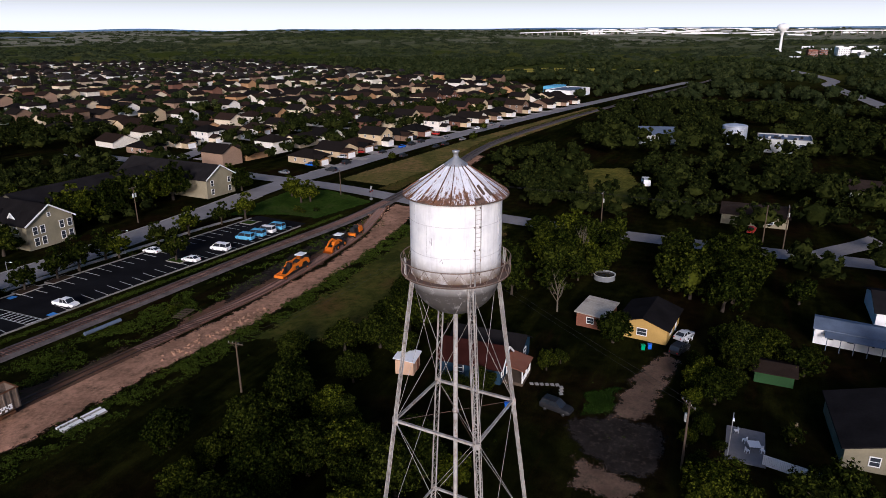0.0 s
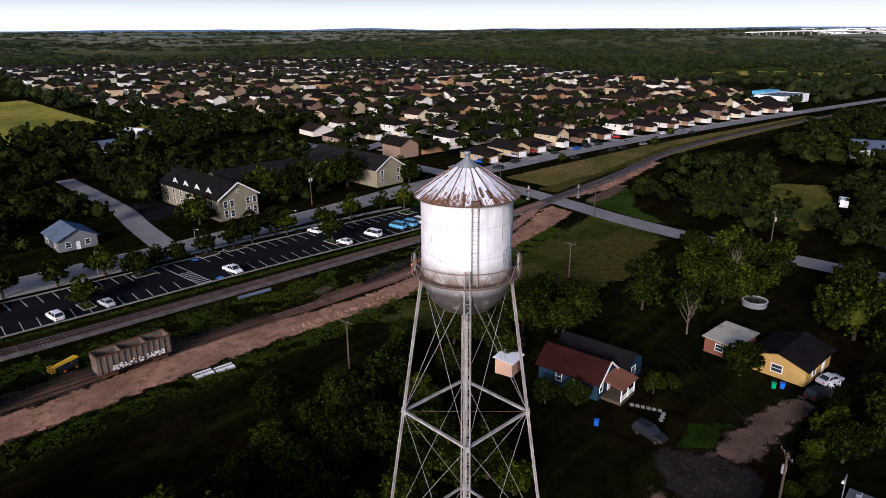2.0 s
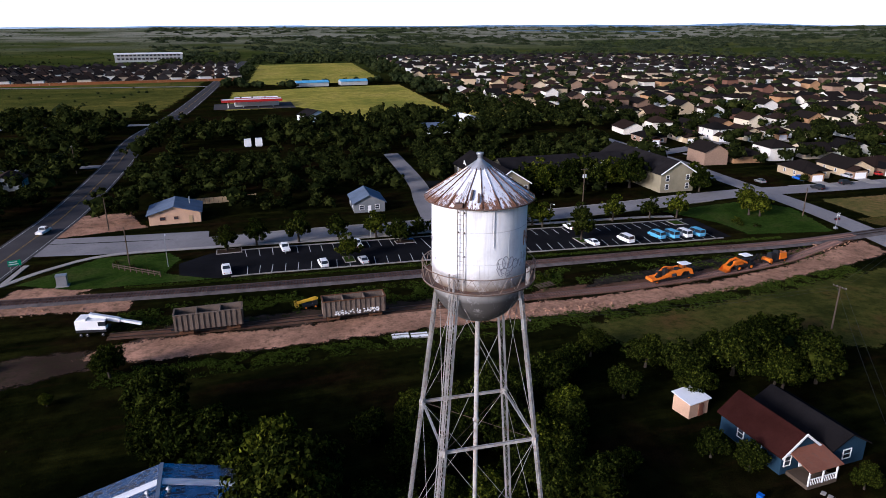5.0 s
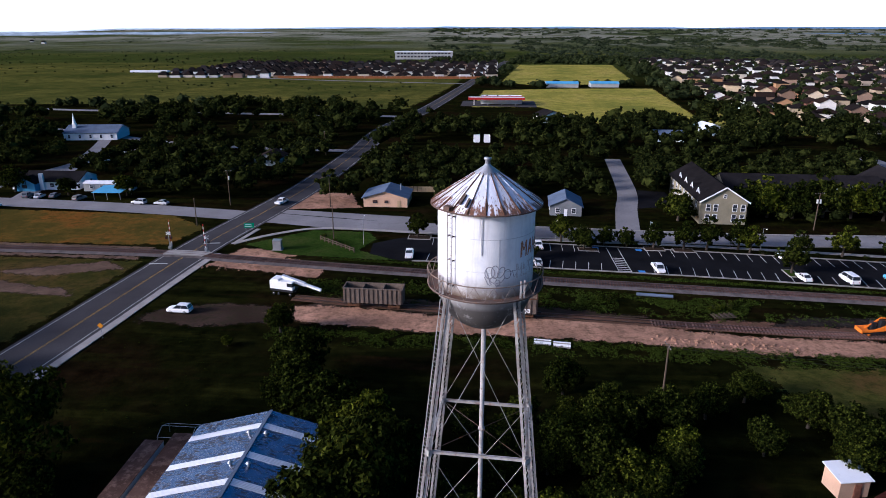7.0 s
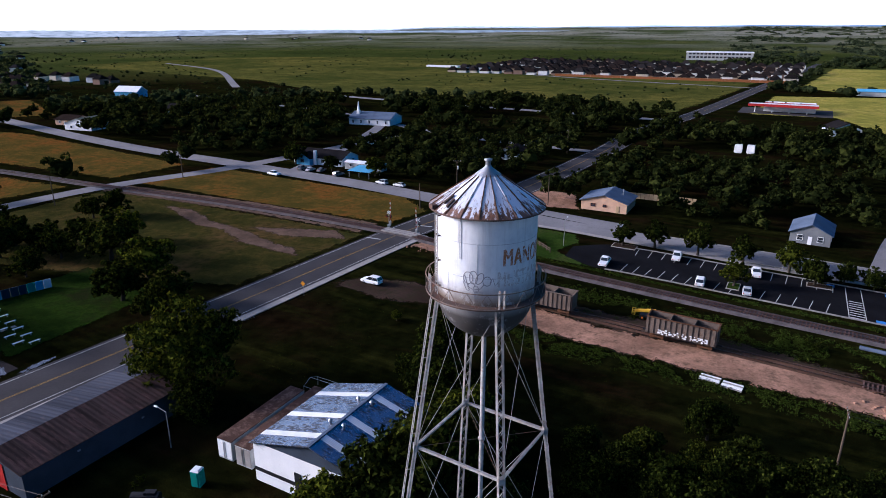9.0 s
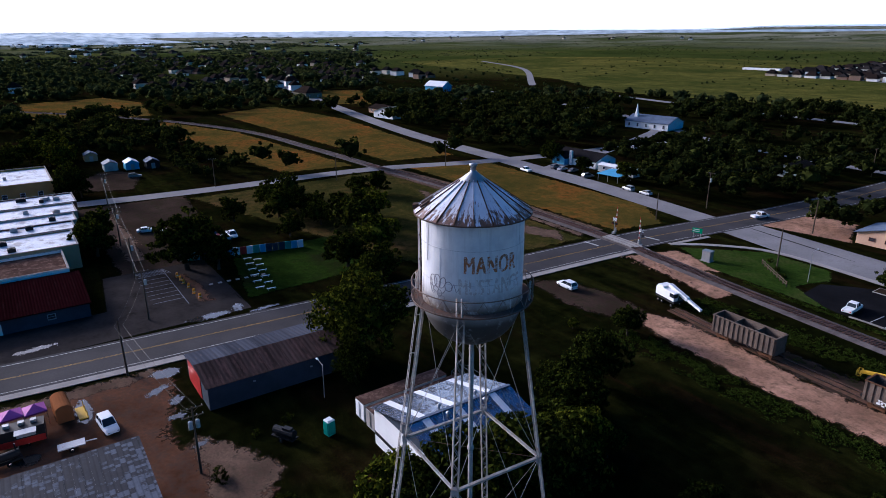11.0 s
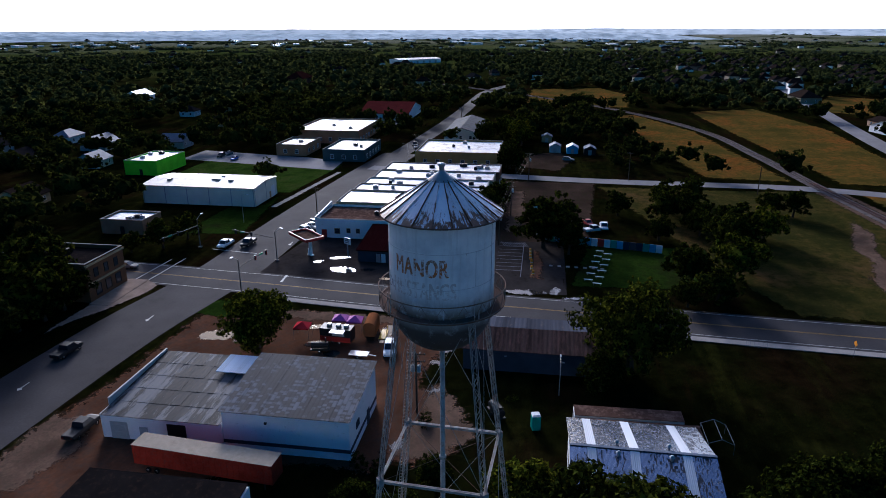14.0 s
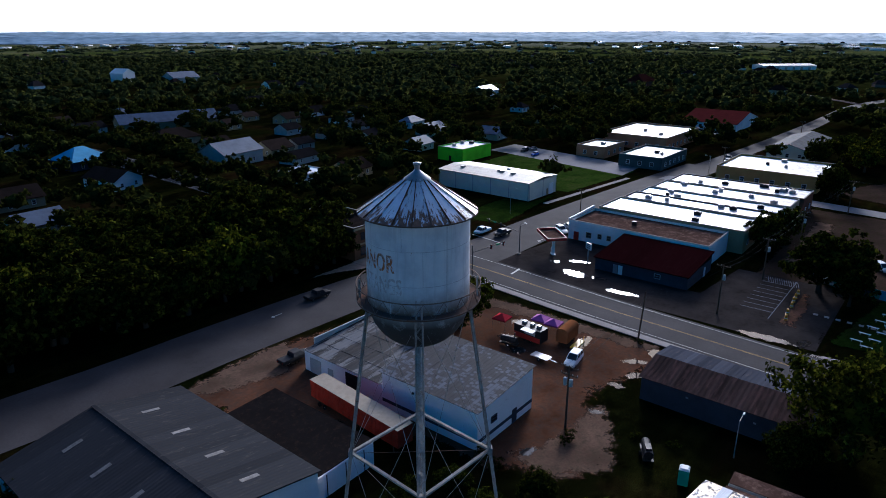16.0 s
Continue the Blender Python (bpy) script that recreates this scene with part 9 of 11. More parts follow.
def lot_house(kind, x, y, rz, far):
    """One of six house forms; far houses are plainer."""
    key = (kind, far)
    if key not in HOUSE:
        w, d, two = [(11, 14, 0), (13, 12, 0), (10, 13, 1), (12, 15, 0), (11, 12, 1), (14, 13, 0)][kind]
        h = 5.4 if two else 2.9
        b = thing("suburban_house", pose(x, y, 0, 0, 0, rz), ["single-storey house with dark hipped roof", "wide low house with brown roof", "two-storey house with pale siding", "low house with front gable and garage", "two-storey house with hipped dark roof", "broad single-storey house with garage"][kind], "house", "subdivision houses")
        if kind in (0, 4, 5):
            hip_parts(b, w, d, h, h + 2.6, "housewall", "houseroof")
        else:
            gable_parts(b, w, d, h, h + 2.8, "housewall", "houseroof", 0.5, axis="y" if kind in (2, 3) else "x")
        if not far:
            g = Geo()
            g.box(-w * 0.22, -d / 2 - 2.0, 0, w * 0.46, 4.0, 2.7)
            wing = part("garage", g, M["housewall"], b)
            g = Geo()
            for s in (-1, 1):
                roof_slab(g, [(-w * 0.22 + s * w * 0.27, -d / 2 - 4.4, 2.6), (-w * 0.22, -d / 2 - 4.4, 4.2), (-w * 0.22, -d / 2 + 3, 4.2), (-w * 0.22 + s * w * 0.27, -d / 2 + 3, 2.6)], 0.15)
            part("garage_roof", g, M["houseroof"], b)
            part("garage_door", door_mesh(w * 0.36, 2.2, "white"), None, wing, at=pose(-w * 0.22, -d / 2 - 4.05, 0))
            items = [("window", "s", w * 0.28, 1.6, 1.6, 1.3, "white"), ("door", "s", w * 0.1, 0, 0.95, 2.05, "brick")] + row_of("w", 2, d - 3, 1.6, 0.9, 1.2)
            if two:
                items += row_of("s", 2, w - 3, 4.2, 1.2, 1.3) + row_of("w", 2, d - 3, 4.2, 0.9, 1.2)
            openings(b, w, d, items)
            g = Geo()
            g.box(-w * 0.22, -d / 2 - 8.2, 0.0, w * 0.42, 8, 0.06)
            part("driveway", g, M["concrete"], b)
        HOUSE[key] = b
        return b
    return copy_thing(HOUSE[key], pose(x, y, 0, 0, 0, rz))


def inside(poly, x, y):
    c = False
    for i in range(len(poly)):
        (x0, y0), (x1, y1) = poly[i], poly[i - 1]
        if (y0 > y) != (y1 > y) and x < (x1 - x0) * (y - y0) / (y1 - y0) + x0:
            c = not c
    return c


SUB = [(160, 148), (300, 130), (470, 104), (640, 225), (900, 780), (640, 1130), (245, 1200), (150, 430), (195, 305), (166, 230)]
hr = random.Random(11)
HSPOTS = []
ang = radians(-7)
ux, uy, vx, vy = math.cos(ang), math.sin(ang), -math.sin(ang), math.cos(ang)
row_v, faces = [], []
v = 15.0
while v < 1050:
    row_v += [(v, 0), (v + 27, 180)]
    v += 74
for v, face in row_v:
    u = -130.0
    while u < 800:
        step = hr.uniform(15.5, 20.5)
        bend = 14 * math.sin(v * 0.011 + u * 0.006)
        x, y = 150 + u * ux + (v + bend) * vx, 131 + u * uy + (v + bend) * vy
        if u > 107 and v < 60:
            y -= 0.075 * (u - 107)
        near = v < 50
        gap = hr.random() < (0.05 if v < 120 else 0.16)
        if inside(SUB, x, y) and x > (164 if near else 150) and not (150 < x < 166 and y < 270) and not gap:
            HSPOTS.append((x, y, v, -7 + face + hr.uniform(-3, 3)))
        u += step
for x, y, v, rz in HSPOTS:
    r = math.hypot(x - 60, y - 60)
    if v < 150 and r < 420:
        lot_house(hr.randrange(6), x, y, rz, False)
    elif r < 640:
        lot_house(hr.randrange(6), x, y, rz, True)
    BLOCKS.append((x - 7, x + 7, y - 7, y + 7))


def simple_house(w, d, h, k):
    """Roof and wall triangles of a distant house."""
    a, b = w / 2, d / 2
    e, t = h, h + k
    wall = [(-a, -b, 0), (a, -b, 0), (a, b, 0), (-a, b, 0), (-a, -b, e), (a, -b, e), (a, b, e), (-a, b, e)]
    wf = [(0, 1, 5), (0, 5, 4), (1, 2, 6), (1, 6, 5), (2, 3, 7), (2, 7, 6), (3, 0, 4), (3, 4, 7)]
    o = 0.5
    rf = [(-a - o, -b - o, e - 0.1), (a + o, -b - o, e - 0.1), (a + o, b + o, e - 0.1), (-a - o, b + o, e - 0.1), (-a * 0.45, 0, t), (a * 0.45, 0, t)]
    rfs = [(0, 1, 5), (0, 5, 4), (1, 2, 5), (2, 3, 4), (2, 4, 5), (3, 0, 4)]
    return np.array(wall), np.array(wf), np.array(rf), np.array(rfs)


def far_houses(name, spots, label):
    V, T, I, n = [], [], [], 0
    r = random.Random(len(spots))
    for x, y, z, rz in spots:
        w, wf, rf, rfs = simple_house(r.uniform(9, 13), r.uniform(9, 12), r.choice((2.7, 2.8, 4.9)), r.uniform(3.2, 4.4))
        c, s = math.cos(radians(rz)), math.sin(radians(rz))
        for vv, ff, i in ((w, wf, 0), (rf, rfs, 1)):
            q = np.stack([x + c * vv[:, 0] - s * vv[:, 1], y + s * vv[:, 0] + c * vv[:, 1], z + vv[:, 2]], 1)
            V.append(q), T.append(ff + n), I.append(np.full(len(ff), i))
            n += len(q)
    me = from_arrays(name, np.concatenate(V), np.concatenate(T), [M["farwall"], M["farroof"]], np.concatenate(I))
    tagged(new(name, me), label, "houses", "", "stuff")


far = [(x, y, 0, rz) for x, y, v, rz in HSPOTS if not (math.hypot(x - 60, y - 60) < 640)]
for i in range(27):
    for j in range(13):
        x, y = -372 + 14.0 * i + hr.uniform(-1.5, 1.5), 706 + 22 * j + hr.uniform(-3, 3)
        far.append((x, y + 0.05 * x, 0, hr.choice((8, 98))))
for k in range(330):
    a = radians(hr.choice((hr.uniform(125, 185), hr.uniform(185, 262))))
    d = hr.uniform(560, 2600)
    x, y = d * math.cos(a), d * math.sin(a)
    if 85 < math.degrees(a) < 152 and d < 2300:
        continue
    far.append((x, y, height_at(x, y), hr.uniform(0, 180)))
for k in range(160):
    x, y = hr.uniform(-1150, -560), hr.uniform(90, 380)
    far.append((x, y, height_at(x, y), hr.uniform(0, 20)))
far_houses("distant_houses", far, "many distant dark-roofed houses with pale walls")
g = Geo()
for k in range(110):
    a, d = radians(hr.uniform(-7, 14)), hr.uniform(2900, 4600)
    x, y = d * math.cos(a), d * math.sin(a)
    g.box(x, y, height_at(x, y), hr.uniform(20, 90), hr.uniform(8, 26), hr.uniform(2.5, 5), hr.uniform(60, 110))
for k in range(130):
    a, d = radians(hr.uniform(165, 265)), hr.uniform(1700, 2480)
    x, y = d * math.cos(a), d * math.sin(a)
    g.box(x, y, height_at(x, y), hr.uniform(8, 50), hr.uniform(8, 24), hr.uniform(3, 6), hr.uniform(0, 90))
for k in range(22):
    x, y = hr.uniform(1380, 1900), hr.uniform(-330, -60)
    g.box(x, y, height_at(x, y) - 1, hr.uniform(8, 26), hr.uniform(8, 22), hr.uniform(3, 7), hr.uniform(80, 100))
tagged(new("distant_warehouses", g.mesh("distant_warehouses", M["white"])), "pale distant warehouses near the horizon", "buildings", "", "stuff")
b = thing("viaduct", pose(0, 0, 0), "long pale concrete viaduct across the distance", "bridge")
deck, piers = [], Geo()
for k in range(61):
    a = radians(-12 + 0.5 * k)
    x, y = 3050 * math.cos(a), 3050 * math.sin(a)
    deck.append(Vector((x, y, 40 + 5 * math.sin(k * 0.16))))
    piers.box(x, y, height_at(x, y) - 2, 6, 4, deck[-1].z - height_at(x, y))
g = Geo()
for p, q in zip(deck, deck[1:]):
    g.bar(p, q, 14, 3.2)
tagged(part("deck", g, M["white"], b), kind="stuff")
tagged(part("piers", piers, M["concrete"], b), kind="stuff")
for x, y, w, d, h, mt, lab in ((1420, -118, 24, 16, 13, "brick", "three-storey red-brown brick block far off"), (1450, -138, 18, 14, 11, "brick", "red-brown brick wing far off"), (1470, -172, 34, 20, 16, "white", "large white clinic block far off"), (1440, -205, 26, 16, 8, "greywall", "pale low block far off")):
    b, sx, sy = root_at("office_block", x - w / 2, x + w / 2, y - d / 2, y + d / 2, lab, "building", 6)
    b.location.z = height_at(x, y) - 0.5
    flat_parts(b, sx, sy, h, mt, "tanroof" if mt == "brick" else "white", 0.6, 2, int(x))
    openings(b, sx, sy, [("window", "w", -sy / 2 + sy * (i + 0.5) / 5, 2.2 + 3.6 * f, 1.8, 1.7, "white") for i in range(5) for f in range(int(h / 3.6))])
b = thing("distant_water_tower", pose(1592, -68, height_at(1592, -68)), "slender white water tower in the distance", "water tower")
g = Geo()
g.turned([(5.5, 0), (2.6, 6), (2.3, 36), (4, 42), (10, 47), (12, 52), (11, 56), (5, 59), (0, 60)], 24)
part("stem_and_bulb", g, M["white"], b, smooth=True)


# ---- trees ----
def leaf_cloud(seed, lobes, n, s0, s1, per=26, low=-0.85):
    """Small leaves in clumps over uneven lobes, one pointed blade each."""
    r = np.random.RandomState(seed)
    L = np.array(lobes, float)
    w = L[:, 3] ** 2
    nc = max(3, n // per)
    pick = r.choice(len(L), nc, p=w / w.sum())
    d = r.normal(size=(nc, 3))
    d /= np.linalg.norm(d, axis=1)[:, None]
    d[:, 2] = np.where(d[:, 2] < low, -0.6 * d[:, 2], d[:, 2])
    squash = np.stack([np.ones(nc), np.ones(nc), L[pick, 4]], 1)
    centre = L[pick, :3] + d * (L[pick, 3] * r.uniform(0.7, 1.02, nc))[:, None] * squash
    cr = L[pick, 3] * r.uniform(0.2, 0.36, nc)
    k = r.randint(0, nc, n)
    e = r.normal(size=(n, 3))
    e /= np.linalg.norm(e, axis=1)[:, None]
    pos = centre[k] + e * (cr[k] * r.uniform(0.35, 1.1, n))[:, None] * np.array([1, 1, 0.75])
    nrm = e * 0.7 + d[k] * 0.5 + r.normal(size=(n, 3)) * 0.4
    nrm /= np.linalg.norm(nrm, axis=1)[:, None]
    a = np.cross(nrm, r.normal(size=(n, 3)))
    a /= np.linalg.norm(a, axis=1)[:, None] + 1e-9
    c = np.cross(nrm, a)
    sz = r.uniform(s0, s1, n)[:, None]
    V = np.stack([pos - a * sz, pos + a * sz * 0.6 - c * sz * 0.75, pos + a * sz * 0.5 + c * sz * 0.8], 1).reshape(-1, 3)
    return V, np.arange(3 * n).reshape(-1, 3)


def core_of(lobes, seed, size=0.7):
    """The dim inside of a crown, so that gaps show leaf and not sky."""
    return blob_template(seed, [(x, y, z, r * size) for x, y, z, r, f in lobes[:1]], 1)


def blob_template(seed, lobes, sub):
    """Crowns as knobbly masses."""
    bm = bmesh.new()
    r = random.Random(seed)
    for cx, cy, cz, rad in lobes:
        res = bmesh.ops.create_icosphere(bm, subdivisions=sub, radius=rad)
        for v in res["verts"]:
            k = 1 + 0.28 * noise.noise(v.co * (1.5 / rad) + Vector((seed, cx, cy))) + r.uniform(-0.12, 0.12)
            v.co = Vector((cx, cy, cz)) + Vector((v.co.x * k, v.co.y * k, v.co.z * k * 0.8))
    bmesh.ops.triangulate(bm, faces=bm.faces[:])
    V = np.array([v.co for v in bm.verts])
    T = np.array([[v.index for v in f.verts] for f in bm.faces])
    bm.free()
    return V, T


def crown_lobes(seed, rad, h, flat):
    r = random.Random(seed)
    out = [(0, 0, h, rad * 0.68, flat)]
    for k in range(7):
        a = 2 * math.pi * k / 7 + r.uniform(-0.4, 0.4)
        d = rad * r.uniform(0.42, 0.66)
        out.append((d * math.cos(a), d * math.sin(a), h + rad * r.uniform(-0.28, 0.3), rad * r.uniform(0.32, 0.5), flat))
    out.append((r.uniform(-0.3, 0.3) * rad, r.uniform(-0.3, 0.3) * rad, h + rad * 0.5 * flat, rad * 0.45, flat))
    return out


TREES = []
KINDS = [(4.2, 3.6, 0.86, 0), (3.8, 3.4, 0.94, 0), (5.0, 4.0, 0.8, 0), (3.2, 3.1, 1.05, 0), (4.5, 4.1, 0.92, 0), (2.2, 2.3, 1.05, 1), (4.2, 3.5, 0.9, 2), (3.8, 3.3, 0.95, 2), (4.8, 3.8, 0.84, 2)]
for k, (rad, h, flat, tier) in enumerate(KINDS):
    lobes = crown_lobes(k + 3, rad, h, flat)
    n, s0, s1 = ((8200, 0.13, 0.26), (2400, 0.1, 0.2), (3400, 0.2, 0.36))[tier]
    V, T = leaf_cloud(k + 40, lobes, n, s0, s1)
    C, CT = core_of(lobes, k)
    crown = from_arrays("crown", np.concatenate([V, C]), np.concatenate([T, CT + len(V)]), M["leaf"])
    g = Geo()
    r = random.Random(k)
    tr = 0.05 * rad + 0.04
    top = Vector((r.uniform(-0.2, 0.2), r.uniform(-0.2, 0.2), h * 0.55))
    g.tube((0, 0, -0.15), top * 0.5, tr * 1.3, tr, 9)
    g.tube(top * 0.5, top, tr, tr * 0.8, 9)
    for lb in lobes[1:8]:
        p = Vector(lb[:3])
        mid = top.lerp(p, 0.5) + Vector((0, 0, 0.3))
        g.tube(top * r.uniform(0.7, 1.0), mid, tr * 0.5, tr * 0.32, 6)
        g.tube(mid, p, tr * 0.32, tr * 0.1, 5)
    TREES.append((g.mesh("trunk", M["bark"]), crown, rad))


def plant(kind, x, y, scale=1.0, label="", z=0.0, name="tree", group=""):
    trunk, crown, rad = TREES[kind]
    b = thing(name, pose(x, y, z, 0, 0, rng.uniform(0, 360)) @ Matrix.Diagonal((scale, scale, scale * rng.uniform(0.9, 1.1), 1)), label or ["broad dark green oak with a rounded crown", "round dense green tree", "wide spreading live oak", "upright leafy green tree", "tall full-crowned shade tree", "small clipped street tree", "dense dark green woodland oak", "round dense green tree", "wide spreading live oak"][kind], "tree", group)
    part("trunk", trunk, None, b)
    part("crown", crown, None, b)
    return b


SINGLE = [
    (2, -57, -86.5, 1.9), (4, -64, -86.5, 1.95), (2, -67.8, -90, 2.0), (4, -66.8, -84.6, 1.6), (0, -66.5, -93, 1.9), (4, -67, -100, 2.0), (4, -61.5, -93, 2.0), (0, -51, -88, 2.0), (2, -63.5, -100, 2.0), (4, -56, -98, 2.1), (0, -64, -108, 2.1), (2, -66.5, -116, 2.0), (4, -47, -96, 2.0), (0, -43, -87, 1.9), (2, -55, -108, 2.2), (4, -35, -88, 1.9), (0, -27, -90, 1.9), (2, -18, -88, 1.8), (4, -8, -91, 1.9), (0, 2, -90, 1.8), (2, 13, -92, 1.9),
    (2, -58.5, 21.0, 1.85), (1, -27.0, 38.5, 1.25), (4, -29.0, 45.5, 1.15), (0, -22.0, 33.5, 1.4), (1, -19.5, 29.5, 1.3), (3, -15.5, 26.5, 1.6), (3, -15.5, 33.5, 0.8), (1, -37.5, 63.0, 0.85),
    (0, -51.5, 16.0, 0.9), (0, -57.6, -40.6, 1.62), (1, -57.0, -41.6, 0.85), (2, -117.5, 7.0, 1.75), (0, -124.0, 11.0, 1.6), (4, -113.5, 13.0, 1.3), (0, -139.5, -8.5, 1.35), (1, -149.5, -7.0, 1.35), (2, -88, 41, 1.1), (1, -207, -4, 1.1), (3, -213, -8, 1.0), (4, -139.5, 157, 0.75), (0, -160, 160, 0.9), (1, -120, 158, 0.85), (0, -266, -21.5, 1.5), (1, -271, -8, 1.7), (4, -280, -14, 1.7), (2, -262, -4, 1.5), (0, -288, -4, 1.7), (3, -210.5, -6.5, 1.5),
    (2, -121.5, 52, 1.2), (0, -131, 62, 1.0), (1, -136, 55, 0.9), (4, -141, 48, 0.9), (0, -133, 47, 0.8), (1, -155, 77, 0.9), (3, -158, 72, 0.7), (0, -146, 40, 1.0), (1, -152, 47, 0.9), (2, -160, 42, 0.8), (0, -168, 52, 0.8), (3, -128, 36, 0.7), (1, -150, 28, 0.8), (0, -98, 38, 1.0), (2, -103, 48, 1.0), 
    (4, 66.2, -1.4, 0.85), (0, 41.5, 13.5, 0.6), (1, 38.8, 17.2, 0.62), (1, 52, 6.5, 0.5), (3, 55, 5, 0.45), (2, 62, 35, 0.95), (0, 56, 38, 0.85), (1, 67, 40, 0.9), (0, 50.5, 34.5, 0.6), (4, 60, 29, 0.7), (1, 47.5, 32.5, 0.55), (3, 73, 34, 0.9), (4, 80, 22, 1.05), (0, 84, 14, 1.0), (3, 91.5, 26, 1.2),
    (3, 61.4, -15.4, 0.5), (1, 57.2, -16.6, 0.6), (3, 54.4, -14.9, 0.4), (3, 50.2, -15.8, 0.5), (1, 46.4, -16.2, 0.4), (3, 43.4, -17.6, 0.5), (3, 39.6, -16.0, 0.45), (1, 34.4, -17.6, 0.45), (3, 31.6, -18.6, 0.5), (1, 70, -21.2, 0.95), (0, 70.4, -26, 0.9), (1, -20.2, 6.6, 1.45), (0, -15.6, 11.2, 1.6), (4, -16.2, 6.0, 1.2), (3, 40, -20, 0.3), (5, 45.5, -28.5, 0.8), (1, 98, -32, 0.9), (0, -45, 57, 0.3), (3, -88, -108, 1.0), (1, -100, -92, 0.8), (5, -104, -86, 1.0), (5, -112, -84, 0.9),
    (2, 16, 34, 0.8), (0, 22, 38, 0.75), (1, 11, 38, 0.6), (4, -26, -5, 0.6), (1, -20, -9, 0.55),
    (0, 11.5, 46, 0.8), (1, 4.4, 31.5, 0.9), (4, 10.3, 30.3, 0.9), (2, 17.2, 36, 0.95), (0, 25, 36.5, 0.95), (1, 31, 41, 0.85), (4, 38, 46, 0.7), (0, 48, 35, 1.0), (2, 56, 33.5, 1.05), (1, 60, 27.5, 0.95), (4, 66.5, 27.5, 0.95), (0, 44.5, 40, 0.85), (1, 45.5, 29.5, 0.85), (3, 5, 37.5, 0.8), (1, 72, 40, 0.9), (0, 36, 33, 0.7), (3, -2, 34, 0.8), (0, -14.2, 16.6, 1.7), (1, -27.8, 36.5, 1.0), (4, -13.2, 20.8, 1.5), (1, -13.2, 10.0, 1.3), (4, -17, 6.5, 0.95), (0, -85.5, 35, 0.8), (1, -77.8, 26.5, 0.7),
]
for kind, x, y, s in SINGLE:
    plant(kind if math.hypot(x, y) < 80 else 6 + kind % 3, x, y, s * (1.4 if x < -90 and y > 20 else 1.0))
STREET = [(-19.6, 121.6), (-12.2, 124.2), (-1.9, 123.4), (8.2, 122.2), (17.9, 121.5), (40.3, 117.4), (47.6, 117.0), (61.3, 118.5), (63.5, 116.6), (84.7, 115.2), (96.2, 114.2), (103.8, 112.2), (53.4, 117.6), (8.0, 106.2), (67.5, 102.2), (75, 116), (131.5, 116.2), (126.0, 108.5), (127.8, 106.2)]
for k, (x, y) in enumerate(STREET):
    plant(5, x, y, 1.55 + 0.4 * ((k * 7) % 5) / 5, "small round street tree in a planting strip", group="street trees")
for x, y, s in ((22.9, 115.2, 0.85), (28.5, 119.5, 0.7), (33.9, 118.5, 0.75), (200, 116, 0.5), (262, 104, 0.6), (300, 113, 0.6), (175, 137, 0.45), (218, 132, 0.4), (243, 130, 0.45), (290, 126, 0.5), (53, 144, 1.4), (74.5, 150.5, 1.5), (131, 137, 1.2), (80, 150, 1.68), (87, 149.5, 1.47), (96, 151, 1.68), (104, 151, 1.61), (112, 149, 1.68), (76, 187, 1.0), (86, 190, 0.9), (98, 186, 1.1), (55.5, 150.5, 0.85), (54.5, 183.5, 0.9), (136, 148, 1.2), (23.3, 117.4, 0.75), (17.5, 127.4, 0.6)):
    plant(6, x, y, s)

ZONES = [
    ([(80, 29), (98, 25), (112, 27), (124, 33), (124, 2), (101, 0), (92, 11), (82, 22)], 6.8, 0.65, 1.0), ([(84, -2), (126, -2), (126, -26), (112, -30), (88, -28), (84, -16)], 7.0, 0.7, 1.1),
    ([(46, -13), (60, -16), (66, -16), (76, -18), (76, -30), (63, -32), (62, -22), (50, -19.5)], 6.0, 0.5, 0.8), ([(-15, 10), (-9, 20), (4, 30), (14, 30), (26, 32), (28, 20), (20, 8), (6, 9), (-6, 7)], 5.8, 0.5, 0.85),
    ([(-26, -13), (-22, -3), (-8, -3), (4, -8), (2, -19), (-14, -18)], 5.5, 0.4, 0.7), ([(-66, -84), (-40, -83), (0, -84), (32, -88), (36, -128), (-30, -132), (-66, -126)], 7.4, 1.05, 1.6), ([(14, -60), (14, -24), (30, -14), (30, -70)], 6.5, 0.6, 0.9),
    ([(-76, 172), (-70, 260), (-100, 262), (-160, 250), (-160, 182), (-128, 176), (-100, 174)], 7.5, 0.8, 1.2), ([(-52, 178), (-45, 168), (-14, 174), (14, 165), (35, 165), (38, 240), (-52, 240)], 7.5, 0.75, 1.2), ([(-14, 150), (14, 148), (14, 162), (-14, 168)], 7.0, 0.7, 0.9),
    ([(50, 182), (138, 186), (140, 240), (52, 250)], 7.5, 0.75, 1.1), ([(74, 141), (98, 141), (98, 154), (74, 154)], 7.0, 0.6, 0.85), ([(50, 183), (60, 183), (60, 235), (54, 235)], 6.5, 0.7, 1.0),
    ([(162, 64), (186, 72), (235, 72), (250, 55), (246, 40), (155, 50), (150, 62)], 7.5, 0.7, 1.1), ([(-210, 24), (-215, 60), (-275, 52), (-280, 30)], 8.5, 0.8, 1.1), ([(150, 8), (180, 4), (230, 16), (240, -14), (172, -14), (128, -10), (128, 4)], 7.2, 0.8, 1.2), ([(130, 10), (150, 14), (160, 30), (212, 44), (246, 40), (160, 50), (146, 42), (132, 34)], 7.2, 0.8, 1.2),
]
tr = random.Random(21)
NEAR_DONE = []


def clear_of(x, y, m):
    for x0, x1, y0, y1 in BLOCKS:
        if x0 - m < x < x1 + m and y0 - m < y < y1 + m:
            return False
    return True


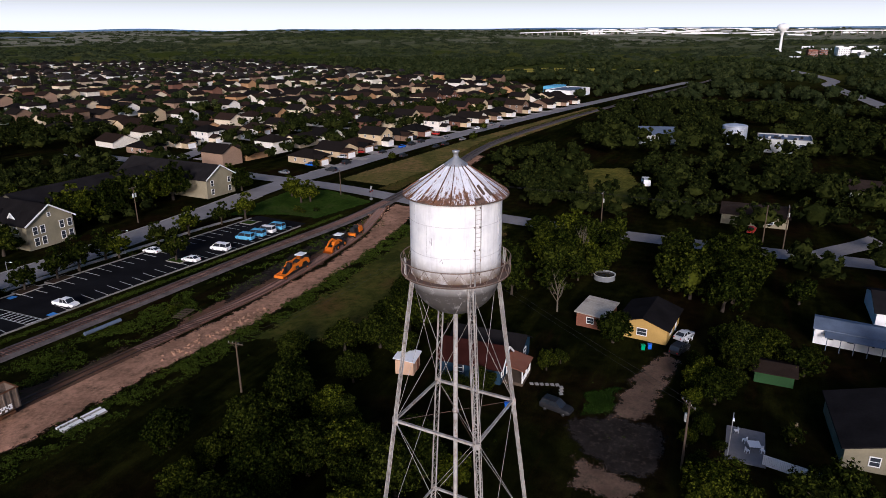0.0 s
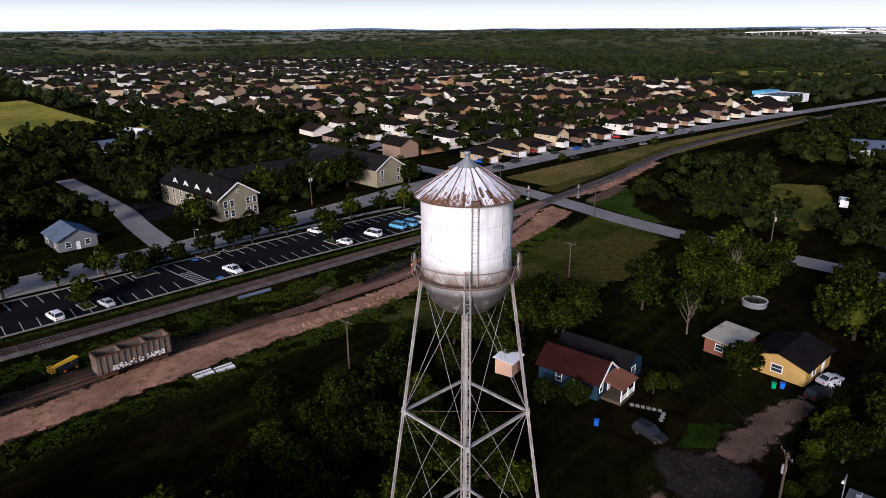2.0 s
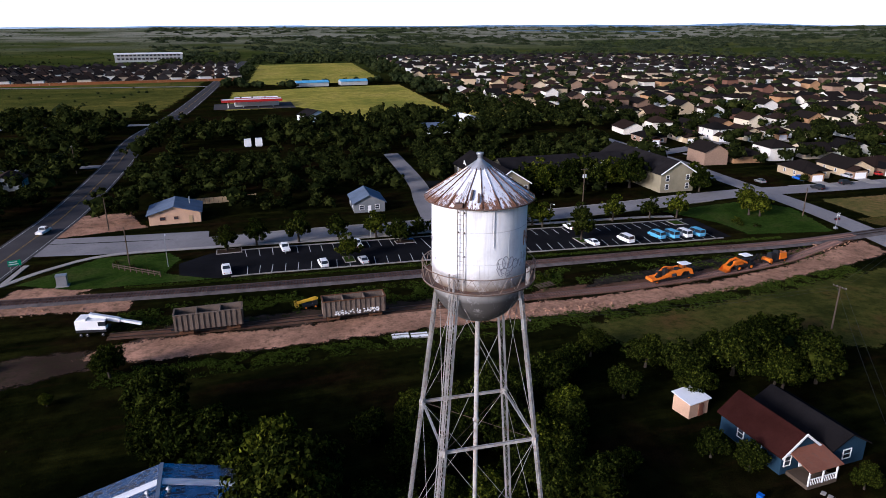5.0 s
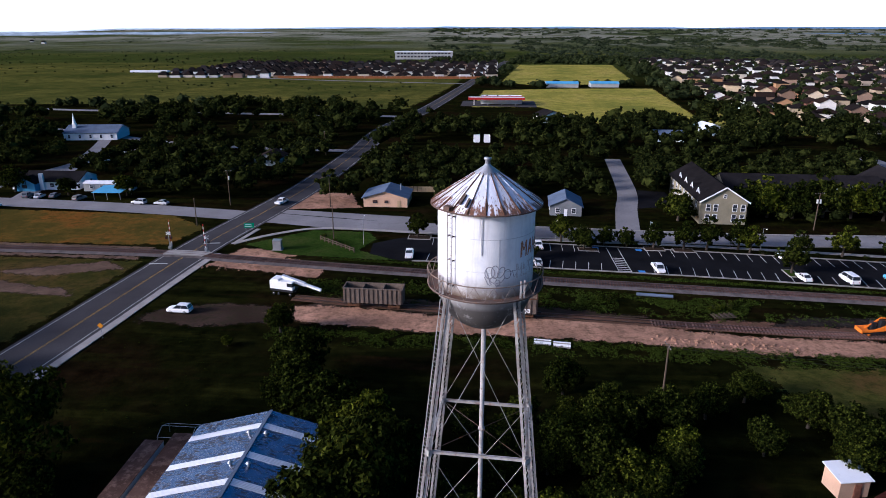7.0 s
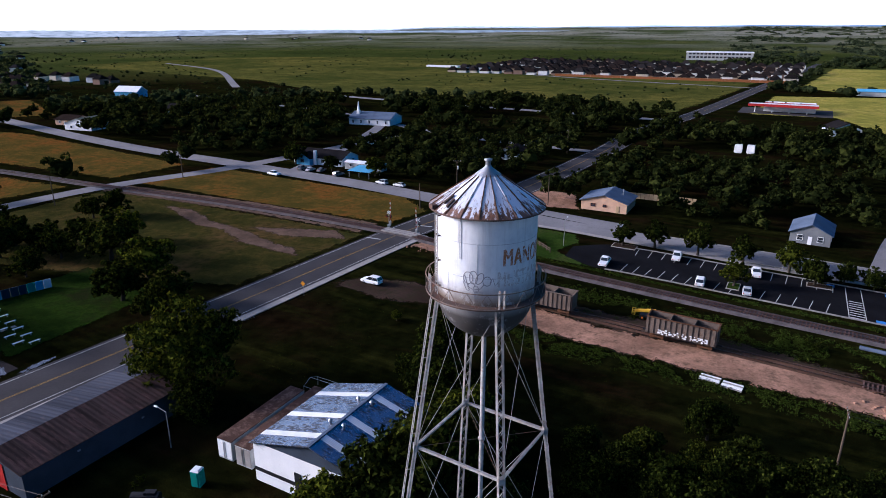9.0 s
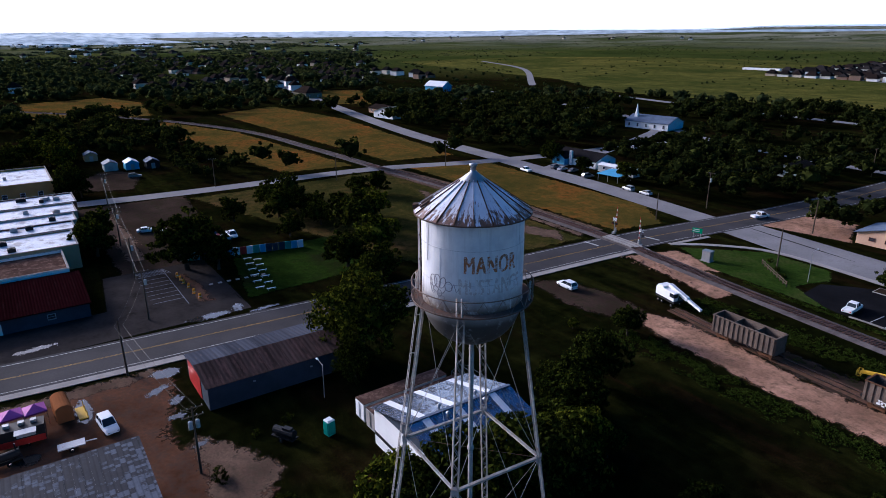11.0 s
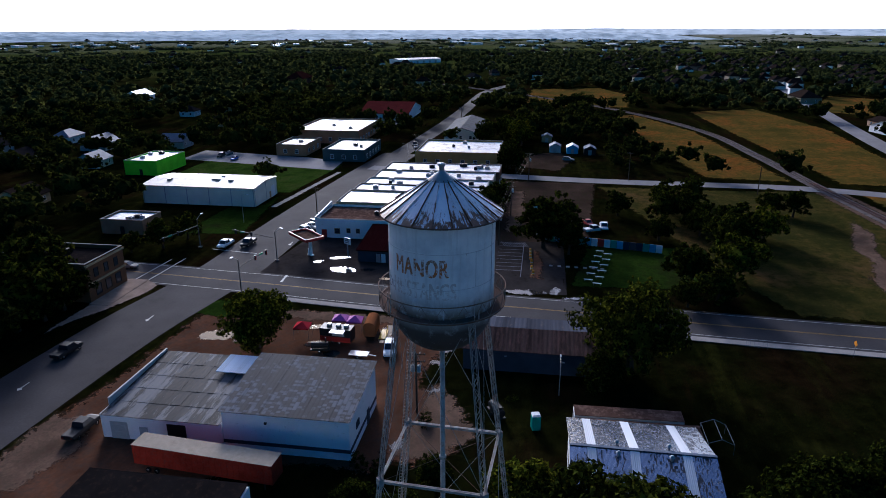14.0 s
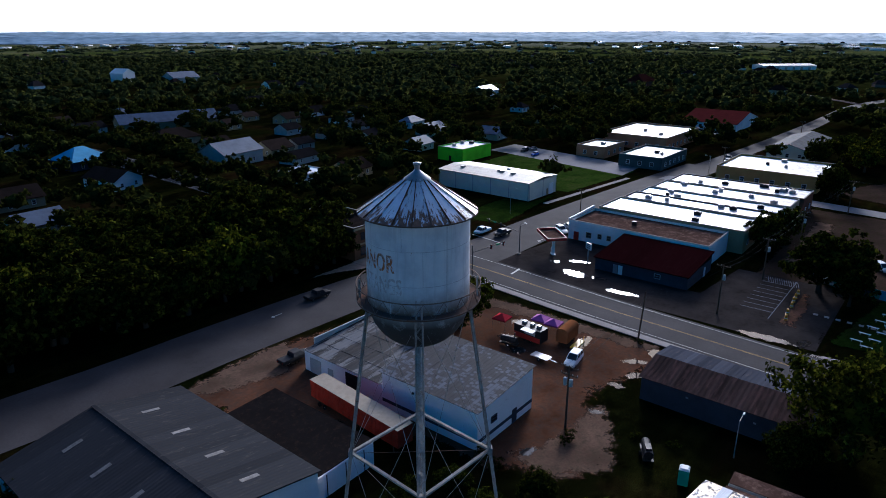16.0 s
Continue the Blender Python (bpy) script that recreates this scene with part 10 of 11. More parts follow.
ROADPTS = np.array([(px, py, w / 2) for line, w in ROADS.values() for px, py in line] + [(p.x, p.y, 3.0) for p in rail_line])


def off_road(x, y, m):
    d = np.hypot(ROADPTS[:, 0] - x, ROADPTS[:, 1] - y) - ROADPTS[:, 2]
    return d.min() > m


MASS = []
for zi, (poly, step, s0, s1) in enumerate(ZONES):
    xa, xb = min(p[0] for p in poly), max(p[0] for p in poly)
    ya, yb = min(p[1] for p in poly), max(p[1] for p in poly)
    x = xa
    while x < xb:
        y = ya
        while y < yb:
            px, py = x + tr.uniform(-0.45, 0.45) * step, y + tr.uniform(-0.45, 0.45) * step
            if inside(poly, px, py) and clear_of(px, py, 1.5) and off_road(px, py, 2.5):
                if zi < 7:
                    plant(tr.choice((0, 1, 2, 3, 4) if math.hypot(px, py) < 70 else (6, 7, 8)), px, py, 1.22 * tr.uniform(s0, s1), group="woodland trees")
                else:
                    MASS.append((px, py, -0.2, tr.uniform(s0, s1)))
            y += step
        x += step


# woods in the middle distance, one joined mass of leafy crowns
OPEN = [
    [(-1000, -170), (-930, -235), (-840, -215), (-850, -110), (-960, -120)],
    [(-205, -85), (-205, 25), (-185, 25), (-192, 148), (155, 160), (150, 45), (130, 45), (130, -2), (84, -2), (84, -40), (40, -55), (-66, -82), (-118, -82)],
    [(135, 50), (480, 62), (480, 112), (135, 165)], [(-18, 420), (30, 425), (60, 342), (124, 350), (145, 592), (60, 590), (-20, 565)],
    [(-2, 610), (30, 1010), (180, 1015), (145, 630)], [(-900, 500), (-480, 465), (-356, 402), (-160, 434), (-40, 395), (0, 1000), (-300, 1000), (-900, 1000)],
    [(-425, -8), (-418, 60), (-505, 70), (-560, 52), (-545, -5)], [(-415, 172), (-390, 204), (-492, 246), (-512, 220)], [(-395, -112), (-395, -62), (-312, -62), (-312, -112)],
    [(158, 12), (164, 25), (214, 38), (223, 22), (178, 9)], [(-198, 100), (-195, 145), (-335, 158), (-430, 146), (-400, 90), (-316, 90)], [(-205, 62), (-202, 95), (-320, 90), (-390, 66), (-390, 36), (-300, 46)],
    [(-215, 222), (-158, 232), (-166, 262), (-215, 258)], [(-230, -142), (-205, -142), (-205, -45), (-250, -42), (-262, -76), (-225, -110)], [(-34, 420), (40, 420), (40, 482), (-34, 482)], [(-260, -45), (-190, -45), (-190, 22), (-260, 34)], [(-42, 325), (62, 325), (48, 425), (-36, 425)], [(-205, -152), (-150, -152), (-138, -95), (-205, -85)],
] + [z[0] for z in ZONES]


def mid_template(seed):
    r = random.Random(seed)
    rad, h = r.uniform(3.2, 4.4), r.uniform(3.2, 4.4)
    V, T = blob_template(seed, [(0, 0, h, rad * 0.56)], 1)
    L, LT = leaf_cloud(seed, crown_lobes(seed, rad, h, 0.85), 300, 0.34, 0.66, 12)
    return np.concatenate([V, L]), np.concatenate([T, LT + len(V)])


MID = [mid_template(k) for k in range(7)]


def far_template(seed):
    lobes = [(0, 0, 3.4, 3.6, 0.8), (2.8, 1.0, 2.8, 2.7, 0.8), (-1.6, 2.3, 3.0, 2.7, 0.8)][: 2 + seed % 2]
    V, T = blob_template(seed, [(0.3, 0.6, 3.2, 3.3)], 1)
    L, LT = leaf_cloud(seed, lobes, 66, 0.7, 1.3, 5)
    return np.concatenate([V, L]), np.concatenate([T, LT + len(V)])


FARB = [far_template(50 + k) for k in range(4)]
def wide_template(seed):
    """A stand of trees seen from afar: a low knobbly mass broken by tufts."""
    V, T = blob_template(seed, [(0, 0, 0.5, 9.0), (9.5, 2.5, 0.2, 7.0), (-7.0, 6.0, 0.3, 6.5)], 1)
    V = V * np.array([1.25, 1.0, 0.75])
    L, LT = leaf_cloud(seed, [(0, 0, 3.0, 8.0, 0.6), (9, 3, 2.6, 6.0, 0.6), (-7, 6, 2.5, 6.0, 0.6)], 36, 1.4, 2.6, 4)
    return np.concatenate([V, L]), np.concatenate([T, LT + len(V)])


WIDE = [wide_template(70 + k) for k in range(4)]


def scatter(name, templates, spots, mat, label, category="woods"):
    V, T, n = [], [], 0
    r = np.random.RandomState(len(spots))
    for x, y, z, s in spots:
        v, t = templates[r.randint(len(templates))]
        a = r.rand() * 6.283
        c, sn = math.cos(a) * s, math.sin(a) * s
        V.append(np.stack([x + c * v[:, 0] - sn * v[:, 1], y + sn * v[:, 0] + c * v[:, 1], z + v[:, 2] * s], 1))
        T.append(t + n)
        n += len(v)
    me = from_arrays(name, np.concatenate(V), np.concatenate(T), mat)
    return tagged(new(name, me), label, category, "", "stuff")


BOX = np.array(BLOCKS)


def free(x, y, m):
    return not ((BOX[:, 0] - m < x) & (x < BOX[:, 1] + m) & (BOX[:, 2] - m < y) & (y < BOX[:, 3] + m)).any()


def azimuth(x, y):
    return math.degrees(math.atan2(y, x)) % 360


for k in range(46):
    y = -128 - 6.2 * k
    xm = -90 - (-120 - y) * 0.0345
    for s in (-1, 1):
        px = xm + s * tr.uniform(7.5, 10.5)
        if clear_of(px, y, 1.0):
            MASS.append((px, y + tr.uniform(-2, 2), -0.2, tr.uniform(1.0, 1.5)))
FIELDS = [[(745, 285), (850, 205), (850, 60), (915, 55), (915, 250), (800, 320)], [(742, 540), (762, 420), (800, 430), (790, 560)], [(1050, 300), (1065, 120), (1160, 20), (1210, 30), (1140, 280)]]
mid, farw, wide = list(MASS), [], []
step = 9.6
for i in range(-46, 47):
    for j in range(-46, 47):
        x, y = (i + tr.uniform(-0.5, 0.5)) * step, (j + tr.uniform(-0.5, 0.5)) * step
        if math.hypot(x, y) > 440:
            continue
        sub = inside(SUB, x, y)
        if sub and tr.random() < 0.02:
            continue
        if noise.noise(Vector((x, y, 3)) / 55) < (-0.17 if x < -60 and y < 60 else -0.28) or any(inside(p, x, y) for p in OPEN):
            continue
        if free(x, y, -1.2 if sub else 4.5) and off_road(x, y, 4):
            mid.append((x, y, -0.2, tr.uniform(0.7, 1.35) if sub else tr.uniform(0.95, 1.7)))
step = 16.4
for i in range(-76, 77):
    for j in range(-76, 77):
        x, y = (i + tr.uniform(-0.5, 0.5)) * step, (j + tr.uniform(-0.5, 0.5)) * step
        d = math.hypot(x, y)
        if not 432 < d < 1240:
            continue
        a = azimuth(x, y)
        sub = inside(SUB, x, y)
        scrubby = 96 < a < 152 and d > 520
        if (sub and tr.random() < 0.06) or (scrubby and tr.random() < 0.80) or any(inside(p, x, y) for p in OPEN[:17]):
            continue
        if any(inside(p, x, y) for p in FIELDS) or not sub and noise.noise(Vector((x, y, 9)) / 110) < -0.3:
            continue
        if free(x, y, -2.2 if sub else 2) and off_road(x, y, 5):
            farw.append((x, y, height_at(x, y) - 0.4, tr.uniform(0.6, 1.15) if sub else tr.uniform(0.4, 0.7) if scrubby else tr.uniform(0.9, 1.5)))
for k in range(2600):
    a, d = tr.uniform(94, 152), math.sqrt(tr.uniform(480 ** 2, 1700 ** 2))
    x, y = d * math.cos(radians(a)), d * math.sin(radians(a))
    if noise.noise(Vector((x, y, 4)) / 90) > 0.02 and free(x, y, 4) and off_road(x, y, 8):
        farw.append((x, y, height_at(x, y) - 0.3, tr.uniform(0.12, 0.36)))
for k in range(5200):
    d, a = math.sqrt(tr.uniform(1200 ** 2, 4300 ** 2)), tr.uniform(-38, 96)
    if (tr.random() < 0.55) == (d < 2300):
        d = tr.uniform(1200, 2600)
    x, y = d * math.cos(radians(a)), d * math.sin(radians(a))
    if noise.noise(Vector((x, y, 2)) / 420) < -0.32 or inside(OPEN[4], x, y) or any(inside(p, x, y) for p in FIELDS) or not off_road(x, y, 16):
        continue
    if -12 < a < 14 and d > 2300 and tr.random() < 0.6:
        continue
    wide.append((x, y, height_at(x, y) - 1.0, tr.uniform(0.6, 1.3)))
for k in range(5200):
    d, a = math.sqrt(tr.uniform(1250 ** 2, 4600 ** 2)), tr.uniform(96, 152)
    x, y = d * math.cos(radians(a)), d * math.sin(radians(a))
    if noise.noise(Vector((x, y, 2)) / 330) > 0.06 and off_road(x, y, 14) and not inside(OPEN[0], x, y):
        wide.append((x, y, height_at(x, y) - 1.0, tr.uniform(0.14, 0.42)))
for k in range(3600):
    d, a = math.sqrt(tr.uniform(1000 ** 2, 2300 ** 2)), tr.uniform(152, 272)
    x, y = d * math.cos(radians(a)), d * math.sin(radians(a))
    if noise.noise(Vector((x, y, 2)) / 200) > (-0.3 if d < 1500 else -0.02) and off_road(x, y, 14) and not inside(OPEN[0], x, y):
        wide.append((x, y, height_at(x, y) - 1.0, tr.uniform(0.5, 1.1)))
for k in range(900):
    d, a = math.sqrt(tr.uniform(2200 ** 2, 4600 ** 2)), tr.uniform(150, 275)
    x, y = d * math.cos(radians(a)), d * math.sin(radians(a))
    if noise.noise(Vector((x, y, 6)) / 300) > 0.0:
        wide.append((x, y, height_at(x, y) - 1.0, tr.uniform(0.5, 1.1)))
scatter("wood_near", MID, mid, M["wood_leaf"], "dense dark green oak woods round the town")
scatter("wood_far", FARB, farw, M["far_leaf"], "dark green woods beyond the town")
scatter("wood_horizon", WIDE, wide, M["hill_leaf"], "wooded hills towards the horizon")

# rank grass and weeds along the tracks, shrubs
TUFT = []
for k in range(5):
    V, T = leaf_cloud(90 + k, [(0, 0, 0.12, 0.42, 0.6), (0.35, 0.2, 0.1, 0.3, 0.6), (-0.3, 0.25, 0.1, 0.26, 0.6)], 34, 0.05, 0.11, 5, -0.1)
    TUFT.append((V, T))
spots = []
for k in range(14000):
    q = tr.random()
    x = tr.uniform(-40, 118)
    if q < 0.55:
        y = 84.6 - 0.06 * (x - 10) + tr.triangular(-8.5, 4.4, -0.5)
        if (x > 54 and tr.random() < 0.75) or noise.noise(Vector((x, y, 0)) / 6) < -0.16:
            continue
    elif q < 0.88:
        y = 61.2 + (0.03 * (66 - x) if x < 66 else 0.09 * (x - 66)) + tr.triangular(-5.6, 1.6, -0.4)
        if noise.noise(Vector((x, y, 7)) / 3.5) < -0.2:
            continue
    else:
        y = 98.0 - 0.095 * x + tr.uniform(-0.6, 0.6) + 1.4
    if off_road(x, y, 0.4) and clear_of(x, y, 0.2):
        spots.append((x, y, -0.05, tr.uniform(0.5, 1.25) * (1.25 if noise.noise(Vector((x, y, 5)) / 3) > 0.2 else 0.9)))
for k in range(700):
    x, y = tr.uniform(-75, 60), tr.uniform(-10, 60)
    if free(x, y, 0.5) and noise.noise(Vector((x, y, 0)) / 14) > 0.2 and not (x < -45 and y < 5):
        spots.append((x, y, -0.05, tr.uniform(0.3, 0.6)))
scatter("weeds", TUFT, spots, M["weedleaf"], "rank green weeds along the railway and dirt track", "weeds")
for k, (x, y, s) in enumerate([(-39.4, -8.9, 0.75), (-72.3, -12.6, 0.4), (-44, 83, 0.7), (-38, 84, 0.8), (24, 83, 0.9), (44, 80, 0.8), (47, 81, 0.9), (-47, 3, 0.5), (-46, -2, 0.4), (-28.5, -13, 0.7), (-29, -15.5, 0.8), (-44, 120, 0.5), (-40, 116, 0.5), (-37, 113, 0.5), (117, 104, 0.8), (116, 101, 0.7), (119, 98, 0.6), (66, 115, 0.6), (70, 115, 0.6), (79, 115, 0.5), (90, 114, 0.5)]):
    b = thing("bush", pose(x, y, 0, 0, 0, 40 * k) @ Matrix.Diagonal((s, s, s, 1)), "low rounded green bush", "bush", "bushes")
    if k == 0:
        V, T = leaf_cloud(7, [(0, 0, 0.9, 1.5, 0.8), (1.1, 0.5, 0.7, 1.1, 0.8), (-0.9, 0.8, 0.7, 1.2, 0.8)], 900, 0.09, 0.18)
        BUSH = from_arrays("foliage", V, T, M["leaf"])
        gs = Geo()
        for j in range(5):
            gs.tube((0, 0, -0.1), (math.cos(j * 1.3) * 0.7, math.sin(j * 1.3) * 0.7, 1.1), 0.05, 0.02, 5)
        STEM = gs.mesh("stems", M["bark"])
    part("foliage", BUSH, None, b)
    part("stems", STEM, None, b)


# ---- poles, wires, signals and signs ----
def utility_pole(x, y, h, rz=0, arms=1, drum=False, lean=0.0, label=""):
    b = thing("utility_pole", pose(x, y, 0, 0, lean, rz), label or "weathered wooden utility pole with crossarm", "utility pole", "utility poles")
    g = Geo()
    g.tube((0, 0, -0.3), (0, 0, h), 0.17, 0.11, 10)
    part("pole", g, M["pole"], b)
    for k in range(arms):
        z = h - 0.35 - 1.1 * k
        g = Geo()
        g.box(0, 0.12, z, 2.6, 0.1, 0.13)
        g.bar((0.7, 0.1, z), (0, 0.1, z - 0.6), 0.04, 0.04)
        g.bar((-0.7, 0.1, z), (0, 0.1, z - 0.6), 0.04, 0.04)
        arm = part("crossarm", g, M["pole"], b)
        g = Geo()
        for u in (-1.2, -0.5, 0.5, 1.2):
            g.tube((u, 0.12, z + 0.13), (u, 0.12, z + 0.33), 0.05, 0.03, 6)
        part("insulator", g, M["steel"], arm)
    if drum:
        g = Geo()
        for s in (-0.42, 0.42) if drum == 2 else (0.38,):
            g.tube((s, -0.1, h - 2.9), (s, -0.1, h - 1.9), 0.27, n=12)
            g.tube((s, -0.1, h - 1.9), (s, -0.1, h - 1.8), 0.27, 0.12, n=12)
        part("transformer", g, M["greywall"], b, "pale grey transformer drum")
    return b


POLES = [(-41.8, -10.2, 9.5, 90, 2, 2), (-93.5, -6.0, 10, 90, 1, 1), (-190.8, 1.3, 10, 90, 1, 1), (-196.5, 36.1, 10, 90, 1, 0), (-181.4, 75, 9, 70, 0, 0), (-179.5, 121.4, 9, 70, 0, 0), (-40.9, 117, 9.5, 10, 0, 0), (-81.6, 149.6, 11, 10, 1, 1), (-82, 126.7, 8, 10, 0, 0), (-73.2, 235, 10.5, 90, 1, 0), (87.8, 137.6, 10.5, 5, 1, 2), (139.7, 102.4, 8.5, 5, 0, 0), (134.5, 63.6, 10.5, 15, 2, 0), (84.9, 41.6, 8.5, 95, 1, 0), (26.5, 47.0, 8.5, 95, 1, 0), (34.6, -15.8, 9.5, 40, 1, 1), (135.6, -30.3, 11, 0, 1, 1), (138.9, -25.7, 10, 0, 0, 0), (136, 15, 10, 0, 1, 1), (-50, 150, 9, 0, 0, 0), (-135, -57, 9, 90, 1, 0), (-232, -47, 9, 90, 1, 0), (-330, -40, 9, 90, 1, 0), (-118, -4, 9.5, 90, 1, 1), (-145, -2.5, 10, 90, 2, 1)]
for x, y, h, rz, arms, drum in POLES:
    utility_pole(x, y, h, rz, arms, drum)
utility_pole(-73.2, -13.2, 9.0, 0, 0, 0, -9, "leaning bare wooden pole in a grass ring")


def wire(a, b, sag=0.8):
    n = 12
    g = Geo()
    a, b = Vector(a), Vector(b)
    pts = [a.lerp(b, i / n) - Vector((0, 0, sag * 4 * (i / n) * (1 - i / n))) for i in range(n + 1)]
    side = (b - a).cross(Vector((0, 0, 1))).normalized() * 0.018
    up = Vector((0, 0, 0.018))
    vs = [p + o for p in pts for o in (side, up, -side, -up)]
    return g.add(vs, [(4 * i + k, 4 * i + (k + 1) % 4, 4 * i + 4 + (k + 1) % 4, 4 * i + 4 + k) for i in range(n) for k in range(4)])


RUNS = [((-41.8, -10.2, 9.3), (-73.9, -13.2, 8.4)), ((-93.5, -6, 9.8), (-118, -4, 9.3)), ((-118, -4, 9.3), (-145, -2.5, 9.8)), ((-145, -2.5, 9.8), (-190.8, 1.3, 9.8)), ((-190.8, 1.3, 9.8), (-196.5, 36.1, 9.8)), ((26.5, 47, 8.3), (84.9, 41.6, 8.3)), ((84.9, 41.6, 8.3), (134.5, 63.6, 10.2)), ((134.5, 63.6, 10.2), (136, 15, 9.8)), ((136, 15, 9.8), (135.6, -30.3, 10.8)), ((34.6, -15.8, 9.3), (84.9, 41.6, 8.3)), ((-73.9, -13.2, 8.4), (-93.5, -6, 9.8)), ((-81.6, 149.6, 10.8), (-73.2, 235, 10.2))]
for k, (a, b) in enumerate(RUNS):
    w = thing("overhead_wire", pose(*a), "thin dark overhead wires between poles", "wire", "overhead wires")
    for off in (-0.6, 0.6):
        d = Vector(b) - Vector(a)
        s = Vector((-d.y, d.x, 0)).normalized() * off
        part("wire", wire(s, d + s), M["black"], w)


def lamp_post(x, y, h, rz, label, arm=1.6):
    b = thing("street_lamp", pose(x, y, 0, 0, 0, rz), label, "street lamp", "street lamps")
    g = Geo()
    g.tube((0, 0, 0), (0, 0, h), 0.08, 0.05, 8)
    g.tube((0, 0, h - 0.15), (arm, 0, h + 0.15), 0.035, n=6)
    part("post", g, M["steel"], b)
    g = Geo()
    g.box(arm + 0.25, 0, h + 0.08, 0.6, 0.25, 0.14, taper=0.7)
    part("lamp_head", g, M["white"], b)


for x, y, h, rz in ((-49.3, 9.8, 5.5, 180), (38.6, -20.9, 7.0, 180), (-32.5, 114.4, 7.0, 90), (40, 121.5, 6, -90), (16.5, 121.9, 6, -90), (66.5, 118, 6, -90), (104, -60, 7, 90), (-215, -47, 8, -90), (-128, -76, 8, 90)):
    lamp_post(x, y, h, rz, "grey street lamp on a slim post")


def crossing_signal(x, y, rz, gate):
    b = thing("crossing_signal", pose(x, y, 0, 0, 0, rz), "level crossing signal with crossbuck and raised striped gate", "crossing signal", "crossing signals")
    g = Geo()
    g.tube((0, 0, 0), (0, 0, 4.6), 0.09, n=10)
    g.box(0, 0, 0, 0.8, 0.8, 0.5)
    part("mast", g, M["steel"], b)
    g = Geo()
    for a in (-1, 1):
        g.bar((-0.55, -0.12, 3.95 - 0.4 * a), (0.55, -0.12, 3.95 + 0.4 * a), 0.04, 0.22)
    part("crossbuck", g, M["white"], b)
    g = Geo()
    g.box(0, -0.05, 2.75, 1.5, 0.08, 0.08)
    for s in (-0.6, 0.6):
        g.tube((s, -0.06, 2.8), (s, -0.14, 2.8), 0.32, n=16)
        g.tube((s, 0.06, 2.8), (s, 0.14, 2.8), 0.32, n=16)
    part("lamp_backing", g, M["black"], b)
    for s in (-0.6, 0.6):
        g = Geo()
        g.tube((s, -0.15, 2.8), (s, -0.3, 2.8), 0.13, 0.1, n=12)
        part("signal_lamp", g, M["redlamp"], b)
    if gate:
        g, w = Geo(), Geo()
        for i in range(10):
            (g if i % 2 else w).bar((0.35, 0.2, 1.2 + 0.62 * i), (0.35 + 0.02, 0.2, 1.2 + 0.62 * (i + 1)), 0.05, 0.14)
        part("gate_arm", g, M["red"], b)
        part("gate_stripe", w, M["white"], b)
        g = Geo()
        g.box(0.3, 0.15, 0.5, 0.5, 0.45, 0.9)
        part("gate_motor", g, M["steel"], b)


crossing_signal(-80.2, 107.3, 5, True)
crossing_signal(-69.3, 104.6, 185, True)
crossing_signal(138.2, 89.8, 0, False)
crossing_signal(150.5, 78.5, 180, False)
b = thing("signal_cabinet", pose(-53.1, 108.8, 0, 0, 0, 4), "silver trackside equipment cabinet on concrete", "cabinet")
g = Geo()
g.box(0, 0, 0.12, 2.0, 1.6, 2.3)
part("cabinet_body", g, M["steel"], b)
g = Geo()
g.box(0, 0, 2.42, 2.2, 1.8, 0.12)
part("cabinet_roof", g, M["steel"], b)
g = Geo()
g.box(0, 0, 0, 2.6, 2.2, 0.12)
part("plinth", g, M["concrete"], b)
M["signorange"] = plain("orange_sign_sheet", (0.8, 0.32, 0.02), 0.4)
b = thing("warning_sign", pose(-68.2, 57.9, 0, 0, 0, 5), "orange diamond road warning sign on a post", "road sign")
g = Geo()
g.tube((0, 0, 0), (0, 0, 2.5), 0.04, n=6)
part("post", g, M["steel"], b)
g = Geo()
g.add([(0, -0.06, 2.0), (0.55, -0.06, 2.55), (0, -0.06, 3.1), (-0.55, -0.06, 2.55), (0, -0.03, 2.0), (0.55, -0.03, 2.55), (0, -0.03, 3.1), (-0.55, -0.03, 2.55)], [(0, 1, 2, 3), (7, 6, 5, 4), (0, 4, 5, 1), (1, 5, 6, 2), (2, 6, 7, 3), (3, 7, 4, 0)])
part("sign_plate", g, M["signorange"], b)
b = thing("street_sign", pose(-65.0, 121.5, 0, 0, 0, 15), "green direction sign on two posts", "road sign")
g = Geo()
for s in (-0.9, 0.9):
    g.tube((s, 0, 0), (s, 0, 2.6), 0.05, n=6)
part("post", g, M["steel"], b)
g = Geo()
g.box(0, -0.06, 1.5, 2.6, 0.05, 1.3)
part("sign_plate", g, M["green"], b)
g = Geo()
for z, w in ((2.35, 1.6), (1.85, 1.9)):
    g.box(-0.2, -0.1, z, w, 0.02, 0.16)
part("sign_bar", g, M["white"], b)

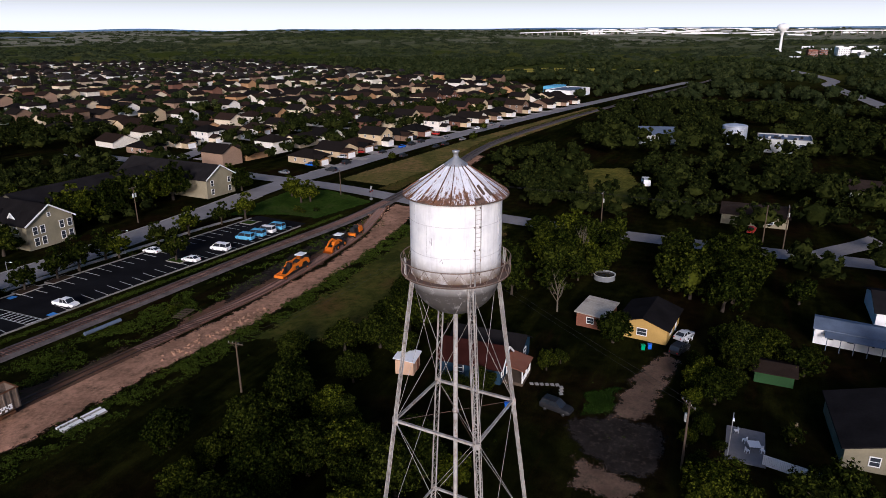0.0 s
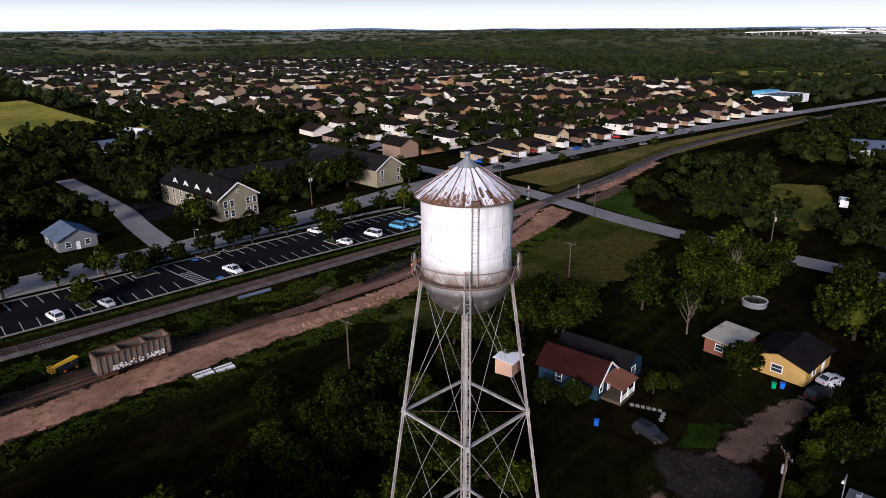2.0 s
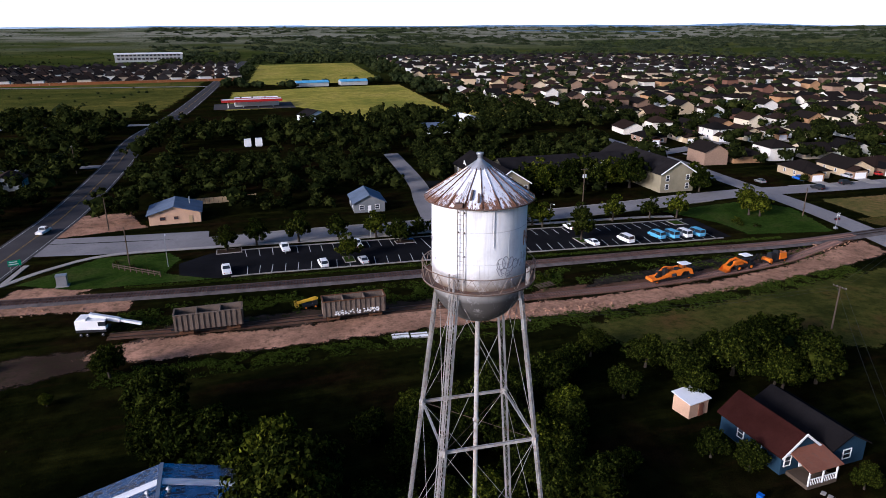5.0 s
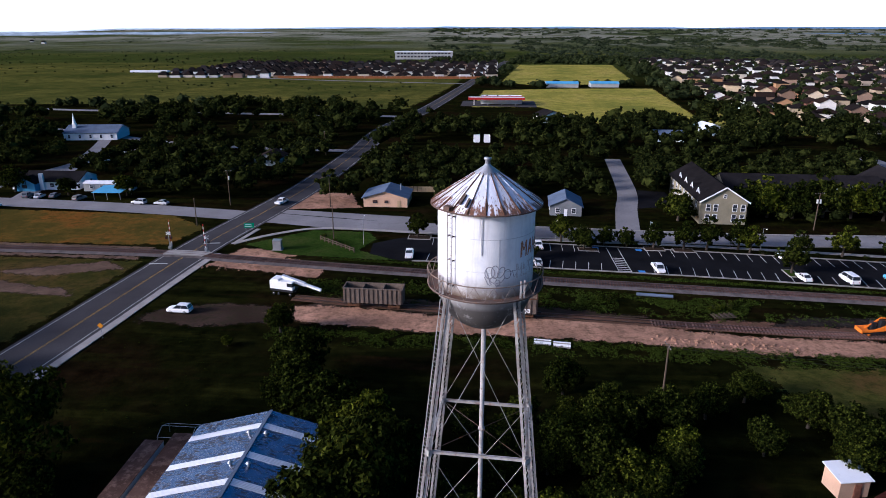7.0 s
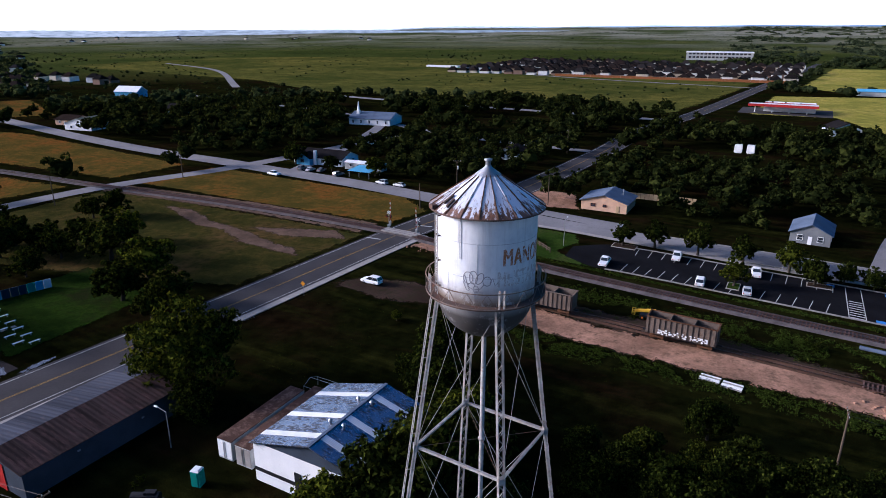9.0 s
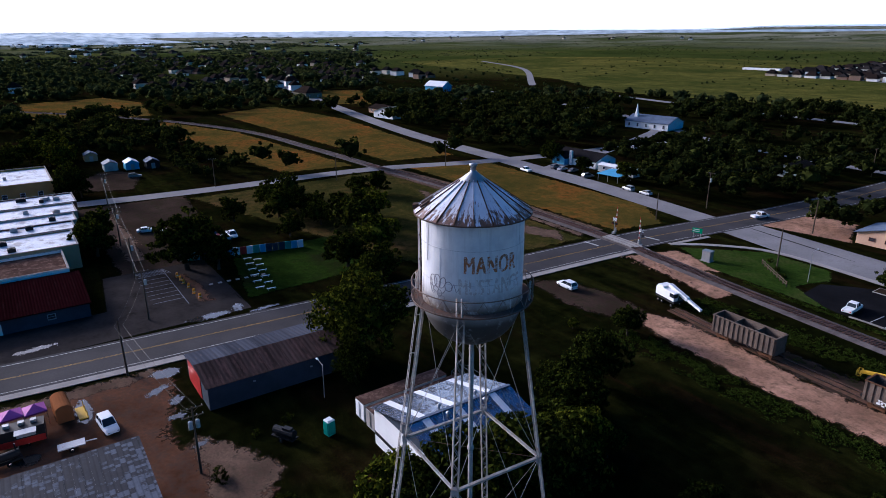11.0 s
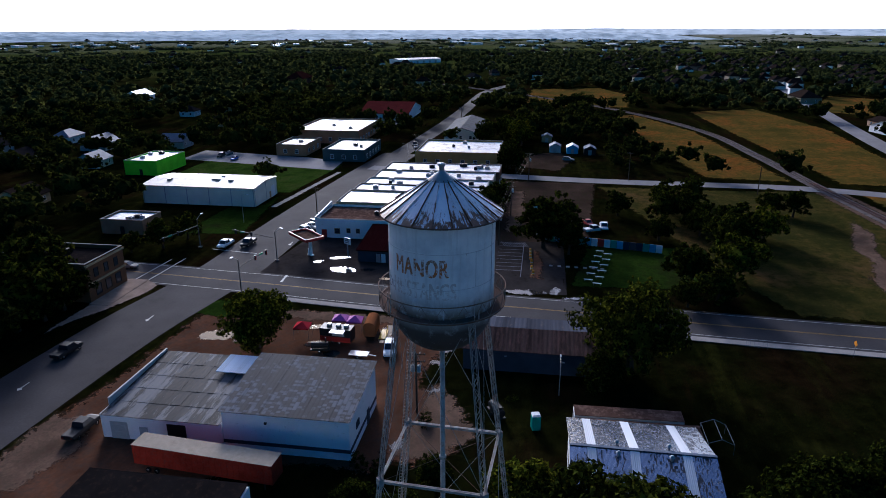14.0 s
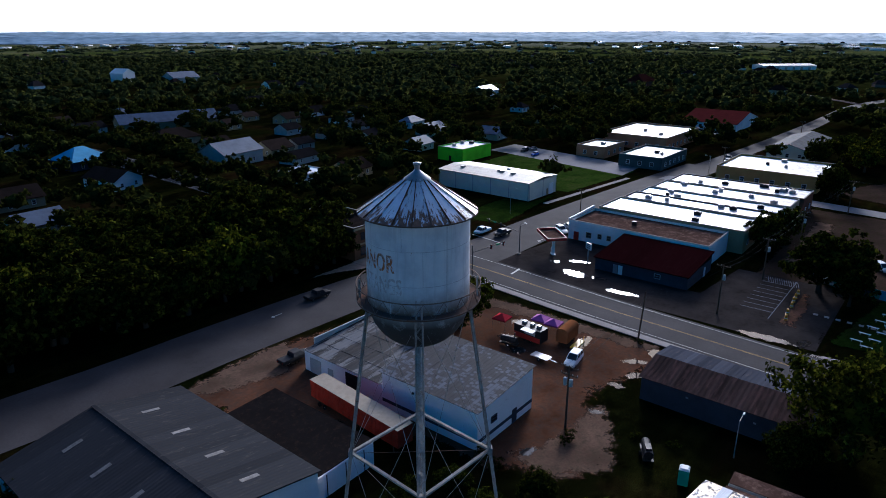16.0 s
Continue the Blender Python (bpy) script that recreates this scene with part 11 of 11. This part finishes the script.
# traffic signals at the junction
for x, y, rz, L in ((-99.3, -54.5, -105, 12.5), (-80.0, -54.4, 168, 10.2), (-106.0, -77.3, -10, 13.0)):
    b = thing("traffic_signal", pose(x, y, 0, 0, 0, rz), "traffic signal mast arm over the junction", "traffic signal", "traffic signals")
    g = Geo()
    g.tube((0, 0, 0), (0, 0, 7.2), 0.14, 0.1, 10)
    g.tube((0, 0, 5.6), (L, 0, 6.1), 0.09, 0.05, 8)
    g.box(0, 0, 0, 0.7, 0.7, 0.3)
    part("mast", g, M["mast"], b)
    for u in (0.55, 0.92):
        g = Geo()
        g.box(L * u, 0.0, 5.2, 0.35, 0.3, 1.05)
        hd = part("signal_head", g, M["black"], b)
        g = Geo()
        for i in range(3):
            g.tube((L * u, -0.15, 5.36 + 0.34 * i), (L * u, -0.22, 5.36 + 0.34 * i), 0.11, n=10)
        part("lens", g, M["redlamp"], hd)
    g = Geo()
    g.box(L * 0.75, 0, 5.75, 1.4, 0.06, 0.4)
    part("name_plate", g, M["green"], b)
    g = Geo()
    g.tube((0, 0, 7.2), (-1.6, 0, 8.2), 0.04, n=6)
    g.box(-1.9, 0, 8.15, 0.7, 0.28, 0.14)
    part("luminaire", g, M["steel"], b)
lamp_post(-81.8, -82.6, 7.5, 20, "grey street lamp at the corner")
for k, (x, y) in enumerate(((-113.8, 3.9), (-111.2, 4.0), (-109.0, 4.1), (-105.9, 4.4), (-102.0, 4.5), (-98.8, 4.9))):
    b = thing("traffic_barrel", pose(x, y, 0.03), "orange and white plastic traffic barrel", "barrel", "traffic barrels")
    g = Geo()
    g.turned([(0.36, 0), (0.36, 0.06), (0.29, 0.08), (0.23, 1.0), (0.0, 1.02)], 14)
    part("drum", g, M["signorange"], b, smooth=False)
    g = Geo()
    g.turned([(0.277, 0.3), (0.262, 0.5), (0.255, 0.5), (0.27, 0.3)], 14)
    part("white_band", g, M["white"], b)
b = thing("price_sign", pose(-104.5, -38.9, 0, 0, 0, 60), "white petrol price sign on a post", "sign")
g = Geo()
g.box(0, 0, 0, 0.25, 0.25, 3.2)
part("post", g, M["steel"], b)
g = Geo()
g.box(0, 0, 3.2, 2.0, 0.3, 1.5)
part("sign_box", g, M["white"], b)
g = Geo()
for z in (3.5, 3.95, 4.35):
    g.box(0, -0.17, z, 1.4, 0.02, 0.2)
part("sign_bar", g, M["navy"], b)

# stacked planks, pipe, pallets and rubble by the tracks
for x, y, rz in ((9.5, 62.6, -6), (12.8, 61.9, -6)):
    b = thing("plank_stack", pose(x, y, 0, 0, 0, rz), "low stack of pale boards on the grass", "timber stack", "plank stacks")
    for i in range(6):
        g = Geo()
        g.box(0, -0.75 + 0.3 * i, 0.1, 3.0, 0.26, 0.16 + 0.08 * (i % 3))
        part("board", g, M["white"] if i % 4 else M["concrete"], b)
    g = Geo()
    for u in (-1, 1):
        g.box(u, 0, 0, 0.15, 1.7, 0.1)
    part("bearer", g, M["pole"], b)
b = thing("steel_pipe", pose(33.8, 85.8, 0, 0, 0, -6), "long pale blue-grey pipe lying in weeds", "pipe")
g = Geo()
g.tube((-3.6, 0, 0.35), (3.6, 0, 0.35), 0.35, n=14)
part("pipe", g, M["bluetin"], b)
b = thing("pallet_stack", pose(44.8, 77.0, 0, 0, 0, 10), "weathered timber pallets on the ground", "pallets")
for i in range(9):
    g = Geo()
    g.box(-2 + 0.5 * i, 0, 0.12 + 0.16 * (i % 2), 0.4, 2.0, 0.06)
    part("slat", g, M["pole"], b)
g = Geo()
for v in (-0.8, 0.8):
    g.box(0, v, 0, 4.4, 0.12, 0.14)
part("bearer", g, M["pole"], b)
g, r = Geo(), random.Random(9)
for k in range(260):
    q = k % 4
    x, y = [(r.gauss(36, 3.5), r.gauss(65.5, 0.9)), (r.gauss(47, 3), r.gauss(64.6, 0.8)), (r.gauss(-58, 5), r.gauss(95.5, 1.6)), (r.gauss(120, 9), r.gauss(77.5, 1.6))][q]
    s = r.uniform(0.15, 0.55)
    g.box(x, y, -0.05, s, s * r.uniform(0.6, 1.3), s * 0.6, r.uniform(0, 90), taper=0.6)
tagged(new("rubble", g.mesh("rubble", M["dirt"])), "pale pink broken rubble beside the tracks", "rubble", "", "stuff")

# picnic ground with white benches, stepping slabs and a painted fence
for k in range(12):
    x, y = -116 + 1.95 * k, 21.2 - 0.38 * k + (1.4 if k % 2 else -0.7)
    b = thing("bench", pose(x, y, 0, 0, 0, 84), "plain white bench on the lawn", "bench", "white benches")
    g = Geo()
    g.box(0, 0, 0.42, 1.9, 0.36, 0.07)
    part("seat", g, M["white"], b)
    for u in (-0.7, 0.7):
        g = Geo()
        g.box(u, 0, 0, 0.08, 0.32, 0.42)
        part("leg", g, M["steel"], b)
for k in range(7):
    g = Geo()
    g.box(0, 0, 0, 0.8, 0.8, 0.08)
    tagged(new("paving_slab", g.mesh("paving_slab", M["concrete"])), "square pale paving slab set in the lawn", "slab", "paving slabs").matrix_world = pose(-105 + 0.1 * k, 8.8 + 1.9 * k, 0.03)
b = thing("painted_fence", pose(-120, 22, 0), "long board fence painted with coloured blocks", "fence")
cols = ["teal", "navy", "skyblue", "white", "bluewall", "teal", "red", "skyblue", "bluewall", "white"]
for i in range(18):
    g = Geo()
    y = -13 + i * 1.5
    g.box(0.24 * (y + 13) * 0.9 - 3, y, 0, 0.08, 1.45, 2.0, -13)
    part("panel", g, M[cols[(i * 7) % 10]], b)
g = Geo()
for i in range(9):
    g.box(-120 + 2.4 * i, -0.8, 0.045, 0.14, 6.0, 0.012)
for i in range(14):
    g.bar((-121 + 0.0, -3.5 + 0.45 * i, 0.05), (-117.5, -2.5 + 0.45 * i, 0.05), 0.12, 0.012)
g.box(-109, 2.2, 0.045, 24, 0.14, 0.012)
part("bay_line", g, M["linefaint"], bpy.data.objects["yard_station"])
g = Geo()
g.prism(jitter_poly(rect(-122, -96, -5, 4.5), 0.4, 3, 5), 0.028, 0.04)
part("paving", g, M["lotmud"], bpy.data.objects["yard_station"])

# yard things by the blue house and the patio
for x, y, mt, lab in ((38.6, 8.6, "blue", "blue plastic wheeled bin on grass"), (66.2, -7.6, "blue", "blue wheeled bin by the house wall"), (65.4, -6.6, "green", "green wheeled bin by the house wall"), (32.8, -33.0, "blue", "blue wheeled bin by the fence"), (34.0, -17.5, "green", "green wheeled bin at the lane")):
    b = thing("wheeled_bin", pose(x, y, 0, 0, 0, 20), lab, "bin", "wheeled bins")
    g = Geo()
    g.box(0, 0, 0.1, 0.5, 0.55, 0.85, taper=1.18)
    part("bin_body", g, M[mt], b)
    g = Geo()
    g.box(0, 0, 0.95, 0.66, 0.72, 0.08)
    part("lid", g, M[mt], b)
    g = Geo()
    for s in (-0.25, 0.25):
        g.tube((s - 0.04, 0.28, 0.1), (s + 0.04, 0.28, 0.1), 0.1, n=10)
    part("wheel", g, M["tyre"], b)
for k in range(9):
    g = Geo()
    g.box(0, 0, 0, 0.75, 0.55, 0.06)
    x, y = (46.8 + 0.25 * k, 7.4 - 0.75 * k) if k < 6 else (47.6 - 0.9 * (k - 6), 2.9 - 0.2 * (k - 6))
    tagged(new("paving_slab", g.mesh("paving_slab", M["concrete"])), "square pale paving slab of the garden path", "slab", "paving slabs").matrix_world = pose(x, y, 0.02, 0, 0, 30)
g = Geo()
g.prism(rect(38.8, 47, -25.4, -20.6), 0, 0.1)
setting("pavement_patio", g, M["lightroad"], "grey concrete patio slab in a garden")
CHAIR = None
for x, y, rz in ((41.2, -23.2, 30), (43.6, -22.9, 140), (42.0, -25.0, -70), (45.4, -21.8, 200), (71.5, -13.2, 60), (72.8, -13.8, 170)):
    if CHAIR is None:
        CHAIR = thing("garden_chair", pose(x, y, 0.1, 0, 0, rz), "white plastic garden chair with slatted back", "chair", "garden chairs")
        g = Geo()
        g.box(0, 0, 0.42, 0.5, 0.5, 0.05)
        part("seat", g, M["white"], CHAIR)
        for k in range(4):
            g = Geo()
            g.box(-0.18 + 0.12 * k, 0.24, 0.47, 0.07, 0.04, 0.45)
            part("back_slat", g, M["white"], CHAIR)
        for a, c in ((-1, -1), (1, -1), (1, 1), (-1, 1)):
            g = Geo()
            g.box(a * 0.21, c * 0.21, 0, 0.05, 0.05, 0.42)
            part("leg", g, M["white"], CHAIR)
    else:
        copy_thing(CHAIR, pose(x, y, 0.1 if x < 50 else 0.0, 0, 0, rz))
b = thing("patio_table", pose(42.5, -24, 0.1, 0, 0, 15), "pale square patio table", "table")
g = Geo()
g.box(0, 0, 0.7, 1.5, 1.5, 0.06)
part("tabletop", g, M["white"], b)
for sx, sy in ((-1, -1), (1, -1), (1, 1), (-1, 1)):
    g = Geo()
    g.box(sx * 0.6, sy * 0.6, 0, 0.08, 0.08, 0.7)
    part("leg", g, M["steel"], b)
b = thing("white_fence", pose(38.8, -28.4, 0, 0, 0, 79), "low white board fence", "fence")
for i in range(36):
    g = Geo()
    g.box(-3.6 + 0.2 * i, 0, 0, 0.185, 0.06, 1.5)
    part("picket", g, M["white"], b)
b = thing("garden_arch", pose(47.5, -29, 0), "round wooden garden arch", "arch")
g = Geo()
for i in range(12):
    a, c = math.pi * i / 12, math.pi * (i + 1) / 12
    g.bar((1.0 * math.cos(a), 0, 1.2 + 1.0 * math.sin(a)), (1.0 * math.cos(c), 0, 1.2 + 1.0 * math.sin(c)), 0.2, 0.08)
for s in (-1, 1):
    g.box(s, 0, 0, 0.08, 0.2, 1.25)
part("arch_frame", g, M["tanwall"], b)
b = thing("wire_rack", pose(-69.4, 43.2, 0, 0, 0, 80), "low white rack with bars beside the footway", "rack")
for i in range(6):
    g = Geo()
    g.bar((-1.6 + 0.65 * i, 0, 0.0), (-1.6 + 0.65 * i, 1.0, 0.9), 0.06, 0.06)
    part("bar", g, M["steel"], b)
b = thing("timber_fence", pose(-39, 112.5, 0, 0, 0, -40), "short weathered post-and-rail fence", "fence")
for i in range(9):
    g = Geo()
    g.box(-7 + 1.75 * i, 0, 0, 0.16, 0.16, 1.3)
    part("post", g, M["pole"], b)
for z in (0.5, 1.0):
    g = Geo()
    g.box(0, 0, z, 14, 0.06, 0.16)
    part("rail", g, M["pole"], b)

# low ridges behind everything, one behind another, haze put into colour and glow
m, ns, ls, bs = tree_of("blue_distance")
here = ns.new("ShaderNodeSeparateXYZ")
ls.new(ns.new("ShaderNodeNewGeometry").outputs["Position"], here.inputs[0])
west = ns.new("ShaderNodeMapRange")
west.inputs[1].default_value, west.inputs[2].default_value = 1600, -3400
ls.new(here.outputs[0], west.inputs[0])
# haze tint: dark blue in the east, near white in the west
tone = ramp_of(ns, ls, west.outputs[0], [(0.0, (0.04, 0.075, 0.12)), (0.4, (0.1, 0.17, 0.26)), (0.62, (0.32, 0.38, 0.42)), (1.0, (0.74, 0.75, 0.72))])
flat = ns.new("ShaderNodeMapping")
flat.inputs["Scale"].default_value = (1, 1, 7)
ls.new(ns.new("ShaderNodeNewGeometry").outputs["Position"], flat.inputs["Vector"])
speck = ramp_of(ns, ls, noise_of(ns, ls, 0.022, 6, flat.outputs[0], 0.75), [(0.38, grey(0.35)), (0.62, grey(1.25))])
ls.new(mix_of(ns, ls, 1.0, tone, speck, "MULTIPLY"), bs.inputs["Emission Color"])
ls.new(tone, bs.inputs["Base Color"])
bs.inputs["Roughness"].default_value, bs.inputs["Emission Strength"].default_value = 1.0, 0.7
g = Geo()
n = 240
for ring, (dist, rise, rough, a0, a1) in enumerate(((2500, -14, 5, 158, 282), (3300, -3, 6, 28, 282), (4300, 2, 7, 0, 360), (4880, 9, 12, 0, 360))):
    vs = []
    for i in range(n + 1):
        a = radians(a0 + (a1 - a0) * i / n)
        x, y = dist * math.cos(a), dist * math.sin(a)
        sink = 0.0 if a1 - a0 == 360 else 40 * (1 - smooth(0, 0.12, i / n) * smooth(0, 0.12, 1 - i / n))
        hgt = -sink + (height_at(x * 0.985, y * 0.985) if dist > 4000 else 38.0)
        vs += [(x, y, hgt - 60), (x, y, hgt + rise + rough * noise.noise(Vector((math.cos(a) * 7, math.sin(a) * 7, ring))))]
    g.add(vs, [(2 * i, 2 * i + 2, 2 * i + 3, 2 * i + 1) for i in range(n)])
setting("backdrop", g, m, "faint hills at the horizon with blue haze painted in")

# ---- railway sleepers, the nearest as pieces, the rest joined ----
g = Geo()
g.box(0, 0, 0, 0.23, 2.6, 0.14)
TIE = g.mesh("sleeper", M["tie"])
TIES.sort(key=lambda t: abs(t[0] - 15) + (0 if t[2] > 0.2 else 60))
for x, y, z, rz in TIES[:300]:
    part("sleeper", TIE, None, track, at=pose(x, y, z, 0, 0, rz))
g = Geo()
for x, y, z, rz in TIES[300:]:
    g.box(x, y, z, 0.23, 2.6, 0.14, rz)
tagged(part("sleepers", g, M["tie"], track), kind="stuff")
